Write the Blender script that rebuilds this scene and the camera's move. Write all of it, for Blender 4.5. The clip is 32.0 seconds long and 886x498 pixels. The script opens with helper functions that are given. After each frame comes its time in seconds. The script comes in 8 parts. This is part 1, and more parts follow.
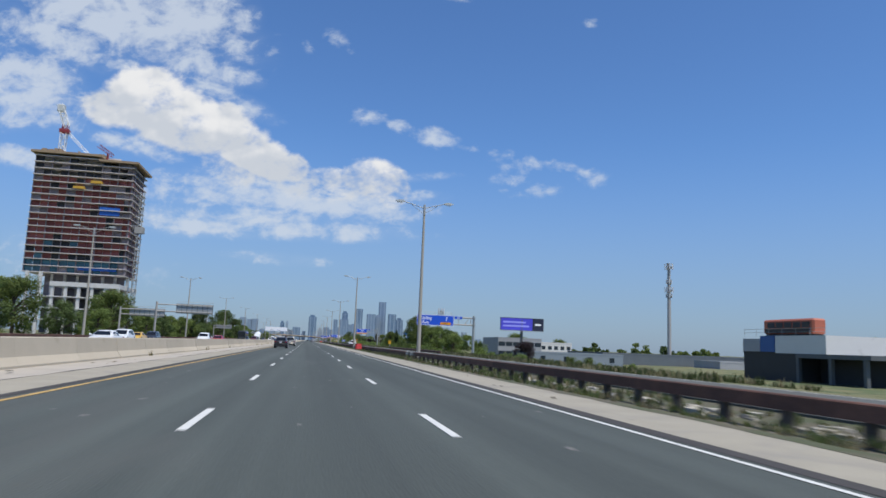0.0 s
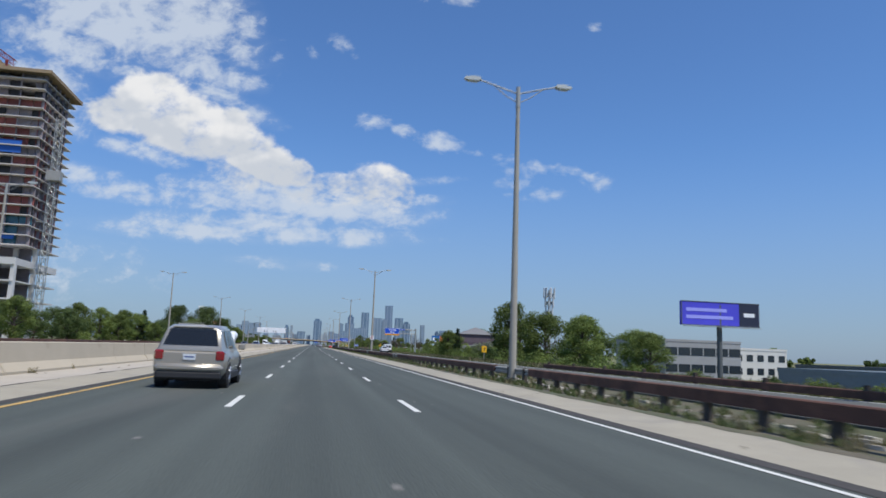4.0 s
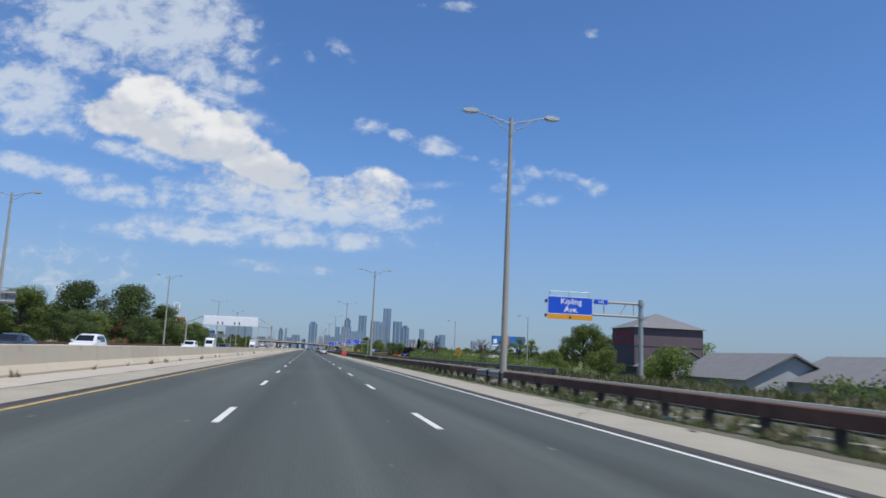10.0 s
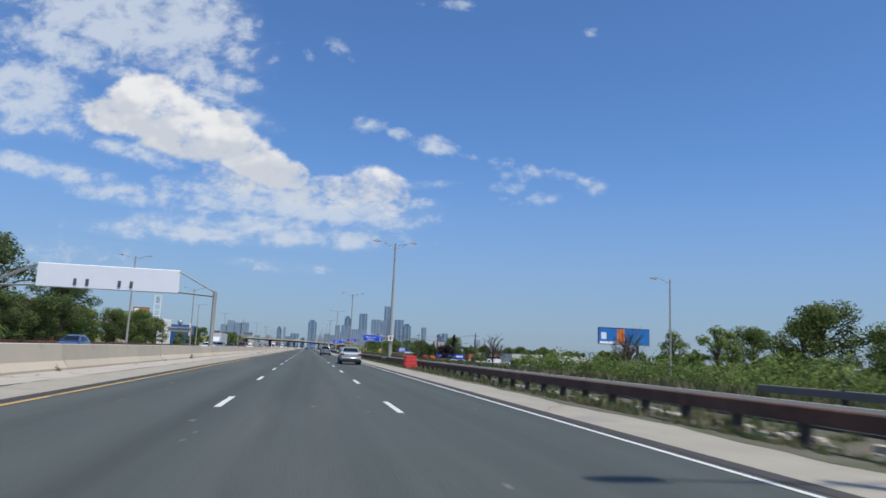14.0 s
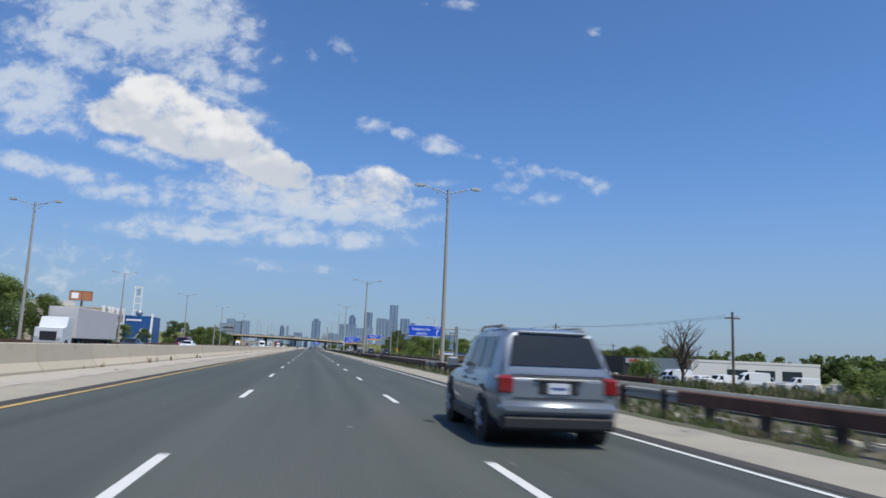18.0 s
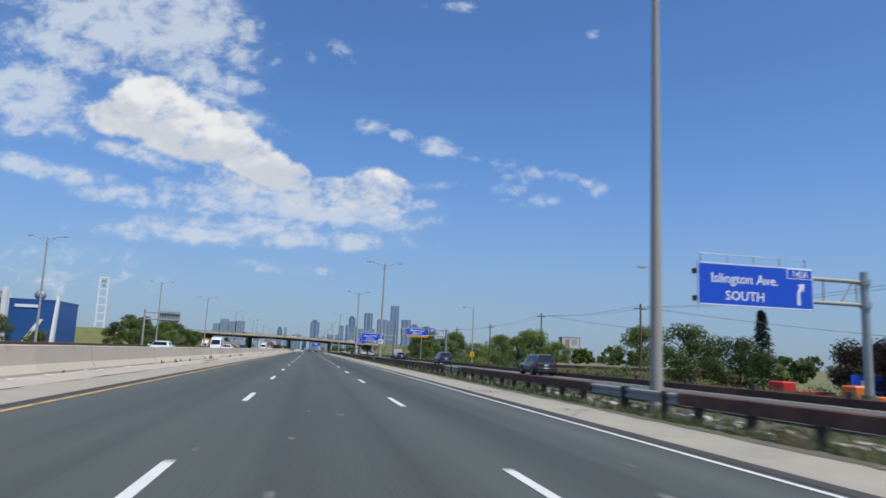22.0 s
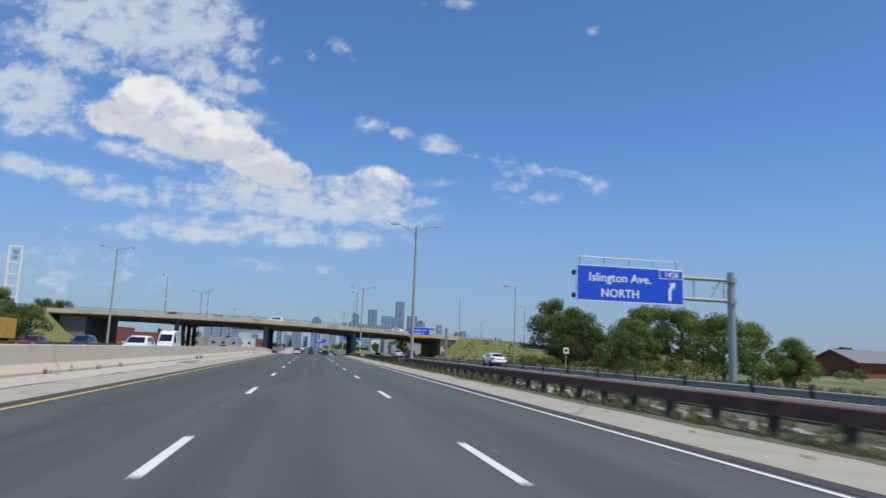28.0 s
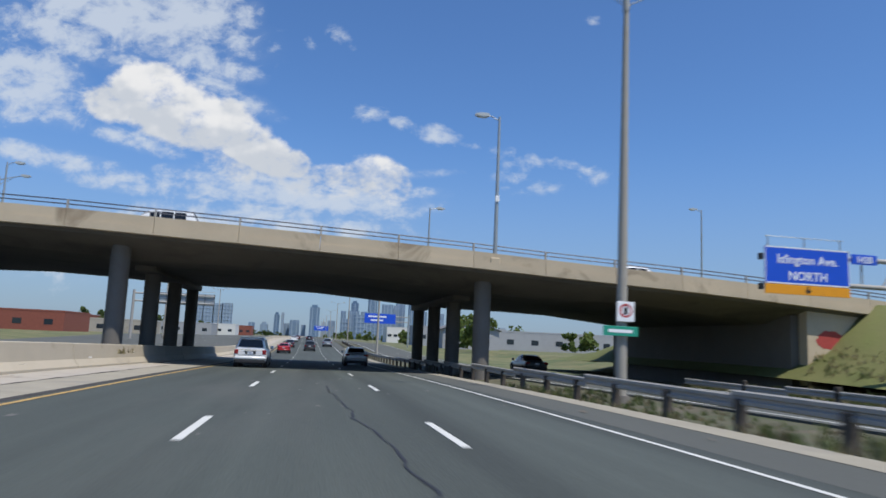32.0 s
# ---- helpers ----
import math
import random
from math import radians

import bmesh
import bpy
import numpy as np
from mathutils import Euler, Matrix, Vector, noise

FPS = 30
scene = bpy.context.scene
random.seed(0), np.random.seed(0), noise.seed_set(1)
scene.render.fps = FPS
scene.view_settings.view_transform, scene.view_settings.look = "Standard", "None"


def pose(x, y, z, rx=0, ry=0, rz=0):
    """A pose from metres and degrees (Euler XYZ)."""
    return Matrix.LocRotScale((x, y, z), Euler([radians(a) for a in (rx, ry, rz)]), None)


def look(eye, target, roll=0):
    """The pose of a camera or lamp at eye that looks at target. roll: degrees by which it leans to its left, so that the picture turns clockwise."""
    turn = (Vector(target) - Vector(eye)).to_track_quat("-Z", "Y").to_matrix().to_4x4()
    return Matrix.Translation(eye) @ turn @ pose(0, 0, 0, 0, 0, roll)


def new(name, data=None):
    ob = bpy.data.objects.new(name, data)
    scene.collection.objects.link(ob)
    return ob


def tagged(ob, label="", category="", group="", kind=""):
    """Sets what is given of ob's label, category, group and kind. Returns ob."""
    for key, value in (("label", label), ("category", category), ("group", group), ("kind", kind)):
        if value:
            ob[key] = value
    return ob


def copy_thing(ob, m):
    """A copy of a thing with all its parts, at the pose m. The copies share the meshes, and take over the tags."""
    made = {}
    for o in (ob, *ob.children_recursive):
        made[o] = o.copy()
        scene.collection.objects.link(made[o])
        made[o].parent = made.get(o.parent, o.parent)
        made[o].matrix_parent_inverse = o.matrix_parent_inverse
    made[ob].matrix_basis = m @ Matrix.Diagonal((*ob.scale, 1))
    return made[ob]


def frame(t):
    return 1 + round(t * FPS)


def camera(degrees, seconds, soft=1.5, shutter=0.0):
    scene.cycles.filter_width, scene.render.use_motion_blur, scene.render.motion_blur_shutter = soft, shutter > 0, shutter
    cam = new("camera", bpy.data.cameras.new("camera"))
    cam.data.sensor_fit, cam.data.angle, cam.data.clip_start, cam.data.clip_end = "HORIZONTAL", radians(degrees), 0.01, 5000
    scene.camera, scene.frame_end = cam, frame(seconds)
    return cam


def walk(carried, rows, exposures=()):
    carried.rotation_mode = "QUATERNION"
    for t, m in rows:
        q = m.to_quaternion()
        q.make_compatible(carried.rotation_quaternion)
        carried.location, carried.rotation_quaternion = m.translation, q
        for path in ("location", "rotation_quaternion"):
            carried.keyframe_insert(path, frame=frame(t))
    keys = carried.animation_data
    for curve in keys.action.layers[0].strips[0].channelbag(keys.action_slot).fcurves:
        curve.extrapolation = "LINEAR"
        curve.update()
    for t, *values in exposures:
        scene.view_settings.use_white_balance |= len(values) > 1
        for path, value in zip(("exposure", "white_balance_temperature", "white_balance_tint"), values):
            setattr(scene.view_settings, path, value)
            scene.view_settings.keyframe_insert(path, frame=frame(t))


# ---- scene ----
# ---------------------------------------------------------------- camera
cam = camera(65.0, 32.0, 1.6, 0.25)
# seconds, metres across and along the road, yaw, pitch, roll
PATH = [
    (0, -0.27, -0.00, -10.946, 7.873, -2.183),
    (0.5, -0.25, 14.99, -10.904, 7.952, -2.096),
    (1, -0.25, 29.91, -10.898, 7.968, -2.072),
    (1.5, -0.24, 44.70, -10.862, 8.033, -2.123),
    (2, -0.24, 59.28, -10.725, 8.047, -2.134),
    (2.5, -0.27, 73.59, -10.656, 8.136, -2.147),
    (3, -0.28, 87.73, -10.575, 8.218, -2.027),
    (3.5, -0.31, 101.81, -10.482, 8.208, -2.078),
    (5.5, -0.27, 156.87, -10.901, 8.289, -2.221),
    (6, -0.27, 170.94, -10.801, 8.392, -2.186),
    (6.5, -0.32, 185.05, -10.740, 8.403, -2.158),
    (7, -0.38, 199.20, -10.677, 8.451, -2.139),
    (7.5, -0.42, 213.40, -10.679, 8.460, -2.130),
    (8, -0.49, 227.59, -10.690, 8.562, -2.137),
    (8.5, -0.49, 241.73, -10.698, 8.565, -2.197),
    (9, -0.50, 256.06, -10.772, 8.654, -2.188),
    (9.5, -0.47, 270.88, -10.900, 8.691, -2.290),
    (10, -0.45, 285.83, -10.930, 8.608, -2.423),
    (10.5, -0.48, 300.59, -10.986, 8.589, -2.494),
    (11, -0.51, 315.22, -11.106, 8.532, -2.538),
    (11.5, -0.45, 329.82, -11.000, 8.453, -2.496),
    (12, -0.41, 344.38, -10.920, 8.485, -2.497),
    (12.5, -0.37, 358.85, -10.914, 8.485, -2.471),
    (13, -0.32, 373.40, -11.006, 8.480, -2.462),
    (13.5, -0.25, 388.16, -10.955, 8.448, -2.450),
    (14, -0.16, 403.06, -10.990, 8.525, -2.383),
    (14.5, -0.13, 418.01, -11.059, 8.506, -2.374),
    (16.5, -0.15, 477.11, -10.524, 8.440, -2.388),
    (17, -0.14, 491.57, -10.536, 8.390, -2.385),
    (17.5, -0.23, 505.95, -10.652, 8.480, -2.400),
    (18, -0.32, 520.52, -10.714, 8.482, -2.398),
    (18.5, -0.37, 535.57, -10.666, 8.434, -2.322),
    (19, -0.41, 550.69, -10.666, 8.476, -2.285),
    (19.5, -0.42, 565.49, -10.606, 8.482, -2.325),
    (20, -0.45, 580.28, -10.493, 8.614, -2.391),
    (20.5, -0.49, 595.34, -10.502, 8.587, -2.537),
    (21, -0.52, 610.49, -10.733, 8.539, -2.572),
    (21.5, -0.48, 625.55, -10.890, 8.542, -2.505),
    (22, -0.46, 640.86, -10.834, 8.652, -2.430),
    (22.5, -0.48, 656.73, -10.898, 8.421, -2.519),
    (23, -0.51, 672.84, -10.910, 8.500, -2.597),
    (23.5, -0.45, 688.84, -10.899, 8.468, -2.486),
    (24, -0.40, 704.65, -10.802, 8.546, -2.364),
    (24.5, -0.39, 720.19, -10.744, 8.553, -2.325),
    (25, -0.39, 735.61, -10.699, 8.580, -2.260),
    (25.5, -0.37, 751.10, -10.709, 8.570, -2.286),
    (27.5, -0.31, 814.62, -10.671, 8.488, -2.124),
    (28, -0.32, 830.87, -10.715, 8.449, -2.114),
    (28.5, -0.33, 847.18, -10.790, 8.445, -2.253),
    (29, -0.33, 863.49, -10.786, 8.350, -2.329),
    (29.5, -0.32, 879.79, -10.719, 8.369, -2.342),
    (30, -0.31, 896.02, -10.847, 8.405, -2.356),
    (30.5, -0.31, 912.17, -10.848, 8.196, -2.465),
    (31, -0.31, 928.29, -10.847, 8.088, -2.498),
    (31.5, -0.31, 944.41, -10.774, 7.946, -2.552),
    (32, -0.30, 960.50, -10.888, 7.633, -2.505),
]
walk(cam, [(t, pose(x, s, 1.26, 90 + p, r, w)) for t, x, s, w, p, r in PATH])

# ---------------------------------------------------------------- world and sun
SUN = Vector((4.4, -5.9, 15.3)).normalized()
world = bpy.data.worlds.new("sky")
scene.world = world
world.use_nodes = True
wt = world.node_tree
wt.nodes.clear()


def wnode(kind, **inputs):
    n = wt.nodes.new(kind)
    return n


def wmath(op, a, b=None, c=None, clamp=False):
    n = wt.nodes.new("ShaderNodeMath")
    n.operation, n.use_clamp = op, clamp
    for i, v in enumerate((a, b, c)):
        if v is None:
            continue
        if isinstance(v, (int, float)):
            n.inputs[i].default_value = v
        else:
            wt.links.new(v, n.inputs[i])
    return n.outputs[0]


def wdot(v, axis):
    n = wt.nodes.new("ShaderNodeVectorMath")
    n.operation = "DOT_PRODUCT"
    wt.links.new(v, n.inputs[0])
    n.inputs[1].default_value = axis
    return n.outputs["Value"]


sky = wt.nodes.new("ShaderNodeTexSky")
sky.sky_type, sky.sun_disc = "NISHITA", False
sky.sun_elevation = math.asin(SUN.z)
sky.sun_rotation = math.atan2(SUN.x, SUN.y)
sky.altitude, sky.air_density, sky.dust_density, sky.ozone_density = 100, 1.0, 0.6, 3.0
coord = wt.nodes.new("ShaderNodeTexCoord")
direction = coord.outputs["Generated"]
# a plane of sky in front of the road, one unit ahead of the eye
aim = pose(0, 0, 0, 98.33, -2.46, -10.75).to_3x3()
ahead = wdot(direction, aim @ Vector((0, 0, -1)))
ahead = wmath("MAXIMUM", ahead, 0.05)
px = wmath("DIVIDE", wdot(direction, aim @ Vector((1, 0, 0))), ahead)
py = wmath("DIVIDE", wdot(direction, aim @ Vector((0, 1, 0))), ahead)
plane = wt.nodes.new("ShaderNodeCombineXYZ")
wt.links.new(px, plane.inputs[0])
wt.links.new(py, plane.inputs[1])

# heaps of cloud: x, y, half width, half height, tilt, weight (thousandths of the distance)
SOLID = [
    (-420, 221, 47, 29, 0, 1), (-475, 196, 34, 21, -10, 1), (-397, 194, 57, 33, -10, 1), (-365, 170, 65, 33, -15, 1), (-312, 166, 49, 31, -25, 1),
    (-284, 145, 37, 29, -25, 1), (-251, 121, 41, 23, -25, 1), (-210, 109, 21, 18, 0, 0.95), (-154, 89, 49, 20, -5, 0.75), (-97, 93, 42, 26, -8, 0.85),
    (-68, 80, 23, 29, 0, 0.8), (-178, 85, 73, 21, -8, 0.7), (-296, 117, 49, 28, -20, 0.75),
]
VEIL_HIGH = [
    (-470, 336, 98, 37, 0, 1.0), (-365, 332, 57, 36, -5, 0.95), (-536, 304, 57, 29, -10, 0.82), (-414, 300, 98, 29, -8, 0.88), (-304, 324, 29, 28, -15, 0.75),
    (-487, 267, 73, 18, -10, 0.55), (-601, 231, 54, 36, -5, 0.95), (-552, 198, 36, 23, -20, 0.75), (-601, 186, 41, 15, 0, 0.7), (-617, 263, 49, 15, -10, 0.7),
    (-365, 262, 29, 11, -10, 0.75), (-320, 251, 36, 15, -20, 0.8), (-284, 239, 21, 10, -20, 0.7), (-328, 223, 33, 11, -25, 0.75), (-288, 202, 37, 11, -25, 0.75),
]
VEIL_LOW = [
    (-609, 129, 36, 10, -8, 0.85), (-544, 113, 57, 11, -10, 0.8), (-462, 85, 50, 11, -8, 0.8), (-357, 94, 36, 10, -6, 0.8), (-434, 141, 49, 10, -15, 0.7),
    (-340, 68, 57, 15, -8, 0.75), (-243, 76, 89, 21, -8, 0.85), (-145, 59, 89, 20, -4, 0.85), (-275, 40, 98, 13, -3, 0.8), (-365, 28, 106, 11, -4, 0.8),
    (-202, 21, 106, 11, -3, 0.8), (-129, 11, 41, 7, -5, 0.65), (-40, 67, 36, 7, 0, 0.65), (-32, 95, 36, 5, 3, 0.55), (-560, -21, 122, 36, -5, 0.36),
    (-235, -21, 57, 7, -5, 0.5),
]
VEIL_FAR = [
    (-97, 180, 20, 11, 5, 0.85), (-52, 166, 23, 8, -15, 0.8), (-11, 153, 33, 10, -22, 0.85), (37, 136, 20, 5, -15, 0.6), (94, 119, 33, 11, -15, 0.75),
    (147, 113, 46, 8, -8, 0.7), (180, 105, 24, 7, -10, 0.6), (216, 95, 24, 10, -15, 0.8), (143, 75, 29, 7, 5, 0.65), (106, 89, 29, 7, -5, 0.6),
    (94, 75, 13, 4, 0, 0.55), (-145, 289, 18, 10, -30, 0.65), (-247, 280, 20, 10, -20, 0.65), (-190, 284, 11, 8, 0, 0.55), (219, 316, 10, 5, 0, 0.6),
    (21, 354, 37, 7, 0, 0.7),
]


def heap(rows, grow, core):
    """Soft heaps of cloud: grow widens them, core is the share of full weight in the middle."""
    total = None
    for x, y, w, h, tilt, weight in rows:
        m = wt.nodes.new("ShaderNodeMapping")
        m.vector_type = "TEXTURE"
        m.inputs["Location"].default_value = (x * 0.001, y * 0.001, 0)
        m.inputs["Rotation"].default_value = (0, 0, radians(tilt))
        m.inputs["Scale"].default_value = (w * 0.001 * grow, h * 0.001 * grow, 1)
        wt.links.new(plane.outputs[0], m.inputs["Vector"])
        g = wt.nodes.new("ShaderNodeTexGradient")
        g.gradient_type = "SPHERICAL"
        wt.links.new(m.outputs[0], g.inputs[0])
        v = wmath("MINIMUM", wmath("MULTIPLY", g.outputs["Fac"], weight * core), weight)
        total = v if total is None else wmath("MAXIMUM", total, v)
    return total


def wnoise(scale, detail, offset, rough=0.6, warp=0.0):
    m = wt.nodes.new("ShaderNodeMapping")
    m.inputs["Location"].default_value = offset
    m.inputs["Scale"].default_value = (scale, scale * 1.5, scale)
    wt.links.new(plane.outputs[0], m.inputs["Vector"])
    n = wt.nodes.new("ShaderNodeTexNoise")
    n.inputs["Scale"].default_value, n.inputs["Detail"].default_value = 1.0, detail
    n.inputs["Roughness"].default_value, n.inputs["Distortion"].default_value = rough, warp
    wt.links.new(m.outputs[0], n.inputs["Vector"])
    return n.outputs["Fac"]


def wbillow(scale, offset):
    """Round heads of cumulus at several sizes."""
    m = wt.nodes.new("ShaderNodeMapping")
    m.inputs["Location"].default_value = offset
    m.inputs["Scale"].default_value = (scale, scale * 1.25, scale)
    wt.links.new(plane.outputs[0], m.inputs["Vector"])
    n = wt.nodes.new("ShaderNodeTexVoronoi")
    n.feature = "SMOOTH_F1"
    n.inputs["Scale"].default_value, n.inputs["Detail"].default_value = 1.0, 3.0
    n.inputs["Roughness"].default_value, n.inputs["Smoothness"].default_value = 0.55, 0.35
    wt.links.new(m.outputs[0], n.inputs["Vector"])
    return n.outputs["Distance"]


def wramp(value, a, b, lo=0.0, hi=1.0):
    r = wt.nodes.new("ShaderNodeMapRange")
    r.interpolation_type = "SMOOTHSTEP"
    wt.links.new(value, r.inputs["Value"])
    r.inputs["From Min"].default_value, r.inputs["From Max"].default_value = a, b
    r.inputs["To Min"].default_value, r.inputs["To Max"].default_value = lo, hi
    return r.outputs[0]


rag = wnoise(21, 9, (3.1, 7.7, 0), 0.58, 0.4)
soft, soft_lit = wnoise(15, 2, (6.1, 1.7, 0), 0.45), wnoise(15, 2, (6.1 + 0.25, 1.7 + 0.42, 0), 0.45)
fine = wnoise(70, 6, (1.3, 2.2, 5.0), 0.6, 0.2)
wide = wmath("MAXIMUM", heap(VEIL_HIGH, 2.3, 1.4), heap(VEIL_LOW, 2.15, 1.4))
veil = wmath("MAXIMUM", wide, wmath("MULTIPLY", heap(VEIL_FAR, 2.1, 1.3), 0.82))
thin = wmath("ADD", veil, wmath("MULTIPLY", wmath("SUBTRACT", rag, 0.5), 2.1))
thin = wmath("ADD", thin, wmath("MULTIPLY", wmath("SUBTRACT", fine, 0.5), 0.7))
thin = wmath("MULTIPLY", wramp(thin, 0.24, 1.06, 0.0, 0.84), wramp(veil, 0.02, 0.34))
thin = wmath("MAXIMUM", thin, wmath("MULTIPLY", wramp(wide, 0.10, 0.80), wramp(rag, 0.30, 0.70, 0.04, 0.34)))
knob, knob_lit = wbillow(17, (0.4, 0.9, 0)), wbillow(17, (0.4 + 0.10, 0.9 + 0.18, 0))
body = heap(SOLID, 1.88, 2.0)
full = wmath("ADD", body, wmath("MULTIPLY", wmath("SUBTRACT", 0.50, knob), 0.34))
full = wmath("ADD", full, wmath("MULTIPLY", wmath("SUBTRACT", fine, 0.5), 0.40))
full = wmath("ADD", full, wmath("MULTIPLY", wmath("SUBTRACT", rag, 0.5), 0.55))
full = wramp(full, 0.34, 0.80, 0.0, 0.97)
front = wramp(ahead, 0.06, 0.10)
thin, full = wmath("MULTIPLY", thin, front), wmath("MULTIPLY", full, front)
# heads towards the sun are whiter, the undersides greyer
relief = wmath("ADD", wmath("MULTIPLY", wmath("SUBTRACT", knob_lit, knob), 0.5), wmath("MULTIPLY", wmath("SUBTRACT", soft, soft_lit), 1.5))
spine = wmath("ADD", wmath("MULTIPLY", px, 0.285), py)
lit = wmath("ADD", relief, wramp(spine, 0.045, 0.135, -0.35, 0.30))
tone = wt.nodes.new("ShaderNodeValToRGB")
tone.color_ramp.elements[0].color = (5.9, 6.3, 6.9, 1)
tone.color_ramp.elements[1].color = (8.5, 8.5, 8.5, 1)
wt.links.new(wramp(lit, -0.50, 0.40), tone.inputs[0])
# pale haze low over the horizon
up = wt.nodes.new("ShaderNodeSeparateXYZ")
wt.links.new(direction, up.inputs[0])
low = wt.nodes.new("ShaderNodeMapRange")
low.interpolation_type = "SMOOTHSTEP"
wt.links.new(up.outputs[2], low.inputs["Value"])
low.inputs["From Min"].default_value, low.inputs["From Max"].default_value = 0.0, 0.30
low.inputs["To Min"].default_value, low.inputs["To Max"].default_value = 0.65, 0.0
tint = wt.nodes.new("ShaderNodeMix")
tint.data_type, tint.blend_type = "RGBA", "MULTIPLY"
tint.inputs[0].default_value = 1.0
tint.inputs[7].default_value = (0.76, 1.06, 1.42, 1)
wt.links.new(sky.outputs[0], tint.inputs[6])
haze = wt.nodes.new("ShaderNodeMix")
haze.data_type = "RGBA"
wt.links.new(low.outputs[0], haze.inputs[0])
wt.links.new(tint.outputs[2], haze.inputs[6])
haze.inputs[7].default_value = (2.50, 3.15, 4.5, 1)
veiled = wt.nodes.new("ShaderNodeMix")
veiled.data_type = "RGBA"
wt.links.new(thin, veiled.inputs[0])
wt.links.new(haze.outputs[2], veiled.inputs[6])
veiled.inputs[7].default_value = (6.0, 6.7, 7.7, 1)
mixed = wt.nodes.new("ShaderNodeMix")
mixed.data_type = "RGBA"
wt.links.new(full, mixed.inputs[0])
wt.links.new(veiled.outputs[2], mixed.inputs[6])
wt.links.new(tone.outputs[0], mixed.inputs[7])
glow = wt.nodes.new("ShaderNodeBackground")
glow.inputs["Strength"].default_value = 0.10
wt.links.new(mixed.outputs[2], glow.inputs["Color"])
done = wt.nodes.new("ShaderNodeOutputWorld")
wt.links.new(glow.outputs[0], done.inputs["Surface"])

sun = new("sun", bpy.data.lights.new("sun", "SUN"))
sun.data.energy, sun.data.angle, sun.data.color = 4.3, radians(0.6), (1.0, 0.95, 0.87)
sun.matrix_world = look(SUN * 100, (0, 0, 0))
scene.view_settings.exposure = 0.0

# ---------------------------------------------------------------- materials
MATS = {}


def mat(name, color, rough=0.7, metal=0.0, vary=0.12, scale=2.0, bump=0.0, grain=40.0, stain=None, stain_at=0.6,
        spread=0.08, random_tone=0.0, coat=0.0, stretch=(1, 1, 1), streak=0.0):
    """A surface with tone at two scales, fine relief and, where given, stains of another colour."""
    if name in MATS:
        return MATS[name]
    m = bpy.data.materials.new(name)
    MATS[name] = m
    m.use_nodes = True
    m.diffuse_color = (*color, 1)
    nt = m.node_tree
    bs = nt.nodes["Principled BSDF"]
    bs.inputs["Roughness"].default_value, bs.inputs["Metallic"].default_value = rough, metal
    if coat:
        bs.inputs["Coat Weight"].default_value, bs.inputs["Coat Roughness"].default_value = coat, 0.04
    co = nt.nodes.new("ShaderNodeTexCoord")
    mp = nt.nodes.new("ShaderNodeMapping")
    mp.inputs["Scale"].default_value = stretch
    nt.links.new(co.outputs["Object"], mp.inputs[0])

    def noise_at(s, detail, w=0.0):
        n = nt.nodes.new("ShaderNodeTexNoise")
        n.inputs["Scale"].default_value, n.inputs["Detail"].default_value = s, detail
        n.inputs["Roughness"].default_value, n.inputs["Distortion"].default_value = 0.6, w
        nt.links.new(mp.outputs[0], n.inputs["Vector"])
        return n.outputs["Fac"]

    big, small = noise_at(scale, 5, 0.3), noise_at(grain, 3)
    add = nt.nodes.new("ShaderNodeMath")
    add.operation = "ADD"
    nt.links.new(big, add.inputs[0])
    nt.links.new(small, add.inputs[1])
    rng = nt.nodes.new("ShaderNodeMapRange")
    nt.links.new(add.outputs[0], rng.inputs["Value"])
    rng.inputs["From Min"].default_value, rng.inputs["From Max"].default_value = 0.6, 1.4
    rng.inputs["To Min"].default_value, rng.inputs["To Max"].default_value = 1 - vary, 1 + vary
    value = rng.outputs[0]
    if streak:  # long bands along the direction of travel
        sm = nt.nodes.new("ShaderNodeMapping")
        sm.inputs["Scale"].default_value = (0.85, 0.005, 1)
        nt.links.new(co.outputs["Object"], sm.inputs[0])
        sn = nt.nodes.new("ShaderNodeTexNoise")
        sn.inputs["Scale"].default_value, sn.inputs["Detail"].default_value = 1.0, 4.0
        nt.links.new(sm.outputs[0], sn.inputs["Vector"])
        sr = nt.nodes.new("ShaderNodeMapRange")
        nt.links.new(sn.outputs["Fac"], sr.inputs["Value"])
        sr.inputs["From Min"].default_value, sr.inputs["From Max"].default_value = 0.3, 0.7
        sr.inputs["To Min"].default_value, sr.inputs["To Max"].default_value = 1 - streak, 1 + streak
        mul = nt.nodes.new("ShaderNodeMath")
        mul.operation = "MULTIPLY"
        nt.links.new(value, mul.inputs[0])
        nt.links.new(sr.outputs[0], mul.inputs[1])
        value = mul.outputs[0]
    if random_tone:
        info = nt.nodes.new("ShaderNodeObjectInfo")
        rr = nt.nodes.new("ShaderNodeMapRange")
        nt.links.new(info.outputs["Random"], rr.inputs["Value"])
        rr.inputs["To Min"].default_value, rr.inputs["To Max"].default_value = 1 - random_tone, 1 + random_tone
        mul = nt.nodes.new("ShaderNodeMath")
        mul.operation = "MULTIPLY"
        nt.links.new(value, mul.inputs[0])
        nt.links.new(rr.outputs[0], mul.inputs[1])
        value = mul.outputs[0]
    sc = nt.nodes.new("ShaderNodeVectorMath")
    sc.operation = "SCALE"
    sc.inputs[0].default_value = color
    nt.links.new(value, sc.inputs["Scale"])
    out = sc.outputs[0]
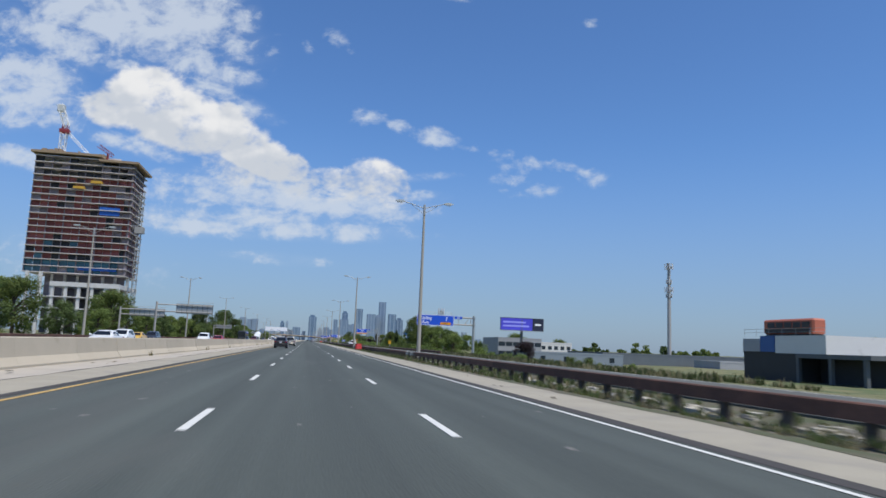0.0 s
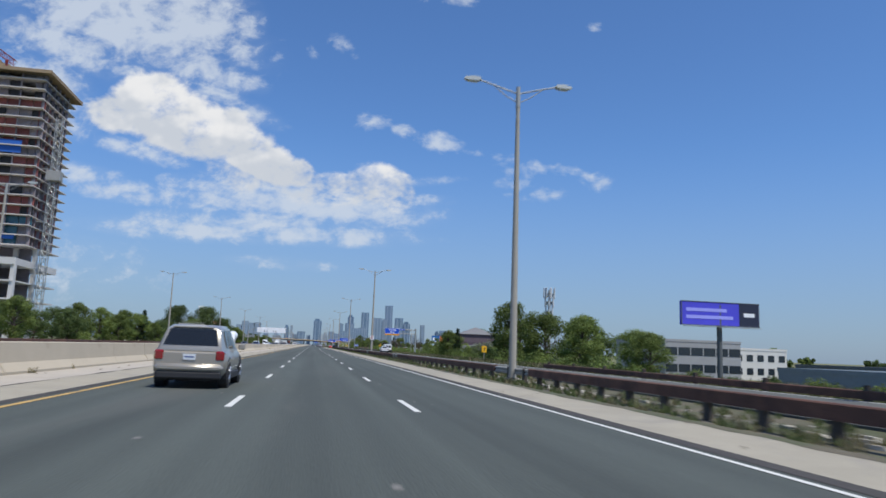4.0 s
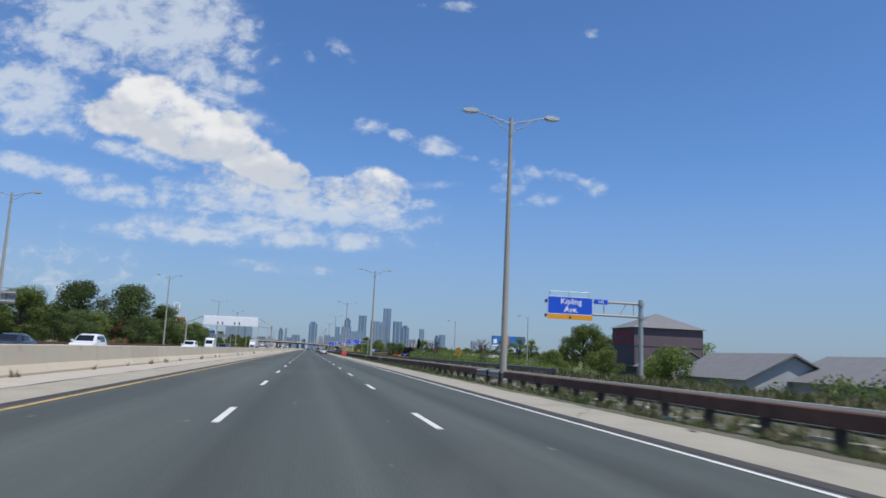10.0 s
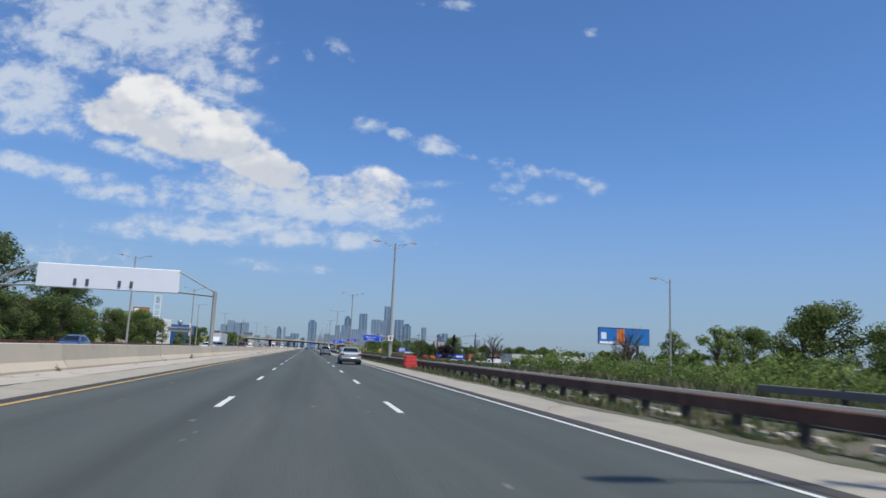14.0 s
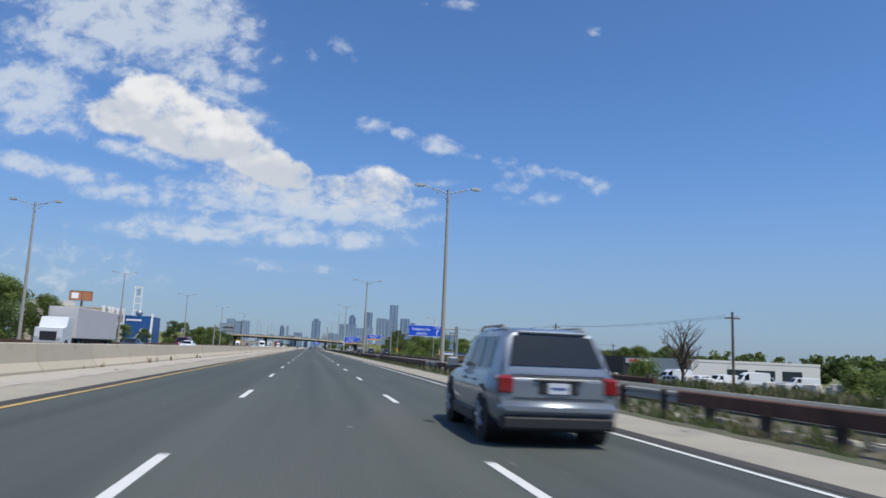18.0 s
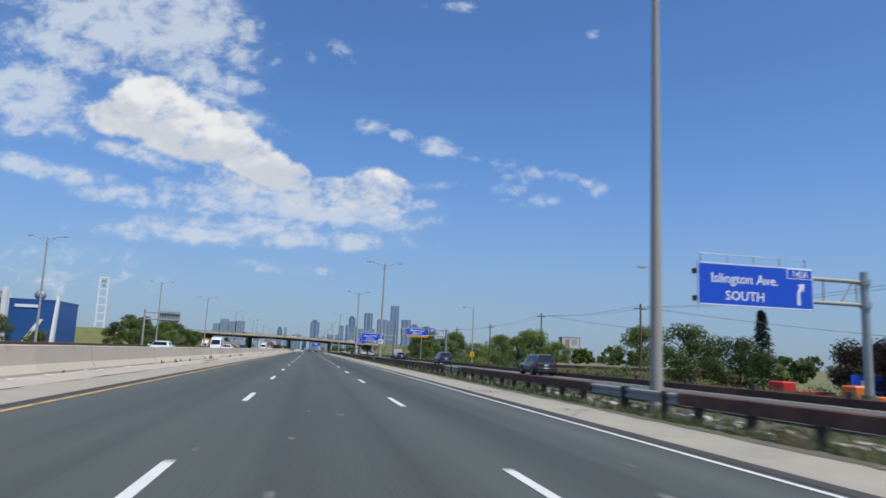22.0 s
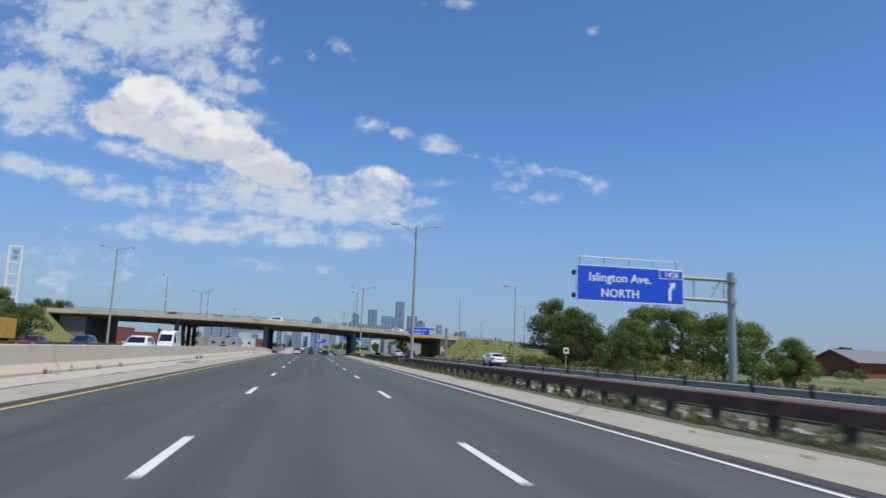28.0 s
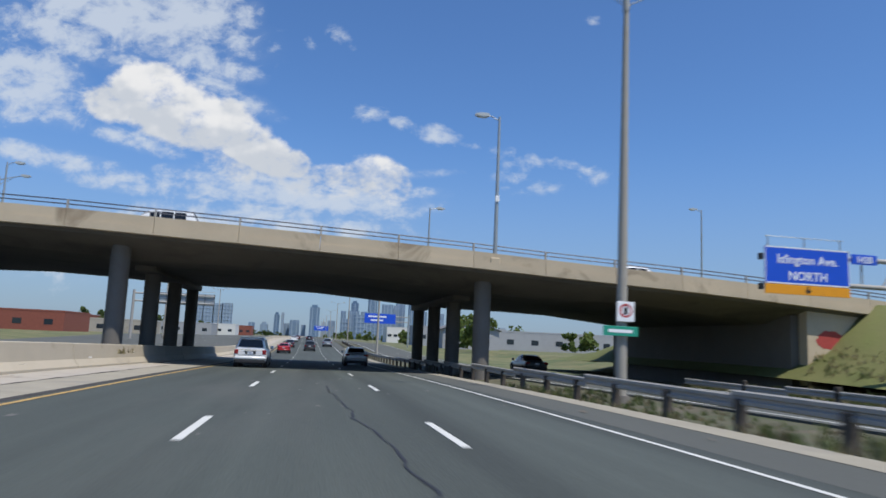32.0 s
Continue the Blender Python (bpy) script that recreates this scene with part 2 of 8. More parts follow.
    if stain:
        sn = noise_at(scale * 0.7, 7, 0.8)
        sr = nt.nodes.new("ShaderNodeMapRange")
        nt.links.new(sn, sr.inputs["Value"])
        sr.inputs["From Min"].default_value, sr.inputs["From Max"].default_value = stain_at - spread, stain_at + spread
        mx = nt.nodes.new("ShaderNodeMix")
        mx.data_type = "RGBA"
        nt.links.new(sr.outputs[0], mx.inputs[0])
        nt.links.new(out, mx.inputs[6])
        mx.inputs[7].default_value = (*stain, 1)
        out = mx.outputs[2]
    nt.links.new(out, bs.inputs["Base Color"])
    if bump:
        b = nt.nodes.new("ShaderNodeBump")
        b.inputs["Strength"].default_value, b.inputs["Distance"].default_value = bump, 0.02
        nt.links.new(small, b.inputs["Height"])
        nt.links.new(b.outputs[0], bs.inputs["Normal"])
    return m


M_ASPHALT = mat("asphalt", (0.060, 0.070, 0.061), 0.86, vary=0.22, scale=0.35, grain=38, bump=0.5,
                stain=(0.084, 0.089, 0.078), stain_at=0.62, stretch=(1, 0.12, 1), streak=0.30)
M_ASPHALT_OLD = mat("worn_asphalt", (0.088, 0.092, 0.080), 0.9, vary=0.2, scale=0.3, grain=40, bump=0.3, stretch=(1, 0.15, 1))
M_SEAL = mat("crack_seal", (0.022, 0.022, 0.024), 0.6)
M_OIL = mat("dark_joint", (0.05, 0.045, 0.04), 0.9, vary=0.25, scale=1.5)
M_PALE = mat("pale_concrete", (0.325, 0.295, 0.228), 0.85, vary=0.16, scale=0.8, grain=30, bump=0.2,
             stain=(0.26, 0.24, 0.20), stain_at=0.62, random_tone=0.05)
M_BEIGE = mat("beige_concrete", (0.40, 0.36, 0.30), 0.88, vary=0.13, scale=0.6, grain=25, bump=0.25,
              stain=(0.24, 0.21, 0.17), stain_at=0.66, random_tone=0.06)
M_BARRIER = mat("barrier_concrete", (0.44, 0.385, 0.295), 0.86, vary=0.09, scale=0.9, grain=22, bump=0.2,
                stain=(0.33, 0.27, 0.19), stain_at=0.64, random_tone=0.07)
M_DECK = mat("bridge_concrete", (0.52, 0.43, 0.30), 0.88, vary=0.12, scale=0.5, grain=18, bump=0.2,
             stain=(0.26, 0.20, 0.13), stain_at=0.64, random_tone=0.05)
# Bridge concrete again, its colour darkened to carry the shade below the deck.
M_SOFFIT_SHADE = mat("soffit_shade_concrete", (0.135, 0.122, 0.104), 0.9, vary=0.2, scale=0.3, grain=12, bump=0.2, stain=(0.085, 0.078, 0.068))
# Darkened for the shade under the deck; footings and the edge rail share it.
M_PILLAR = mat("shaded_pillar_concrete", (0.17, 0.155, 0.135), 0.9, vary=0.15, scale=0.6, grain=15, bump=0.2, stain=(0.16, 0.14, 0.12))
M_WHITE_LINE = mat("white_road_paint", (0.60, 0.60, 0.56), 0.7, vary=0.12, scale=3, grain=30, stain=(0.35, 0.35, 0.34), stain_at=0.70)
M_YELLOW_LINE = mat("yellow_road_paint", (0.50, 0.32, 0.10), 0.75, vary=0.2, scale=2, grain=30, stain=(0.22, 0.17, 0.09), stain_at=0.60)
M_RUST = mat("rusted_steel", (0.150, 0.072, 0.048), 0.8, 0.1, vary=0.35, scale=1.2, grain=18, bump=0.35,
             stain=(0.085, 0.045, 0.035), stain_at=0.55, spread=0.15, random_tone=0.3)
M_GALV = mat("galvanised_steel", (0.36, 0.345, 0.315), 0.65, 0.12, vary=0.12, scale=2, grain=25, stain=(0.32, 0.31, 0.29), stain_at=0.64)
M_POSTWOOD = mat("weathered_post", (0.075, 0.062, 0.05), 0.9, vary=0.3, scale=4, grain=20, bump=0.4, random_tone=0.3)
M_POLE = mat("concrete_pole", (0.36, 0.335, 0.285), 0.8, vary=0.10, scale=1.4, grain=30, bump=0.12, stain=(0.25, 0.22, 0.18), stain_at=0.67)
M_ARM = mat("aluminium_arm", (0.34, 0.35, 0.34), 0.65, 0.25, vary=0.1, scale=6)
M_LAMP = mat("lamp_housing", (0.42, 0.45, 0.44), 0.5, 0.2, vary=0.06, scale=8)
M_LENS = mat("lamp_lens", (0.65, 0.66, 0.62), 0.2, vary=0.05)
M_STEEL = mat("grey_steel", (0.40, 0.42, 0.41), 0.5, 0.6, vary=0.12, scale=2.5)
M_BLUE = mat("blue_sign_sheeting", (0.010, 0.085, 0.60), 0.45, vary=0.05, scale=1.2, grain=20)
M_ORANGE = mat("amber_sign_sheeting", (0.80, 0.33, 0.012), 0.45, vary=0.06, scale=1.5)
M_SIGNWHITE = mat("white_sign_sheeting", (0.85, 0.86, 0.86), 0.45, vary=0.04)
M_BLACK = mat("black_plastic", (0.018, 0.018, 0.02), 0.5, vary=0.2, scale=5)
M_SIGNBACK = mat("sign_back", (0.34, 0.36, 0.36), 0.55, 0.4, vary=0.1, scale=1.5)
M_DARKGREY = mat("dark_grey_panel", (0.10, 0.11, 0.115), 0.6, vary=0.15, scale=1)
M_GREEN = mat("green_sign_sheeting", (0.02, 0.30, 0.20), 0.45, vary=0.05)
M_RED = mat("red_paint", (0.50, 0.035, 0.03), 0.5, vary=0.12, scale=3)
M_YELLOW = mat("yellow_sign_sheeting", (0.80, 0.43, 0.012), 0.45, vary=0.06)
M_GRASS = mat("dry_grass", (0.125, 0.140, 0.040), 0.95, vary=0.35, scale=0.25, grain=9, bump=0.6,
              stain=(0.155, 0.148, 0.055), stain_at=0.58, spread=0.12)
M_VERGE = mat("green_verge", (0.085, 0.110, 0.040), 0.95, vary=0.35, scale=0.2, grain=8, bump=0.6,
              stain=(0.20, 0.175, 0.080), stain_at=0.52, spread=0.12)
M_SOIL = mat("median_soil", (0.115, 0.100, 0.068), 0.95, vary=0.35, scale=0.7, grain=12, bump=0.7,
             stain=(0.075, 0.085, 0.04), stain_at=0.50, spread=0.1)
M_BARK = mat("bark", (0.085, 0.065, 0.048), 0.95, vary=0.3, scale=3, grain=20, bump=0.6)
M_TIMBER = mat("timber_pole", (0.11, 0.085, 0.065), 0.9, vary=0.25, scale=2, grain=25, bump=0.3, stretch=(1, 1, 0.2))


def leaf_mat(name, color, spread=0.45):
    m = bpy.data.materials.new(name)
    m.use_nodes = True
    nt = m.node_tree
    bs = nt.nodes["Principled BSDF"]
    bs.inputs["Roughness"].default_value, bs.inputs["Specular IOR Level"].default_value = 0.75, 0.2
    geo = nt.nodes.new("ShaderNodeNewGeometry")
    info = nt.nodes.new("ShaderNodeObjectInfo")
    rng = nt.nodes.new("ShaderNodeMapRange")
    nt.links.new(geo.outputs["Random Per Island"], rng.inputs["Value"])
    rng.inputs["To Min"].default_value, rng.inputs["To Max"].default_value = 1 - spread, 1 + spread
    tone2 = nt.nodes.new("ShaderNodeMapRange")
    nt.links.new(info.outputs["Random"], tone2.inputs["Value"])
    tone2.inputs["To Min"].default_value, tone2.inputs["To Max"].default_value = 0.78, 1.25
    mul = nt.nodes.new("ShaderNodeMath")
    mul.operation = "MULTIPLY"
    nt.links.new(rng.outputs[0], mul.inputs[0])
    nt.links.new(tone2.outputs[0], mul.inputs[1])
    sc = nt.nodes.new("ShaderNodeVectorMath")
    sc.operation = "SCALE"
    sc.inputs[0].default_value = color
    nt.links.new(mul.outputs[0], sc.inputs["Scale"])
    nt.links.new(sc.outputs[0], bs.inputs["Base Color"])
    tr = nt.nodes.new("ShaderNodeBsdfTranslucent")
    nt.links.new(sc.outputs[0], tr.inputs["Color"])
    mx = nt.nodes.new("ShaderNodeMixShader")
    mx.inputs[0].default_value = 0.50
    nt.links.new(bs.outputs[0], mx.inputs[1])
    nt.links.new(tr.outputs[0], mx.inputs[2])
    nt.links.new(mx.outputs[0], nt.nodes["Material Output"].inputs["Surface"])
    return m


L_MID = leaf_mat("green_leaves", (0.150, 0.198, 0.058))
L_DARK = leaf_mat("dark_leaves", (0.100, 0.140, 0.050))
L_LIGHT = leaf_mat("fresh_leaves", (0.175, 0.235, 0.065))
L_SILVER = leaf_mat("silver_leaves", (0.19, 0.22, 0.14))
L_PURPLE = leaf_mat("purple_leaves", (0.052, 0.038, 0.040))
L_SPRUCE = leaf_mat("spruce_needles", (0.030, 0.055, 0.030))
L_WEED = leaf_mat("weeds", (0.105, 0.130, 0.050))
L_STRAW = leaf_mat("straw_weeds", (0.26, 0.23, 0.13))

# ---------------------------------------------------------------- helpers


def finish(bm, name, material, smooth=False):
    me = bpy.data.meshes.new(name)
    bm.normal_update()
    bm.to_mesh(me)
    bm.free()
    for m in (material if isinstance(material, (list, tuple)) else [material]):
        me.materials.append(m)
    if smooth:
        me.shade_smooth()
        me.set_sharp_from_angle(angle=radians(38))
    return me


def part(name, bm, material, parent=None, label="", smooth=False):
    """Links a bmesh as one mesh object, under a thing or a part where one is given."""
    ob = new(name, finish(bm, name, material, smooth))
    if parent is not None:
        ob.parent = parent
    if label:
        ob["label"] = label
    return ob


def piece(name, mesh, parent, m=None):
    ob = new(name, mesh)
    ob.parent = parent
    if m is not None:
        ob.matrix_local = m
    return ob


def thing(name, label, category, m=None, group="", kind=""):
    ob = new(name)
    ob.empty_display_size = 0.3
    if m is not None:
        ob.matrix_world = m
    return tagged(ob, label, category, group, kind)


def B():
    return bmesh.new()


def box(bm, x0, x1, y0, y1, z0, z1, m=None):
    vs = [bm.verts.new((x, y, z)) for x in (x0, x1) for y in (y0, y1) for z in (z0, z1)]
    if m is not None:
        for v in vs:
            v.co = m @ v.co
    for f in ((0, 1, 3, 2), (4, 6, 7, 5), (0, 4, 5, 1), (2, 3, 7, 6), (0, 2, 6, 4), (1, 5, 7, 3)):
        bm.faces.new([vs[i] for i in f])
    return bm


def soft_box(bm, x0, x1, y0, y1, z0, z1, r=0.02):
    """A box with its edges chamfered."""
    b2 = B()
    box(b2, x0, x1, y0, y1, z0, z1)
    bmesh.ops.recalc_face_normals(b2, faces=b2.faces[:])
    bmesh.ops.bevel(b2, geom=b2.edges[:], offset=r, segments=1, affect="EDGES")
    me = bpy.data.meshes.new("tmp")
    b2.to_mesh(me)
    b2.free()
    bm.from_mesh(me)
    bpy.data.meshes.remove(me)
    return bm


def rod(bm, a, b, r0, r1=None, n=8, caps=True):
    """A round bar from a to b."""
    a, b = Vector(a), Vector(b)
    r1 = r0 if r1 is None else r1
    q = (b - a).to_track_quat("Z", "Y")
    rings = []
    for p, r in ((a, r0), (b, r1)):
        rings.append([bm.verts.new(p + q @ Vector((r * math.cos(i * math.tau / n), r * math.sin(i * math.tau / n), 0))) for i in range(n)])
    for i in range(n):
        bm.faces.new((rings[0][i], rings[0][(i + 1) % n], rings[1][(i + 1) % n], rings[1][i]))
    if caps:
        bm.faces.new(rings[0][::-1])
        bm.faces.new(rings[1])
    return bm


def pipe(bm, points, radii, n=8):
    """A round bar along points, in one skin."""
    pts = [Vector(p) for p in points]
    rings = []
    for i, p in enumerate(pts):
        d = (pts[min(i + 1, len(pts) - 1)] - pts[max(i - 1, 0)]).normalized()
        q = d.to_track_quat("Z", "Y")
        r = radii[i] if isinstance(radii, (list, tuple)) else radii
        rings.append([bm.verts.new(p + q @ Vector((r * math.cos(k * math.tau / n), r * math.sin(k * math.tau / n), 0))) for k in range(n)])
    for a, b in zip(rings, rings[1:]):
        off = min(range(n), key=lambda s: sum((a[k].co - b[(k + s) % n].co).length for k in range(n)))
        for k in range(n):
            bm.faces.new((a[k], a[(k + 1) % n], b[(k + 1 + off) % n], b[(k + off) % n]))
    bm.faces.new(rings[0][::-1])
    bm.faces.new(rings[-1])
    return bm


def prism(bm, outline, y0, y1, axis="y"):
    """Extrudes an outline of (x, z) pairs along y (or of (y, z) pairs along x)."""
    def at(p, d):
        return (p[0], d, p[1]) if axis == "y" else (d, p[0], p[1])
    a = [bm.verts.new(at(p, y0)) for p in outline]
    b = [bm.verts.new(at(p, y1)) for p in outline]
    n = len(a)
    for i in range(n):
        bm.faces.new((a[i], a[(i + 1) % n], b[(i + 1) % n], b[i]))
    bm.faces.new(a[::-1])
    bm.faces.new(b)
    bmesh.ops.recalc_face_normals(bm, faces=bm.faces[:])
    return bm


def letters(text, size, material, parent, x, y, z, name="lettering", align="CENTER", depth=0.012, turn=0.0, bold=0.012, spacing=1.0):
    """Raised letters that face the traffic (towards -y)."""
    cu = bpy.data.curves.new("letters", "FONT")
    cu.body, cu.size, cu.extrude, cu.align_x, cu.resolution_u = text, size, depth, align, 2
    cu.offset, cu.space_character = bold * size, spacing
    tmp = bpy.data.objects.new("letters", cu)
    scene.collection.objects.link(tmp)
    bpy.context.view_layer.update()
    me = bpy.data.meshes.new_from_object(tmp.evaluated_get(bpy.context.evaluated_depsgraph_get()))
    bpy.data.objects.remove(tmp)
    bpy.data.curves.remove(cu)
    me.materials.clear()
    me.materials.append(material)
    ob = new(name, me)
    ob.parent = parent
    ob.matrix_local = pose(x, y, z, 90, 0, turn)
    return ob


def dip(y):
    """The road sinks a little under the bridge."""
    if y <= 950 or y >= 1160:
        return 0.0
    return -1.3 * 0.5 * (1 - math.cos(math.tau * (y - 950) / 210))


def steps(y0, y1, fine=6.0, coarse=120.0):
    ys, y = [y0], y0
    while y < y1 - 0.01:
        y = min(y1, y + (fine if 940 <= y < 1165 else min(coarse, max(fine, 940 - y) if y < 940 else coarse)))
        ys.append(y)
    return ys


def strip(name, xs, y0, y1, material, parent=None, thick=0.0):
    """A ribbon of ground along the road: xs is a list of (x, z)."""
    bm = B()
    rows = []
    for y in steps(y0, y1):
        rows.append([bm.verts.new((x, y, z + dip(y))) for x, z in xs])
    for a, b in zip(rows, rows[1:]):
        for i in range(len(xs) - 1):
            bm.faces.new((a[i], a[i + 1], b[i + 1], b[i]))
    return part(name, bm, material, parent)


# ---------------------------------------------------------------- ground and roads
START, END = -90.0, 4400.0


def ground_z(x, y):
    """The land lies lower than the road on its eastern side, up to the bridge."""
    z = -0.42 + (dip(y) if -60 < x < 40 else 0)
    if x > 26:
        u = min(1.0, (x - 26) / 24)
        v = min(1.0, max(0.0, (900 - y) / 60))
        z -= 2.2 * u * u * (3 - 2 * u) * v * v * (3 - 2 * v)
    return z


def sheet():
    bm = B()
    ys = [-4000, -1000, -300] + [y for y in steps(-100, 1400)] + [2500, 6000]
    xs = [-6000, -1500, -300, -70, -46, 26, 32, 38, 44, 50, 80, 300, 1500, 6000]
    grid = [[bm.verts.new((x, y, ground_z(x, y))) for x in xs] for y in ys]
    for a, b in zip(grid, grid[1:]):
        for i in range(len(xs) - 1):
            bm.faces.new((a[i], a[i + 1], b[i + 1], b[i]))
    return part("ground", bm, M_VERGE)


tagged(sheet(), "flat green and straw-coloured ground beside the motorway", "ground", kind="structure")
road = strip("road", [(-5.9, 0.0), (-5.4, 0.0), (5.38, 0.0)], START, END, M_ASPHALT)
tagged(road, "dark grey asphalt carriageway with three lanes", "road", kind="structure")
tagged(strip("gutter", [(-7.45, 0.02), (-5.9, 0.0)], START, END, M_PALE), "pale concrete gutter strip along the carriageway", "gutter", kind="structure")
tagged(strip("shoulder", [(-9.06, 0.05), (-7.45, 0.02)], START, END, M_BEIGE), "stained beige concrete shoulder under the barrier", "shoulder", kind="structure")
tagged(strip("shoulder_east", [(7.38, -0.42), (7.38, 0.012), (5.38, 0.0)][::-1], START, 966, M_PALE), "pale concrete shoulder beside the median", "shoulder", kind="structure")
tagged(strip("shoulder_bridge", [(5.38, 0.0), (7.0, 0.0), (7.0, -0.42)], 966, END, M_ASPHALT_OLD), "grey asphalt shoulder under the bridge", "shoulder", kind="structure")
tagged(strip("median", [(7.33, -0.03), (8.3, -0.16), (9.3, -0.25), (10.6, -0.22), (11.6, -0.12)], START, END, M_SOIL), "weedy stony soil of the median", "ground", kind="structure")
tagged(strip("collector_road", [(11.6, -0.40), (11.6, -0.05), (19.6, -0.05), (19.6, -0.40)], START, END, M_ASPHALT_OLD), "grey asphalt collector road beside the motorway", "road", kind="structure")
tagged(strip("opposite_road", [(-30.0, 0.0), (-9.95, 0.03)], START, END, M_ASPHALT_OLD), "grey asphalt carriageway of the oncoming traffic", "road", kind="structure")
tagged(strip("opposite_collector", [(-45.5, -0.41), (-45.5, -0.02), (-31.5, -0.02), (-30.0, 0.0)], START, END, M_ASPHALT_OLD), "grey asphalt collector road of the oncoming traffic", "road", kind="structure")

tagged(strip("concrete_strip", [(6.75, 0.008), (7.55, 0.006)], 966, 1100, M_PALE), "pale concrete strip beside the guard rail under the bridge", "kerb", kind="structure")
# dark joints along both edges of the asphalt
tagged(strip("pavement_joint", [(-5.98, 0.006), (-5.72, 0.006)], START, END, M_OIL), "dark dirty joint beside the yellow line", "joint", kind="structure")
tagged(strip("pavement_joint", [(5.12, 0.006), (5.44, 0.006)], START, 966, M_OIL), "dark dirty joint beside the white line", "joint", kind="structure")

rnd = random.Random(19)
bm = B()
prev, y = None, 0.0
while y < 1000:  # broken dark seam between gutter and shoulder
    w = max(0.0, rnd.gauss(0.035, 0.03))
    x = -7.45 + rnd.uniform(-0.03, 0.03)
    cur = [bm.verts.new((x - w, y, 0.024 + dip(y))), bm.verts.new((x + w, y, 0.024 + dip(y)))]
    if prev:
        bm.faces.new((prev[0], prev[1], cur[1], cur[0]))
    prev = cur
    y += rnd.uniform(0.6, 2.2)
tagged(part("shoulder_joint", bm, M_OIL), "broken dark seam between gutter and shoulder", "joint", kind="structure")

lines = thing("lane_markings", "white dashed and yellow lane lines painted on asphalt", "road marking", kind="structure")
yl = strip("edge_line", [(-5.55, 0.008), (-5.42, 0.008)], START, END, M_YELLOW_LINE, lines)
yl["label"] = "worn yellow edge line"
wl = strip("edge_line", [(4.875, 0.008), (4.98, 0.008)], START, END, M_WHITE_LINE, lines)
bm = B()
box(bm, -0.065, 0.065, 0, 3.0, 0.001, 0.009)
dash_mesh = finish(bm, "dash", M_WHITE_LINE)
for k in range(-6, 140):
    for x, off in ((-1.85, 0.0), (1.85, -0.28)):
        y = 10.0 + 12 * k + off
        slope = math.degrees(math.atan2(dip(y + 3) - dip(y), 3))
        piece("dash", dash_mesh, lines, pose(x, y, dip(y), slope, 0, 0))
for x in (15.4,):
    bm = B()
    for k in range(-6, 110):
        y = 12 * k + 3
        box(bm, x - 0.06, x + 0.06, y, y + 3, -0.05 + dip(y), -0.042 + dip(y))
    part("collector_dashes", bm, M_WHITE_LINE, lines)["kind"] = "stuff"
for x in (12.0, 19.1):
    strip("edge_line", [(x, -0.044), (x + 0.12, -0.044)], START, 2000, M_WHITE_LINE, lines)
for x in (-13.6, -17.4, -21.2, -25.0):
    bm = B()
    for k in range(-6, 110):
        y = 12 * k + 7
        box(bm, x - 0.06, x + 0.06, y, y + 3, 0.03 + dip(y), 0.038 + dip(y))
    part("opposite_dashes", bm, M_WHITE_LINE, lines)["kind"] = "stuff"

# sealed cracks wandering along the middle lane
rnd = random.Random(5)
for y0, y1, x in ((706, 734, 2.6), (904, 930, 0.85), (964, 984, 1.0), (210, 224, -1.0)):
    bm = B()
    prev, y = None, y0
    while y < y1:
        x += rnd.uniform(-0.09, 0.09)
        w = rnd.uniform(0.010, 0.028)
        cur = [bm.verts.new((x - w, y, 0.006 + dip(y))), bm.verts.new((x + w, y, 0.006 + dip(y)))]
        if prev:
            bm.faces.new((prev[0], prev[1], cur[1], cur[0]))
        prev = cur
        y += rnd.uniform(0.25, 0.6)
    tagged(part("road_crack", bm, M_SEAL), "tar-sealed crack wandering along the asphalt", "crack", kind="structure")

# pale scuffs and patches on the asphalt
bm = B()
for i in range(900):
    x, y = rnd.uniform(-5, 4.6), rnd.uniform(5, 1000)
    n, r = rnd.randint(5, 8), rnd.uniform(0.02, 0.09)
    vs = [bm.verts.new((x + r * rnd.uniform(0.6, 1.2) * math.cos(k * math.tau / n), y + 1.8 * r * rnd.uniform(0.6, 1.2) * math.sin(k * math.tau / n), 0.005 + dip(y))) for k in range(n)]
    bm.faces.new(vs)
tagged(part("road_scuffs", bm, mat("scuffed_asphalt", (0.17, 0.165, 0.15), 0.9, vary=0.3, scale=8)), "small pale scuffs scattered over the asphalt", "scuff", kind="stuff")

# ---------------------------------------------------------------- barrier
barrier = thing("concrete_barrier", "long beige concrete safety barrier with a flared foot, cast in segments", "barrier", pose(0, 0, 0), kind="structure")
SEG = 6.0
bm = B()
prism(bm, [(-8.98, 0.0), (-8.98, 0.10), (-9.17, 0.36), (-9.24, 0.96), (-9.27, 0.985), (-9.45, 0.985), (-9.48, 0.96), (-9.55, 0.36), (-9.74, 0.10), (-9.74, 0.0)], 0.015, SEG - 0.015)
seg_mesh = finish(bm, "segment", M_BARRIER)
rnd = random.Random(11)
for k in range(-8, 220):
    y = k * SEG
    slope = math.degrees(math.atan2(dip(y + SEG) - dip(y), SEG))
    piece("segment", seg_mesh, barrier, pose(rnd.uniform(-0.012, 0.012), y, dip(y) + 0.03 + rnd.uniform(-0.006, 0.006), slope, 0, 0))
bm = B()
for k in range(222, 420):
    box(bm, -9.6, -9.15, k * SEG, k * SEG + SEG - 0.03, 0, 0.98)
part("far_segments", bm, M_BARRIER, barrier)["kind"] = "stuff"
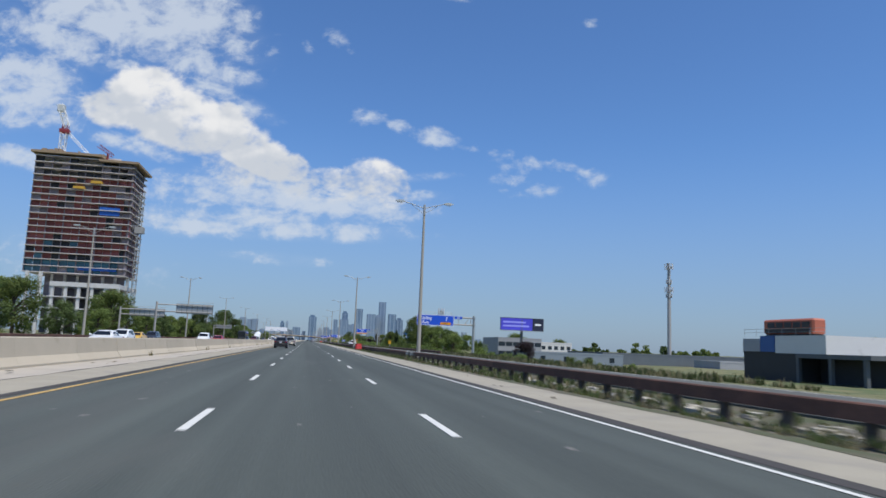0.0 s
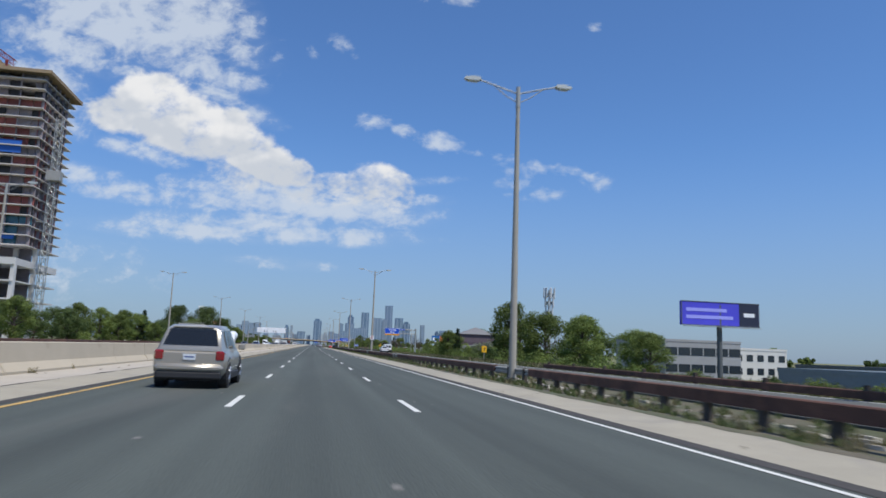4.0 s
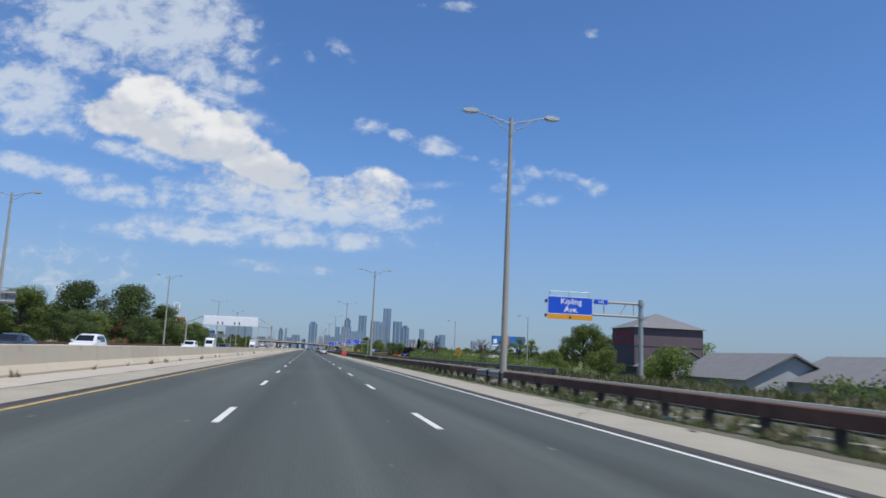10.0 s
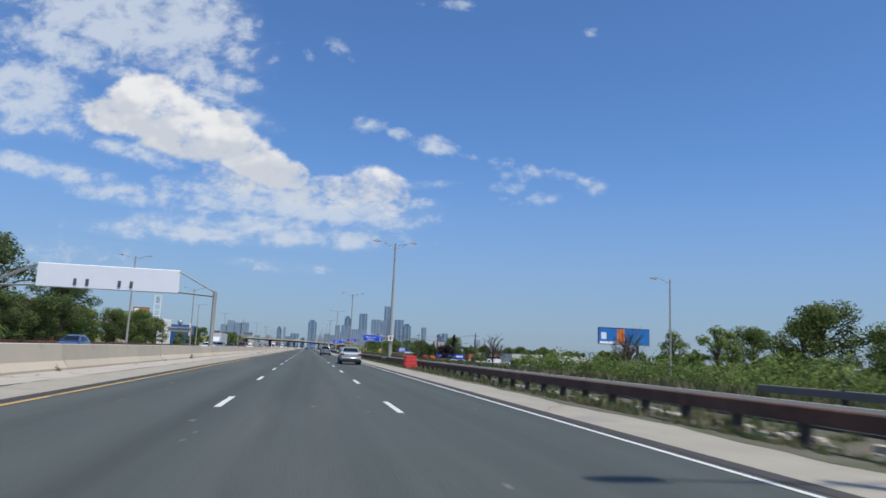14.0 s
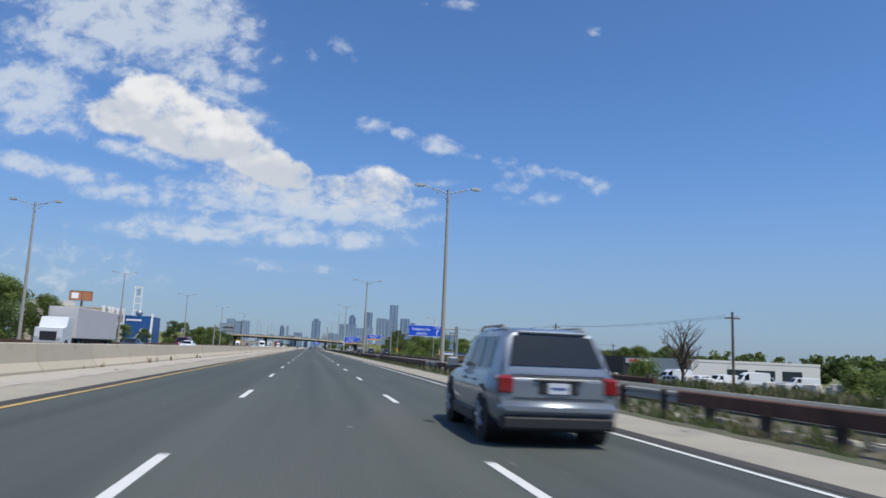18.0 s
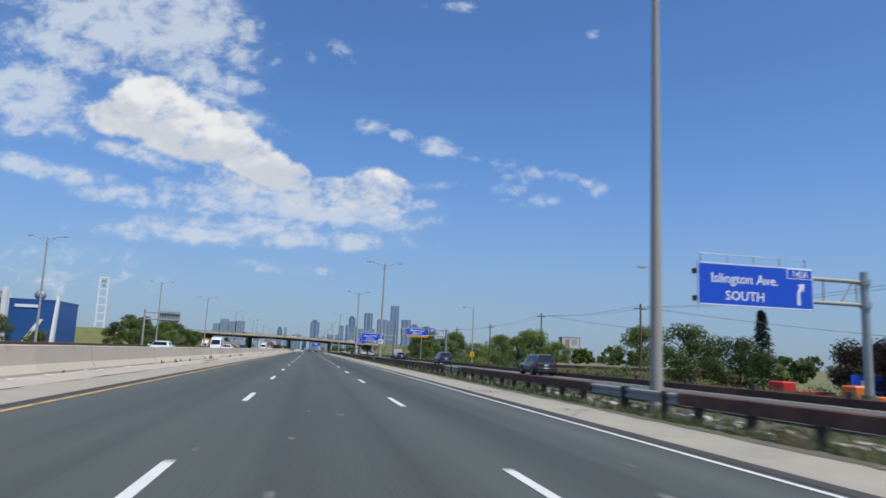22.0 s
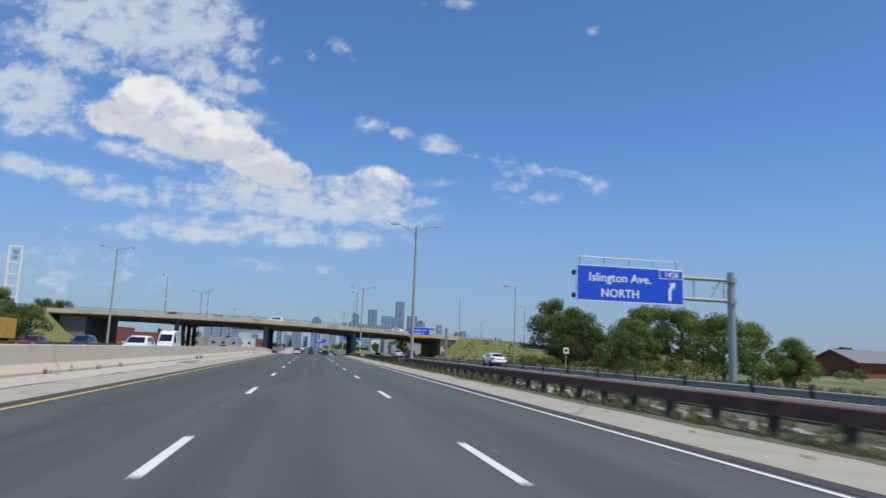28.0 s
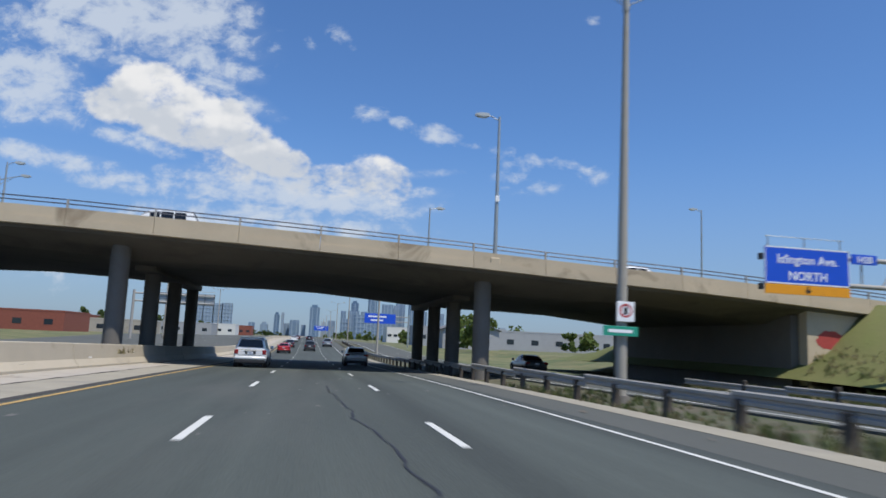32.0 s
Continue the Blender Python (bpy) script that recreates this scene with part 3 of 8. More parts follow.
# dirt and broken bits gathered at the foot of the barrier
bm = B()
for i in range(420):
    y = rnd.uniform(0, 1000)
    r = rnd.choice((0.02, 0.03, 0.05, 0.07)) * rnd.uniform(0.6, 1.2)
    x = rnd.uniform(-8.95, -7.7) if rnd.random() < 0.6 else rnd.uniform(5.6, 7.4)
    z = 0.045 if x < 0 else 0.012
    n = 6
    vs = [bm.verts.new((x + r * rnd.uniform(0.5, 1.3) * math.cos(k * math.tau / n), y + 2 * r * rnd.uniform(0.5, 1.3) * math.sin(k * math.tau / n), z + 0.01 + dip(y))) for k in range(n)]
    top = bm.verts.new((x, y, z + 0.02 + r * 0.35 + dip(y)))
    for a, b in zip(vs, vs[1:] + vs[:1]):
        bm.faces.new((a, b, top))
tagged(part("road_grit", bm, mat("grit", (0.16, 0.14, 0.11), 0.95, vary=0.4, scale=6)), "grit and crumbs of soil lying on the shoulders", "grit", kind="stuff")
bm = B()
for i in range(110):
    y = rnd.choice((rnd.uniform(0, 1000), rnd.uniform(270, 300), rnd.uniform(650, 690)))
    x, r = rnd.uniform(-8.9, -7.9), rnd.uniform(0.04, 0.16)
    vs = [bm.verts.new((x + r * rnd.uniform(-1, 1) * 0.5 + r * math.cos(k * 1.57), y + 1.6 * r * math.sin(k * 1.57), 0.07 + rnd.uniform(0, 0.07))) for k in range(4)]
    bm.faces.new(vs)
tagged(part("litter", bm, mat("pale_litter", (0.55, 0.54, 0.50), 0.7, vary=0.3, scale=5)), "pale scraps of litter at the foot of the barrier", "litter", kind="stuff")
# dark stains and joints across the shoulders
for y in [40 + 23.7 * k for k in range(40)]:
    bm = B()
    x0 = 5.5
    prev = None
    for i in range(8):
        x = x0 + i * 0.27
        yy = y + 1.9 * i * 0.27 * rnd.uniform(0.85, 1.15)
        w = rnd.uniform(0.008, 0.03)
        cur = [bm.verts.new((x, yy - w, 0.013 + dip(yy))), bm.verts.new((x, yy + w, 0.013 + dip(yy)))]
        if prev and yy < 960:
            bm.faces.new((prev[0], cur[0], cur[1], prev[1]))
        prev = cur
    if y < 950:
        tagged(part("shoulder_crack", bm, M_OIL), "dark crack slanting across the pale shoulder", "crack", kind="structure")
for y, w, l in ((527, 0.55, 6.5), (655, 0.5, 4), (283, 0.3, 3), (700, 0.35, 5), (880, 0.4, 4)):
    bm = B()
    n = 14
    vs = [bm.verts.new((-8.1 + w * rnd.uniform(0.7, 1.2) * math.cos(k * math.tau / n), y + l * rnd.uniform(0.7, 1.2) * math.sin(k * math.tau / n), 0.053)) for k in range(n)]
    bm.faces.new(vs)
    tagged(part("shoulder_patch", bm, mat("damp_patch", (0.22, 0.19, 0.15), 0.9, vary=0.3, scale=1.2)), "dark patch of dirt on the concrete shoulder", "stain", kind="structure")

# soil and dead grass creeping over the edge of the eastern shoulder
bm = B()
prev, y = None, -20.0
while y < 962:
    edge = 7.02 + 0.24 * noise.noise(Vector((y * 0.21, 1.0, 0))) + 0.12 * noise.noise(Vector((y * 0.9, 4.0, 0)))
    cur = [bm.verts.new((edge, y, 0.014 + dip(y))), bm.verts.new((7.30, y, 0.034 + dip(y))), bm.verts.new((7.52, y, -0.03 + dip(y)))]
    if prev:
        for i in range(2):
            bm.faces.new((prev[i], prev[i + 1], cur[i + 1], cur[i]))
    prev = cur
    y += 0.45
tagged(part("shoulder_dirt", bm, M_SOIL), "brown soil creeping over the edge of the pale shoulder", "soil", kind="structure")

# ---------------------------------------------------------------- guard rails
W_RAIL = [(0.0, 0.0), (0.05, 0.03), (0.05, 0.10), (0.0, 0.13), (0.0, 0.18), (0.05, 0.21), (0.05, 0.28), (0.0, 0.31), (-0.012, 0.31), (-0.012, 0.0)]


def rail_run(label, x, y0, y1, z, material, spacing, face=-1, kind_of="box", posts=True):
    """One run of guard rail from y0 to y1: a beam on short posts."""
    t = thing("guard_rail", label, "guard rail", pose(x, y0, 0), "guard rails along the road")
    ym = 0.5 * (y0 + y1)
    L = y1 - y0
    if kind_of == "box":
        n = max(1, round(L / 8.0))
        for i in range(n):
            a, b = i * L / n + 0.01, (i + 1) * L / n - 0.01
            bm = B()
            prism(bm, [(-0.10, 0.0), (-0.10, 0.30), (-0.07, 0.33), (0.07, 0.33), (0.10, 0.30), (0.10, 0.0)], a, b)
            ob = part("beam", bm, material, t)
            ob.location.z = z + dip(y0 + a)
            ob.rotation_euler.x = math.atan2(dip(y0 + b) - dip(y0 + a), b - a)
    else:
        n = max(1, round(L / 8.0))
        for i in range(n):
            a, b = i * L / n, (i + 1) * L / n + 0.1
            bm = B()
            prism(bm, [(face * px_, pz_) for px_, pz_ in W_RAIL], a, b)
            ob = part("beam", bm, material, t)
            ob.location.z = z + dip(y0 + a)
    if posts:
        k = 0
        y = 0.8
        while y < L - 0.3:
            piece("post", POST_MESH, t, pose(0.0, y, dip(y0 + y), 0, 0, 0))
            y += spacing
    return t


bm = B()
soft_box(bm, -0.09, 0.09, -0.12, 0.12, -0.35, 0.52, 0.015)
POST_MESH = finish(bm, "post", M_POSTWOOD)
LAMPS = {-18: 10.2, 66.4: 10.2, 149: 9.4, 241: 10.05, 323: 10.1, 404.5: 10.05, 490.5: 10.0, 576.8: 10.25, 661: 10.1, 748: 10.2, 805: 10.25, 906: 10.45, 982.9: 10.2}
LAMPS_Y = list(LAMPS)
short = sorted([(y - 2.5, y + 3.5) for y in LAMPS_Y[1:-1]] + [(379, 386), (196, 203), (620, 626), (538, 544), (686, 692), (282, 288)])
y = -60
for a, b in short + [(958, 958)]:
    while a - y > 70:
        rail_run("brown rusted steel box-beam guard rail on short posts", 9.5, y, y + 48, 0.20, M_RUST, 2.2)
        y += 48
    if a - y > 1:
        rail_run("brown rusted steel box-beam guard rail on short posts", 9.5, y, a, 0.20, M_RUST, 2.2)
    if b > a:
        rail_run("dented galvanised steel guard rail on short posts", 9.5, a, b, 0.18, M_GALV, 2.6, -1, "w")
    y = b
rail_run("galvanised steel guard rail on short posts leading under the bridge", 8.6, 958, 1150, 0.30, M_GALV, 3.0, -1, "w")
rail_run("low brown rusted guard rail behind the collector road", 20.2, 108, 176, -0.02, M_RUST, 6.0)
rail_run("low grey concrete edge rail behind the collector road", 20.2, 342, 432, 0.14, M_PILLAR, 6.0)
for a, b in ((560, 640), (640, 720), (720, 790)):
    rail_run("low brown rusted guard rail behind the collector road", 20.2, a, b, -0.06, M_RUST, 6.0)
for a, b in ((790, 860), (860, 930), (930, 996)):
    rail_run("grey galvanised guard rail behind the collector road", 20.2, a, b, -0.05, M_GALV, 6.0, -1, "w")
for a, b in [(k * 90 - 60, k * 90 + 30) for k in range(12)]:
    rail_run("brown rusted guard rail between the oncoming carriageways", -30.3, a, b, 0.45, M_RUST, 12.0)

# pale stones and broken concrete lying under the rail
bm = B()
rnd = random.Random(23)
for i in range(2600):
    y = rnd.uniform(-20, 960)
    x = rnd.gauss(10.2, 0.3)
    r = rnd.uniform(0.06, 0.34)
    h = r * rnd.uniform(0.18, 0.40)
    n = 6
    vs = [bm.verts.new((x + 0.6 * r * rnd.uniform(0.6, 1.2) * math.cos(k * math.tau / n), y + 2.0 * r * rnd.uniform(0.6, 1.2) * math.sin(k * math.tau / n), -0.26)) for k in range(n)]
    tops = [bm.verts.new((v.co.x * 0.8 + x * 0.2, v.co.y * 0.8 + y * 0.2, -0.22 + h * rnd.uniform(0.8, 1.2))) for v in vs]
    for k in range(n):
        bm.faces.new((vs[k], vs[(k + 1) % n], tops[(k + 1) % n], tops[k]))
    bm.faces.new(tops)
tagged(part("median_stones", bm, mat("broken_concrete", (0.44, 0.41, 0.34), 0.9, vary=0.3, scale=3, grain=15)), "pale stones and broken concrete lying under the guard rail", "stones", kind="stuff")

# ---------------------------------------------------------------- street lamps


def lamp_head(parent, x, y, z, sx):
    bm = B()
    prism(bm, [(-0.12, -0.02), (0.0, -0.10), (0.55, -0.12), (0.78, -0.04), (0.74, 0.06), (0.30, 0.12), (-0.05, 0.08)], -0.16, 0.16)
    for v in bm.verts:
        v.co.x *= sx
        if abs(v.co.x) > 0.6:
            v.co.y *= 0.6
    bmesh.ops.recalc_face_normals(bm, faces=bm.faces[:])
    h = part("lamp_head", bm, M_LAMP, parent, "grey cobra-head luminaire", True)
    h.matrix_local = pose(x, y, z)
    bm = B()
    box(bm, 0.10 * sx, 0.55 * sx, -0.11, 0.11, -0.155, -0.11)
    part("lens", bm, M_LENS, h)
    return h


def double_lamp(label, height=14.9, reach=2.35, pole_mat=None, base=True):
    t = thing("street_lamp", label, "street lamp", None, "street lamps of the motorway")
    bm = B()
    pipe(bm, [(0, 0, -0.3), (0, 0, height * 0.5), (0, 0, height)], [0.20, 0.15, 0.095], 12)
    part("pole", bm, pole_mat or M_POLE, t, "", True)
    if base:
        bm = B()
        rod(bm, (0, 0, -0.35), (0, 0, 0.18), 0.36, 0.30, 12)
        part("footing", bm, M_PILLAR, t)
    for s in (-1, 1):
        bm = B()
        pipe(bm, [(0, 0, height - 0.25), (s * reach * 0.4, 0, height + 0.02), (s * (reach - 0.35), 0, height + 0.30), (s * (reach - 0.2), 0, height + 0.32)], 0.04, 6)
        part("arm", bm, M_ARM, t)
        bm = B()
        pipe(bm, [(0, 0, height - 0.75), (s * reach * 0.28, 0, height - 0.40), (s * reach * 0.55, 0, height + 0.08)], 0.025, 6)
        part("brace", bm, M_ARM, t)
        lamp_head(t, s * (reach - 0.25), 0, height + 0.34, s)
    bm = B()
    rod(bm, (0, 0, height - 0.95), (0, 0, height + 0.12), 0.125, 0.11, 10)
    part("cap", bm, M_ARM, t)
    return t


def no_stop_sign(parent, z):
    """A small square sign with a red ring, strapped to a pole."""
    bm = B()
    soft_box(bm, -0.32, 0.32, -0.30, -0.275, z - 0.34, z + 0.34, 0.008)
    s = part("sign_plate", bm, M_SIGNWHITE, parent, "small white square sign with a red ring")
    bm = B()
    n, r0, r1 = 28, 0.17, 0.235
    ring = [[bm.verts.new((r * math.cos(i * math.tau / n), -0.304, z + 0.03 + r * math.sin(i * math.tau / n))) for i in range(n)] for r in (r0, r1)]
    for i in range(n):
        bm.faces.new((ring[0][i], ring[0][(i + 1) % n], ring[1][(i + 1) % n], ring[1][i]))
    part("ring", bm, M_RED, s)
    bm = B()
    box(bm, -0.07, 0.07, -0.306, -0.300, z - 0.10, z + 0.14)
    part("symbol", bm, M_BLACK, s)
    bm = B()
    box(bm, -0.03, 0.03, -0.306, -0.300, z + 0.17, z + 0.22)
    part("symbol", bm, M_BLACK, s)
    bm = B()
    for zz in (z - 0.25, z + 0.25):
        rod(bm, (0, 0, zz), (0, 0, zz + 0.03), 0.215, None, 12)
    part("strap", bm, M_GALV, s)


median_lamp = double_lamp("tall tapered concrete street lamp with two luminaires, standing in the median")
median_lamp.matrix_world = pose(10.2, LAMPS_Y[1], -0.15)
for y in LAMPS_Y[:1] + LAMPS_Y[2:] + [1070, 1155, 1240, 1325, 1410, 1500, 1590, 1700]:
    c = copy_thing(median_lamp, pose(LAMPS.get(y, 10.3), y, -0.15 + dip(y), 0, random.uniform(-0.4, 0.4), random.uniform(-2, 2)))
    if y in (241, 490.5, 748, 982.9):
        no_stop_sign(c, 3.0)
    if y == 982.9:
        c["label"] = "tall concrete street lamp with a green street-name board"
        bm = B()
        soft_box(bm, -0.80, 0.46, -0.30, -0.275, 2.17, 2.50, 0.008)
        g = part("name_board", bm, M_GREEN, c, "small green board with white writing")
        bm = B()
        box(bm, -0.62, 0.26, -0.306, -0.30, 2.28, 2.39)
        part("writing", bm, M_SIGNWHITE, g)
left_lamp = double_lamp("tall slender grey street lamp with two luminaires between the oncoming carriageways", 15.9, 2.3, M_POLE)
left_lamp.matrix_world = pose(-31.2, 106, 0)
for x, y in ((-31, 22), (-31.2, 190), (-31.8, 279), (-31.7, 364), (-31.8, 450), (-31.2, 534), (-31.5, 604), (-42.4, 687), (-39.5, 752), (-37.2, 822), (-33, 872), (-32, 950), (-31, 1034), (-31, 1120), (-31, 1210)):
    copy_thing(left_lamp, pose(x, y, dip(y) * 0.5, 0, random.uniform(-0.5, 0.5), random.uniform(-3, 3)))


def single_lamp(label, height=10.5, reach=1.8, side=-1):
    t = thing("street_lamp", label, "street lamp", None, "street lamps of the side roads")
    bm = B()
    pipe(bm, [(0, 0, -0.4), (0, 0, height * 0.5), (0, 0, height)], [0.12, 0.10, 0.07], 10)
    part("pole", bm, M_POLE, t, "", True)
    bm = B()
    pipe(bm, [(0, 0, height - 0.5), (side * reach * 0.5, 0, height - 0.02), (side * (reach - 0.3), 0, height + 0.08)], 0.03, 6)
    part("arm", bm, M_ARM, t)
    lamp_head(t, side * (reach - 0.3), 0, height + 0.08, side)
    return t


side_lamp = single_lamp("slender grey street lamp with one luminaire beside the collector road")
side_lamp.matrix_world = pose(41.7, 417.5, -1.2)
for x, y, h in ((39, 474, 1.04), (30.8, 774.3, 1.06), (31.0, 700, 1.0), (30.5, 836, 1.0), (35.3, 951.2, 1.32), (54, 915, 1.1), (62, 340, 0.8)):
    c = copy_thing(side_lamp, pose(x, y, (2.6 if y > 1000 else -0.5), 0, 0, random.uniform(-8, 8)))
    c.scale = (1, 1, h)

# ---------------------------------------------------------------- overhead signs


def arrow(parent, x, y, z, s, kind_of):
    """A white exit arrow: 'up' bends to the right, 'down' points down."""
    bm = B()
    if kind_of == "up":
        pts = [(-0.14, -0.75), (0.08, -0.75), (0.08, 0.05), (0.22, 0.30), (0.36, 0.16), (0.42, 0.70), (-0.10, 0.62), (0.05, 0.47), (-0.14, 0.12)]
    else:
        pts = [(-0.10, 0.45), (0.10, 0.45), (0.10, -0.10), (0.36, 0.10), (0.36, -0.10), (0.0, -0.45), (-0.36, -0.10), (-0.36, 0.10), (-0.10, -0.10)]
    prism(bm, [(x + a * s, z + b * s) for a, b in pts], y - 0.012, y)
    part("arrow", bm, M_SIGNWHITE if kind_of == "up" else M_BLACK, parent)


def overhead_sign(label, x0, x1, z0, z1, post_x, y, lines_of, exit_no="", amber=False, up_arrow=False, exit_tag=False, stub=False, base_z=-0.4):
    """A cantilevered motorway sign: a post, two arms with braces, a board, and a walkway with lamp brackets above."""
    t = thing("overhead_sign", label, "road sign", pose(0, y, 0), "overhead direction signs")
    zc = 0.5 * (z0 + z1)
    top = z1 + 0.05
    bm = B()
    rod(bm, (post_x, 0.35, base_z), (post_x, 0.35, top + 0.05), 0.26, 0.24, 14)
    part("post", bm, M_STEEL, t, "", True)
    bm = B()
    rod(bm, (post_x, 0.35, base_z - 0.1), (post_x, 0.35, base_z + 0.35), 0.50, 0.45, 12)
    part("footing", bm, M_PILLAR, t)
    far = x0 + 0.3 if not stub else x0 - 1.3
    za, zb = zc + (0.72 if not amber else 0.85), zc - (0.68 if not amber else 0.55)
    for z in (za, zb):
        bm = B()
        rod(bm, (post_x, 0.35, z), (far, 0.35, z + 0.03), 0.13, 0.12, 10)
        part("arm", bm, M_GALV, t, "", True)
        bm = B()
        rod(bm, (post_x, 0.35, z - 0.17), (post_x, 0.35, z + 0.17), 0.36, 0.36, 12)
        part("clamp", bm, M_STEEL, t)
    for i, fx in enumerate((0.25, 0.55, 0.85)):
        bx = x1 + (post_x - x1) * fx
        bm = B()
        rod(bm, (bx, 0.35, zb), (bx + (0.9 if i == 1 else 0), 0.35, za), 0.05, 0.05, 6)
        part("strut", bm, M_GALV, t)
    if stub:
        bm = B()
        rod(bm, (far, 0.35, zb), (far, 0.35, za), 0.08, 0.08, 8)
        part("strut", bm, M_GALV, t)
    zmid = z0 + (0.19 * (z1 - z0) + 0.05 if amber else 0)
    bm = B()
    soft_box(bm, x0, x1, 0.0, 0.06, zmid, z1, 0.01)
    board = part("board", bm, M_BLUE, t, "blue board with white lettering and a white rim")
    e = 0.08
    for a, b, c, d in ((x0, x1, z1 - e, z1), (x0, x1, zmid, zmid + e), (x0, x0 + e, zmid, z1), (x1 - e, x1, zmid, z1)):
        bm = B()
        box(bm, a + 0.02, b - 0.02, -0.008, 0.004, c + 0.012, d - 0.002 + 0.0)
        part("rim", bm, M_SIGNWHITE, board)
    if amber:
        bm = B()
        soft_box(bm, x0, x1, 0.0, 0.06, z0, zmid - 0.01, 0.01)
        tab = part("amber_panel", bm, M_ORANGE, t, "amber panel with a black arrow")
        arrow(tab, 0.5 * (x0 + x1), -0.004, 0.5 * (z0 + zmid), 0.85 * (zmid - z0), "down")
    w = x1 - x0
    for txt, sz, fx, fz in lines_of:
        letters(txt, sz, M_SIGNWHITE, board, x0 + w * fx, -0.004, zmid + (z1 - zmid) * fz)
    if up_arrow:
        arrow(board, x0 + w * 0.87, -0.006, zmid + (z1 - zmid) * 0.38, 0.36 * (z1 - zmid), "up")
    if exit_tag:
        bm = B()
        box(bm, x0 + 0.64 * w, x0 + 0.92 * w, -0.02, -0.001, z0 + 0.10 * (z1 - z0), z0 + 0.34 * (z1 - z0))
        tg = part("exit_panel", bm, M_ORANGE, board, "amber panel reading EXIT")
        letters("EXIT", 0.42, M_BLACK, tg, x0 + 0.78 * w, -0.022, z0 + 0.15 * (z1 - z0))
        arrow(board, x0 + w * 0.80, -0.006, zmid + (z1 - zmid) * 0.66, 0.26 * (z1 - zmid), "up")
    if exit_no:
        if amber or exit_tag:
            bm = B()
            soft_box(bm, x1 + 0.22, x1 + 1.75, 0.10, 0.15, z1 - 0.62, z1 - 0.10, 0.01)
            tg = part("exit_number", bm, M_BLUE, t, "small blue exit-number plate")
            letters(exit_no, 0.48, M_SIGNWHITE, tg, x1 + 0.98, 0.09, z1 - 0.53)
        else:
            bm = B()
            box(bm, x1 - 1.75, x1 - 0.05, -0.016, -0.002, z1 - 0.66, z1 - 0.06)
            tg = part("exit_number", bm, M_SIGNWHITE, board, "exit-number plate with a white rim")
            bm = B()
            box(bm, x1 - 1.70, x1 - 0.10, -0.022, -0.015, z1 - 0.61, z1 - 0.11)
            bl = part("plate", bm, M_BLUE, tg)
            letters(exit_no, 0.50, M_SIGNWHITE, tg, x1 - 0.90, -0.024, z1 - 0.54)
    # lamp rail above the board
    bm = B()
    rod(bm, (x0 + 0.1, 0.10, z1 + 0.52), (x1 - 0.3, 0.10, z1 + 0.52), 0.02, 0.02, 6)
    part("lamp_rail", bm, M_STEEL, t)
    n = max(3, round(w / 1.5))
    for i in range(n):
        bx = x0 + 0.25 + i * (w - 0.7) / (n - 1)
        bm = B()
        pipe(bm, [(bx, 0.10, z1 - 0.15), (bx, 0.10, z1 + 0.42), (bx - 0.10, 0.06, z1 + 0.52)], 0.035, 6)
        part("bracket", bm, M_STEEL, t)
    for z in (z1 - 0.55, z0 + 0.35):
        bm = B()
        soft_box(bm, x0 - 0.24, x0 - 0.04, 0.0, 0.25, z - 0.16, z + 0.16, 0.03)
        part("junction_box", bm, M_BLACK, t)
    return t


overhead_sign("blue overhead sign reading Kipling Ave. with an amber exit panel", 20.6, 28.0, 5.05, 7.12, 32.2, 136.0,
              [("Kipling", 0.86, 0.24, 0.56), ("Ave.", 0.86, 0.24, 0.16)], "141", exit_tag=True)
overhead_sign("blue overhead sign reading Kipling Ave. above an amber strip", 23.85, 28.85, 5.42, 7.82, 34.5, 355.2,
              [("Kipling", 0.86, 0.52, 0.58), ("Ave.", 0.86, 0.52, 0.14)], "141", amber=True)
overhead_sign("blue overhead sign reading Islington Ave. SOUTH with a white exit arrow", 21.2, 28.7, 4.75, 7.22, 32.5, 677.2,
              [("Islington Ave.", 0.80, 0.40, 0.54), ("SOUTH", 0.76, 0.40, 0.14)], "142A", up_arrow=True)
overhead_sign("blue overhead sign reading Islington Ave. SOUTH above an amber strip", 22.1, 27.4, 5.15, 7.25, 31.9, 806.5,
              [("Islington Ave.", 0.66, 0.50, 0.56), ("SOUTH", 0.66, 0.50, 0.12)], "142A", amber=True, stub=True)
overhead_sign("blue overhead sign reading Islington Ave. NORTH with a white exit arrow", 16.28, 23.8, 4.88, 7.25, 27.5, 873.2,
              [("Islington Ave.", 0.80, 0.40, 0.56), ("NORTH", 0.76, 0.40, 0.14)], "142B", up_arrow=True)
overhead_sign("blue overhead sign reading Islington Ave. NORTH above an amber strip", 21.9, 26.75, 4.4, 6.8, 30.8, 991.5,
              [("Islington Ave.", 0.64, 0.50, 0.56), ("NORTH", 0.64, 0.50, 0.12)], "142B", amber=True)
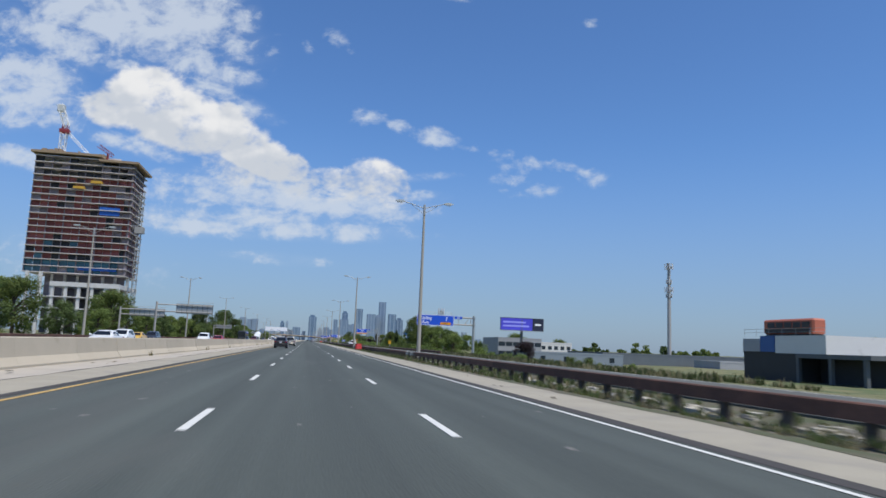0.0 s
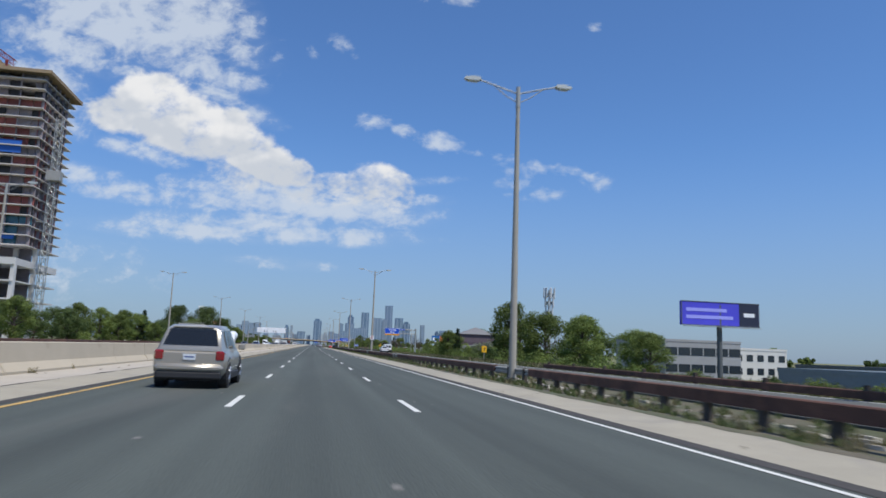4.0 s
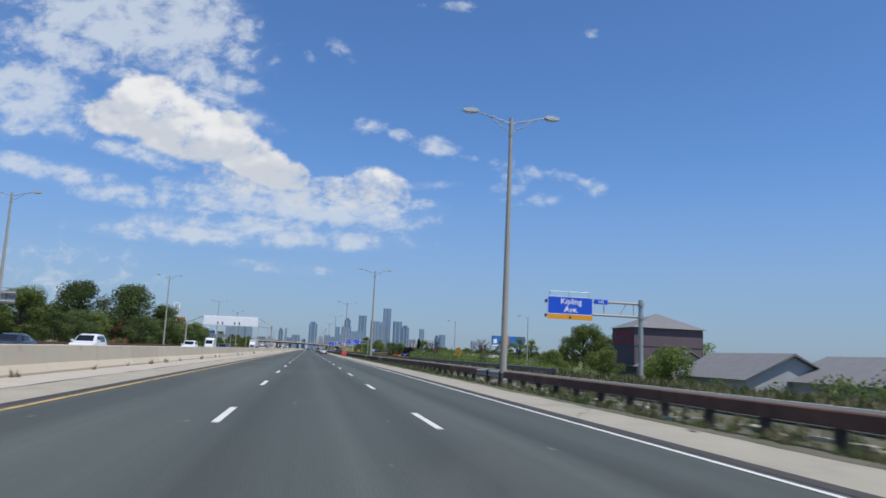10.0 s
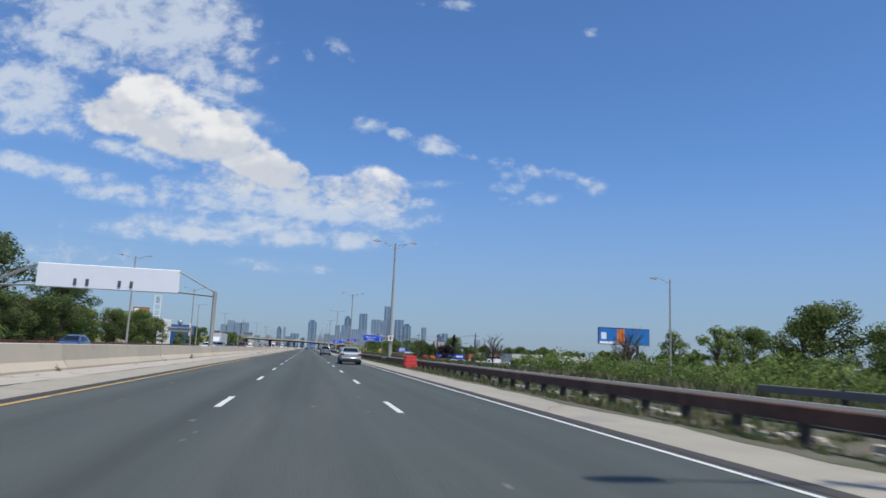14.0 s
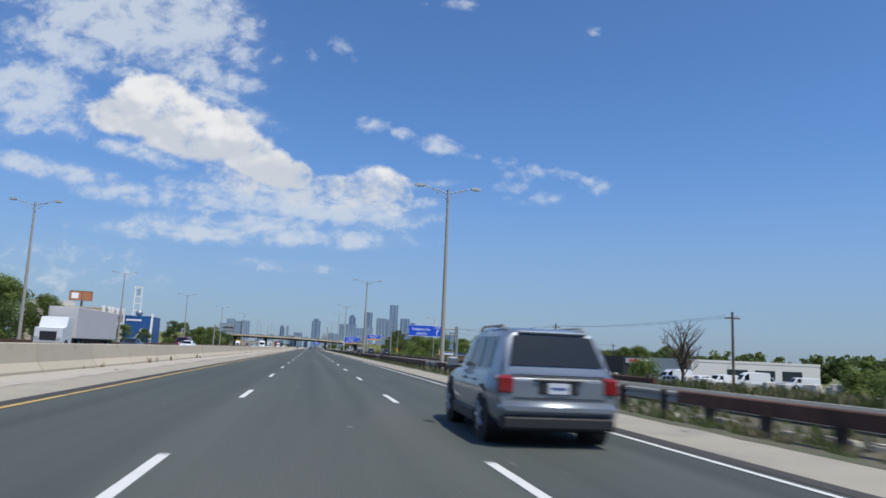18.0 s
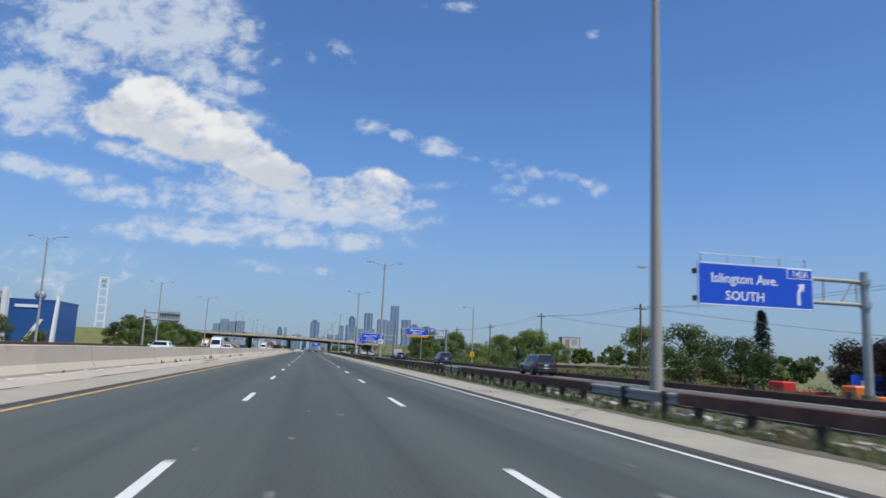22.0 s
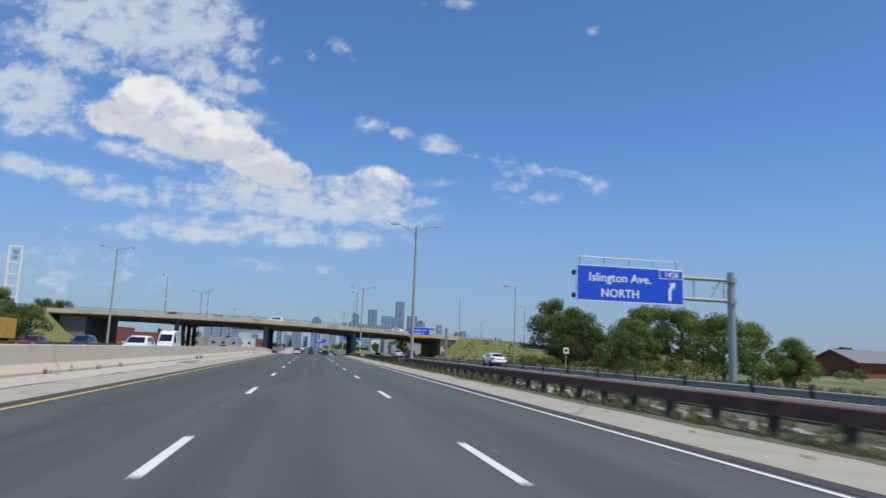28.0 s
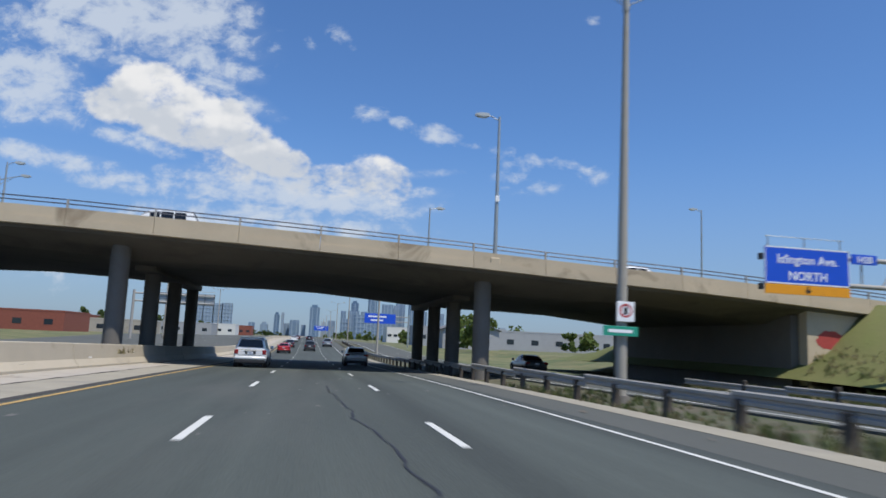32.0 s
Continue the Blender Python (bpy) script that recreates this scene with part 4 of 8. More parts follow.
# boards further on, too far off to read
for y, x0, x1, z0, z1, px_ in ((1140, 13.5, 21.5, 5.3, 7.8, 25), (1420, 3.0, 12.0, 5.2, 8.2, 15)):
    t = thing("overhead_sign", "blue overhead sign far along the motorway on a steel post", "road sign", pose(0, y, 0), "overhead direction signs")
    bm = B()
    soft_box(bm, x0, x1, 0, 0.08, z0, z1, 0.01)
    bd = part("board", bm, M_BLUE, t)
    for i, (a, b) in enumerate(((0.12, 0.7), (0.2, 0.6))):
        bm = B()
        box(bm, x0 + a * (x1 - x0), x0 + b * (x1 - x0), -0.02, -0.002, z1 - 0.95 - i * 0.95, z1 - 0.55 - i * 0.95)
        part("writing", bm, M_SIGNWHITE, bd)
    bm = B()
    rod(bm, (px_, 0.3, -1.5), (px_, 0.3, z1), 0.25, 0.22, 10)
    part("post", bm, M_STEEL, t)
    for z in (z0 + 0.6, z1 - 0.6):
        bm = B()
        rod(bm, (px_, 0.3, z), (x0 + 0.5, 0.3, z), 0.12, None, 8)
        part("arm", bm, M_GALV, t)


def back_gantry(label, x_post, x_tip, z0, z1, y, panel_from=0.35):
    """A sign for the oncoming traffic, seen from behind: post, two arms, ribbed back of the board, walkway."""
    t = thing("overhead_sign", label, "road sign", pose(0, y, 0), "overhead signs for the oncoming traffic")
    bm = B()
    rod(bm, (x_post, 0, -0.4), (x_post, 0, z1 + 0.2), 0.25, 0.22, 12)
    part("post", bm, M_GALV, t, "", True)
    for z in (z1 - 0.35, z0 + 0.35):
        bm = B()
        rod(bm, (x_post, 0, z), (x_tip, 0, z), 0.14, 0.12, 10)
        part("arm", bm, M_GALV, t, "", True)
    xa = x_post + (x_tip - x_post) * panel_from
    n = 4
    for i in range(n):
        a, b = z0 + i * (z1 - z0) / n, z0 + (i + 1) * (z1 - z0) / n
        bm = B()
        box(bm, min(xa, x_tip), max(xa, x_tip), 0.2, 0.26, a + 0.015, b - 0.015)
        part("panel", bm, M_SIGNBACK, t)
    k = 0
    step = (x_tip - xa) / 7
    for i in range(8):
        bm = B()
        box(bm, xa + i * step - 0.05, xa + i * step + 0.05, 0.12, 0.20, z0, z1)
        part("rib", bm, M_DARKGREY, t)
    bm = B()
    rod(bm, (xa, 0.9, z1 + 0.4), (x_tip, 0.9, z1 + 0.4), 0.04, None, 6)
    part("lamp_rail", bm, M_STEEL, t)
    return t


back_gantry("galvanised steel overhead sign seen from its ribbed back", -33.4, -21.5, 6.0, 8.2, 163)
back_gantry("galvanised steel overhead sign seen from its ribbed back", -46.5, -36.0, 5.6, 7.6, 186, 0.2)
back_gantry("galvanised steel overhead sign seen from its ribbed back", -50.0, -40.8, 5.6, 7.5, 392, 0.1)
back_gantry("galvanised steel overhead sign seen from its ribbed back", -58.5, -47.0, 5.4, 7.4, 707, 0.15)
back_gantry("galvanised steel overhead sign seen from its ribbed back", -38.8, -31.0, 6.3, 8.6, 815, 0.42)
back_gantry("galvanised steel overhead sign seen from its ribbed back", -29.5, -16.5, 5.6, 7.6, 1085, 0.15)

# blank white message board over the oncoming road, on a bowed pipe frame
vms = thing("message_gantry", "large blank white message board on a bowed steel gantry", "road sign", pose(0, 482.5, 0))
bm = B()
soft_box(bm, -28.4, -14.2, -0.35, 0.35, 6.45, 8.95, 0.05)
vb = part("board", bm, mat("white_cabinet", (0.88, 0.89, 0.90), 0.5, vary=0.03, scale=0.5, random_tone=0.0), vms)
for x in (-24.6, -23.4, -20.2, -19.0):
    bm = B()
    soft_box(bm, x - 0.16, x + 0.16, -0.42, -0.34, 6.75, 7.45, 0.02)
    part("vent", bm, M_DARKGREY, vb)
for x0, x1 in ((-32.6, -28.4), (-10.4, -14.2)):
    for dz0, dz1 in ((0.3, 2.3), (-0.15, 0.1)):
        for yy in (-0.3, 0.3):
            bm = B()
            rod(bm, (x0, yy, 6.5 + dz0), (x1, yy, 6.5 + dz1), 0.08, None, 8)
            part("frame_bar", bm, M_GALV, vms)
    for yy in (-0.45, 0.45):
        bm = B()
        rod(bm, (x0, yy, -0.3), (x0, yy, 6.9), 0.16, None, 10)
        part("leg", bm, M_GALV, vms, "", True)
    for i in range(6):
        bm = B()
        rod(bm, (x0, -0.45, 0.6 + i), (x0, 0.45, 1.6 + i), 0.05, None, 6)
        part("lattice_bar", bm, M_GALV, vms)

# ---------------------------------------------------------------- bridge
bridge = thing("road_bridge", "beige concrete road bridge on round piers over the motorway", "bridge", pose(0, 0, 0), kind="structure")


def deck_z(x):
    """The top of the parapet: highest in the west, falling towards the east."""
    return float(np.interp(x, (-70, -48, -30, -14, -3.3, 8.1, 14, 24, 38.5, 48), (7.8, 7.85, 7.62, 7.40, 7.06, 6.62, 6.32, 5.90, 5.0, 4.3)))


Y0, Y1 = 999.5, 1029.5
cells = [-66 + 4.4 * i for i in range(27)]
for yy, sgn in ((Y0, 1), (Y1, -1)):
    for a, b in zip(cells, cells[1:]):
        if a > 46:
            break
        bm = B()
        za, zb = deck_z(a), deck_z(b)
        for lo, hi, o0, o1, name in ((-0.56, 0.0, 0.0, 0.28, 0), (-0.98, -0.56, -0.06, 0.5, 1)):
            vs = [bm.verts.new(p) for p in (
                (a + 0.01, yy + sgn * o0, za + lo), (b - 0.01, yy + sgn * o0, zb + lo), (b - 0.01, yy + sgn * o0, zb + hi), (a + 0.01, yy + sgn * o0, za + hi),
                (a + 0.01, yy + sgn * o1, za + lo), (b - 0.01, yy + sgn * o1, zb + lo), (b - 0.01, yy + sgn * o1, zb + hi), (a + 0.01, yy + sgn * o1, za + hi))]
            for f in ((0, 1, 2, 3), (5, 4, 7, 6), (3, 2, 6, 7), (1, 0, 4, 5), (0, 3, 7, 4), (2, 1, 5, 6)):
                bm.faces.new([vs[i] for i in f])
        bmesh.ops.recalc_face_normals(bm, faces=bm.faces[:])
        part("parapet_panel", bm, M_DECK, bridge)
    # two-bar railing on posts
    for dz in (0.46, 0.24):
        bm = B()
        pipe(bm, [(x, yy + sgn * 0.14, deck_z(x) + dz) for x in cells if x < 48], 0.035 if dz > 0.2 else 0.026, 6)
        part("rail_bar", bm, mat("dark_rail_paint", (0.06, 0.065, 0.08), 0.5, 0.3), bridge)
    for x in cells:
        if x < 48:
            bm = B()
            box(bm, x - 0.05, x + 0.05, yy + sgn * 0.08, yy + sgn * 0.2, deck_z(x) - 0.05, deck_z(x) + 0.48)
            part("rail_post", bm, M_GALV, bridge)
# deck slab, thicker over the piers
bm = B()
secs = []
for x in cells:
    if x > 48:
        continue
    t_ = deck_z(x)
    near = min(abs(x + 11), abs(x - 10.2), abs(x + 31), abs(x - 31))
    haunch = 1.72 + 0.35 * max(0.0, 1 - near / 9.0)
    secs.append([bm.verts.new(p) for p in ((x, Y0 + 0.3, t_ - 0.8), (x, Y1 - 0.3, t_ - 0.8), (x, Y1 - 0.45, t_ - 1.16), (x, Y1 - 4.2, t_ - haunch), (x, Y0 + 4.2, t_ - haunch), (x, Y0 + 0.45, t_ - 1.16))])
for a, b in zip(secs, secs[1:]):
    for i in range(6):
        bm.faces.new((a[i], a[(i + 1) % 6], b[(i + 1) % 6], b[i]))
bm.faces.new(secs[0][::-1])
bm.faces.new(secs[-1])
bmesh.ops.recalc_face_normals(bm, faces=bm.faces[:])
part("deck", bm, M_SOFFIT_SHADE, bridge, "underside of the deck, coloured dark for the shade there")
bm = B()
for a, b in zip(cells, cells[1:]):
    if a > 44:
        break
    vs = [bm.verts.new(p) for p in ((a, Y0 + 0.3, deck_z(a) - 0.78), (b, Y0 + 0.3, deck_z(b) - 0.78), (b, Y1 - 0.3, deck_z(b) - 0.78), (a, Y1 - 0.3, deck_z(a) - 0.78))]
    bm.faces.new(vs)
part("bridge_road", bm, M_ASPHALT_OLD, bridge)
# piers, caps and abutments hold the under-bridge shade in their colour
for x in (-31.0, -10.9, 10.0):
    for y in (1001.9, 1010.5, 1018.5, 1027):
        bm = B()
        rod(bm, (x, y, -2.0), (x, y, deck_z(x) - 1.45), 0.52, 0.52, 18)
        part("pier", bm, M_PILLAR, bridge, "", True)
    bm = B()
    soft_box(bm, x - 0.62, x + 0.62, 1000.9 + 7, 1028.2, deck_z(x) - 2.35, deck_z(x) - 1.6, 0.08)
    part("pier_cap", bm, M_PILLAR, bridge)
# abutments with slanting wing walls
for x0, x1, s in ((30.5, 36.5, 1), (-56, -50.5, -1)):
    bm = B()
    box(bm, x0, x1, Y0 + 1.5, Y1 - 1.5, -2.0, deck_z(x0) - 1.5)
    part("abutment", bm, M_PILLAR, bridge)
bm = B()
prism(bm, [(31.0, -0.5), (41.0, 1.4), (41.0, deck_z(41) - 0.95), (31.0, deck_z(31) - 0.95)], Y0 + 0.6, Y0 + 1.4)
wing = part("wing_wall", bm, M_DECK, bridge)
bm = B()
n = 26
vs = []
rnd = random.Random(3)
for k in range(n):
    a = k * math.tau / n
    vs.append(bm.verts.new((32.7 + (1.0 + rnd.uniform(-0.15, 0.15)) * math.cos(a), Y0 + 0.593, 2.45 + (0.62 + rnd.uniform(-0.08, 0.08)) * math.sin(a))))
bm.faces.new(vs)
part("graffiti", bm, mat("red_spray_paint", (0.42, 0.06, 0.05), 0.7, vary=0.25, scale=3), wing, "red sprayed patch on the wing wall")


def bridge_lamp(x, y, z, h, side, label):
    t = thing("street_lamp", label, "street lamp", pose(x, y, z), "street lamps on the bridge")
    bm = B()
    pipe(bm, [(0, 0, 0), (0, 0, h * 0.5), (0, 0, h)], [0.13, 0.10, 0.07], 10)
    part("pole", bm, M_STEEL, t, "", True)
    bm = B()
    soft_box(bm, -0.3, 0.3, -0.2, 0.25, -0.45, 0.06, 0.05)
    part("bracket", bm, M_DECK, t)
    bm = B()
    pipe(bm, [(0, 0, h - 0.25), (side * 0.5, 0, h), (side * 0.8, 0, h + 0.02)], 0.03, 6)
    part("arm", bm, M_STEEL, t)
    lamp_head(t, side * 0.75, 0, h + 0.02, side)
    bm = B()
    box(bm, -0.12, 0.12, -0.16, -0.12, 3.4, 3.75)
    part("number_tag", bm, M_SIGNWHITE, t)


bridge_lamp(10.1, Y0 + 0.15, deck_z(10.1) - 0.3, 8.6, -1, "grey steel street lamp fixed to the bridge parapet")
bridge_lamp(-33.6, Y0 + 0.15, deck_z(-33.6) - 0.3, 9.2, -1, "grey steel street lamp fixed to the bridge parapet")
bridge_lamp(11.0, Y1 - 0.15, deck_z(11) - 0.3, 8.6, 1, "grey steel street lamp fixed to the far bridge parapet")
bridge_lamp(-28.5, Y1 - 0.15, deck_z(-28.5) - 0.3, 8.6, 1, "grey steel street lamp fixed to the far bridge parapet")
bridge_lamp(42.0, 1030.5, 4.0, 13.2, -1, "grey steel street lamp beside the bridge approach")
bridge_lamp(54.0, 1005.5, 3.6, 10.2, -1, "grey steel street lamp beside the bridge approach")
bridge_lamp(47.0, 1024, 4.4, 6.0, 1, "low grey street lamp beside the bridge approach")

# grass embankments that carry the side road up to the bridge


def embankment(name, label, fall, x_in, x_out):
    bm = B()
    rows = []
    rnd2 = random.Random(8)
    for i in range(29):
        u = i / 28
        x = x_in + (x_out - x_in) * u
        zt = (deck_z(x_in * 0.98) - 0.35) * (1 - fall * u)
        foot = -0.45
        pts = [(Y0 - 20 - 5 * u, foot), (Y0 - 13, foot + 0.28 * (zt - foot)), (Y0 - 6, foot + 0.72 * (zt - foot)), (Y0 + 0.2, zt), (Y1, zt), (Y1 + 8, foot + 0.6 * (zt - foot)), (Y1 + 22, foot)]
        if u < 0.10:
            k = 0.08 + 0.92 * (u / 0.10)
            pts = [(y if y > Y0 else y, foot + (z - foot) * (k if y < Y0 + 0.1 or y > Y1 else (k if u < 0.06 else 1))) for y, z in pts]
        rows.append([bm.verts.new((x, y + rnd2.uniform(-0.3, 0.3), z + rnd2.uniform(-0.12, 0.12))) for y, z in pts])
    for a, b in zip(rows, rows[1:]):
        for i in range(len(a) - 1):
            bm.faces.new((a[i], a[i + 1], b[i + 1], b[i]))
    bmesh.ops.recalc_face_normals(bm, faces=bm.faces[:])
    return tagged(part(name, bm, M_GRASS, None, "", True), label, "embankment", kind="structure")


embankment("embankment", "dry grass embankment rising to the bridge", 0.7, 29.5, 115)
embankment("embankment", "grass embankment at the western end of the bridge", 0.15, -50, -170)

# ---------------------------------------------------------------- trees and shrubs


def crown_mesh(bm, rnd, blobs, count, size, flat=0.75):
    """Many small leaves gathered on and inside a set of round clumps: (x, y, z, rx, rz)."""
    weights = [b[3] * b[3] * b[4] for b in blobs]
    for _ in range(count):
        x, y, z, rx, rz = rnd.choices(blobs, weights)[0]
        d = Vector((rnd.gauss(0, 1), rnd.gauss(0, 1), rnd.gauss(0, 1))).normalized()
        k = rnd.uniform(0.55, 1.05) if rnd.random() < 0.85 else rnd.uniform(0.2, 0.6)
        p = Vector((x + d.x * rx * k, y + d.y * rx * k, z + d.z * rz * k))
        n = (d + Vector((rnd.uniform(-0.7, 0.7), rnd.uniform(-0.7, 0.7), rnd.uniform(-0.2, 0.9)))).normalized()
        q = n.to_track_quat("Z", "Y")
        s = size * rnd.uniform(0.5, 1.25)
        a = rnd.uniform(0, math.tau)
        pts = []
        for i in range(4):
            r = s * rnd.uniform(0.55, 1.0)
            th = a + i * math.tau / 4
            pts.append(bm.verts.new(p + q @ Vector((r * math.cos(th), r * math.sin(th) * flat, rnd.uniform(-0.15, 0.15) * s))))
        bm.faces.new(pts)


def make_tree(name, label, category, seed, h, spread, leaf, count, size, trunk_to=0.45, habit="round", bare=False):
    rnd = random.Random(seed)
    t = thing(name, label, category, None, "trees beside the motorway")
    bm = B()
    lean = rnd.uniform(-0.04, 0.04) * h
    top = Vector((lean, rnd.uniform(-0.3, 0.3), h * 0.78))
    pipe(bm, [(0, 0, -0.5), (lean * 0.2, 0, h * 0.25), (lean * 0.6, 0, h * 0.5), top], [0.030 * h, 0.024 * h, 0.016 * h, 0.006 * h], 7)
    blobs = []
    n = 20
    for i in range(n):
        a = i * 2.4 + rnd.uniform(-0.4, 0.4)
        u = (i + 0.5) / n
        zc = h * (trunk_to + (0.95 - trunk_to) * u)
        r = spread * math.sqrt(max(0.10, 1 - (1.75 * u - 0.75) ** 2)) * rnd.uniform(0.30, 1.0)
        p = Vector((r * math.cos(a), r * math.sin(a), zc))
        rx = spread * rnd.uniform(0.22, 0.48)
        blobs.append((p.x, p.y, min(zc + rnd.uniform(-0.06, 0.06) * h, h - rx * 0.7), rx, rx * rnd.uniform(0.55, 0.9)))
        base = Vector((lean * 0.4, 0, h * (0.12 + 0.5 * u)))
        mid = base.lerp(p, 0.55) + Vector((0, 0, 0.05 * h))
        pipe(bm, [base, mid, p], [0.012 * h, 0.008 * h, 0.003 * h], 5)
        if bare:
            for j in range(5):
                e = p + Vector((rnd.uniform(-1, 1), rnd.uniform(-1, 1), rnd.uniform(0.2, 1.2))) * spread * 0.5
                pipe(bm, [mid.lerp(p, 0.2 * j), e], [0.005 * h, 0.002 * h], 4)
    blobs.append((lean, 0, h - spread * 0.35, spread * 0.42, spread * 0.36))
    part("trunk", bm, M_BARK, t, "", True)
    if not bare:
        bm = B()
        crown_mesh(bm, rnd, blobs, count, size)
        part("crown", bm, leaf, t)
    return t


def make_spruce(label, seed, h, spread):
    rnd = random.Random(seed)
    t = thing("spruce_tree", label, "tree", None, "trees beside the motorway")
    bm = B()
    pipe(bm, [(0, 0, -0.4), (0, 0, h * 0.5), (0, 0, h)], [0.02 * h, 0.012 * h, 0.003 * h], 7)
    part("trunk", bm, M_BARK, t)
    bm = B()
    for i in range(1300):
        u = rnd.random() ** 0.75
        z = h * (0.06 + 0.94 * u)
        tier = 0.72 + 0.28 * ((u * 11) % 1.0 < 0.55)
        r = spread * (1 - u) * tier * rnd.uniform(0.35, 1.0) + 0.05
        a = rnd.uniform(0, math.tau)
        c, s = math.cos(a), math.sin(a)
        w, l = 0.13 * h / 8, rnd.uniform(0.35, 0.6) * h / 9
        p = Vector((r * c, r * s, z))
        e = Vector((l * c, l * s, -l * 0.35))
        side = Vector((-s * w, c * w, 0))
        bm.faces.new([bm.verts.new(v) for v in (p - side, p + side, p + e + side * 0.4, p + e - side * 0.4)])
    part("crown", bm, L_SPRUCE, t)
    return t


def make_shrub(label, seed, h, spread, leaf, count, size):
    rnd = random.Random(seed)
    t = thing("shrub", label, "shrub", None, "shrubs beside the motorway")
    bm = B()
    for i in range(6):
        a = i * 1.05
        pipe(bm, [(0.1 * math.cos(a), 0.1 * math.sin(a), -0.3), (0.5 * spread * math.cos(a), 0.5 * spread * math.sin(a), h * 0.6)], [0.05, 0.015], 5)
    part("stem", bm, M_BARK, t)
    bm = B()
    blobs = []
    for i in range(8):
        a, r = rnd.uniform(0, math.tau), spread * rnd.uniform(0.1, 0.75)
        rx = spread * rnd.uniform(0.32, 0.5)
        blobs.append((r * math.cos(a), r * math.sin(a), h * rnd.uniform(0.3, 0.72), rx, h * rnd.uniform(0.22, 0.34)))
    crown_mesh(bm, rnd, blobs, count, size)
    part("foliage", bm, leaf, t)
    return t


PROTO = {}


def slope_top(x):
    return (deck_z(28.9) - 0.35) * max(0.0, 1 - 0.7 * (x - 29.5) / 85.5)


def plant(kind, x, y, s=1.0, z=None, sz=None):
    """Sets a copy of a tree or shrub on the ground."""
    if z is None:
        z = ground_z(x, y) + 0.05
        if x > 30 and 979 < y < 1050:
            z = max(z, -0.45 + (y - 979.5) / 20 * slope_top(x)) if y < 999.5 else slope_top(x) - 0.4
    m = pose(x, y, z, 0, 0, (x * 37 + y * 91) % 360)
    if kind not in PLANTED:
        PLANTED.add(kind)
        ob = PROTO[kind]
        ob.matrix_world = m
    else:
        ob = copy_thing(PROTO[kind], m)
    ob.scale = (s, s, s if sz is None else sz)
    return ob


PLANTED = set()
PROTO["broad"] = make_tree("broadleaf_tree", "broad green leafy tree with an uneven crown", "tree", 1, 11, 5.0, L_MID, 8500, 0.23, 0.12)
PROTO["oval"] = make_tree("broadleaf_tree", "tall green leafy tree with a loose crown", "tree", 2, 12, 4.3, L_MID, 8000, 0.23, 0.10)
PROTO["dark"] = make_tree("broadleaf_tree", "dense dark green tree with a rounded crown", "tree", 3, 10, 5.0, L_DARK, 8500, 0.23, 0.08)
PROTO["light"] = make_tree("young_tree", "small fresh green tree with a spreading crown", "tree", 4, 7, 3.9, L_LIGHT, 5500, 0.19, 0.2)
PROTO["willow"] = make_tree("willow_tree", "huge dense dark green willow tree with a domed crown", "tree", 5, 20, 10.5, L_DARK, 15000, 0.38, 0.06)
PROTO["purple"] = make_tree("purple_tree", "dense tree with dark purple leaves", "tree", 6, 9, 5.2, L_PURPLE, 7500, 0.24, 0.08)
PROTO["loose"] = make_tree("poplar_tree", "loose half-bare tree with thin tufts of leaves", "tree", 7, 11, 3.2, L_MID, 2200, 0.24, 0.3)
PROTO["dead"] = make_tree("dead_tree", "bare dead tree with thin grey branches", "tree", 8, 9, 3.4, L_MID, 0, 0.3, bare=True)
PROTO["spruce"] = make_spruce("tall dark spruce tree with drooping tiers", 9, 12, 3.0)
PROTO["shrub"] = make_shrub("rounded green shrub in the thicket", 10, 3.4, 2.6, L_MID, 2300, 0.16)
PROTO["silver"] = make_shrub("silvery grey-green shrub in the thicket", 11, 3.6, 2.2, L_SILVER, 2000, 0.15)
PROTO["fresh"] = make_shrub("bright green shrub in the thicket", 12, 2.8, 2.4, L_LIGHT, 2000, 0.15)

EAST_A = [("purple", 52, 165, 0.62), ("fresh", 37, 148, 1.1), ("shrub", 44, 152, 0.8), ("broad", 100, 330, 1.0), ("broad", 118, 318, 0.8),
          ("oval", 37, 246, 1.05), ("broad", 41, 252, 0.9), ("shrub", 34, 250, 1.0), ("shrub", 40, 262, 1.2),
          ("broad", 35.5, 221, 0.80), ("oval", 39, 214, 0.74), ("oval", 36, 207, 0.66), ("broad", 42, 202, 0.62), ("dark", 44, 226, 0.9), ("broad", 40, 195, 0.55)]
EAST_B = [("shrub", 43, 274, 1.6), ("broad", 48, 283, 0.72), ("silver", 42, 287, 1.75), ("silver", 46, 292, 1.8), ("broad", 51, 298, 0.7),
          ("shrub", 44, 306, 1.7), ("broad", 37, 304, 0.66), ("shrub", 34, 299, 1.5), ("oval", 33.5, 291, 0.6), ("spruce", 39, 311, 0.62), ("spruce", 36, 291, 0.66),
          ("light", 47, 372, 0.9), ("light", 62, 402, 0.95), ("light", 84, 428, 1.3), ("light", 58, 418, 0.9), ("light", 52, 432, 0.85)]
EAST_C = [("broad", 95, 519, 1.5), ("broad", 104, 508, 1.3), ("loose", 70, 514, 0.98), ("loose", 76, 520, 0.95), ("loose", 66, 522, 0.9), ("oval", 112, 546, 1.3),
          ("broad", 104, 553, 1.2), ("broad", 121, 530, 1.15), ("dark", 97, 500, 0.9), ("dead", 60, 528, 1.05), ("dead", 63, 534, 0.9), ("silver", 50, 441, 1.2),
          ("silver", 46, 470, 1.0), ("silver", 53, 512, 1.3)]
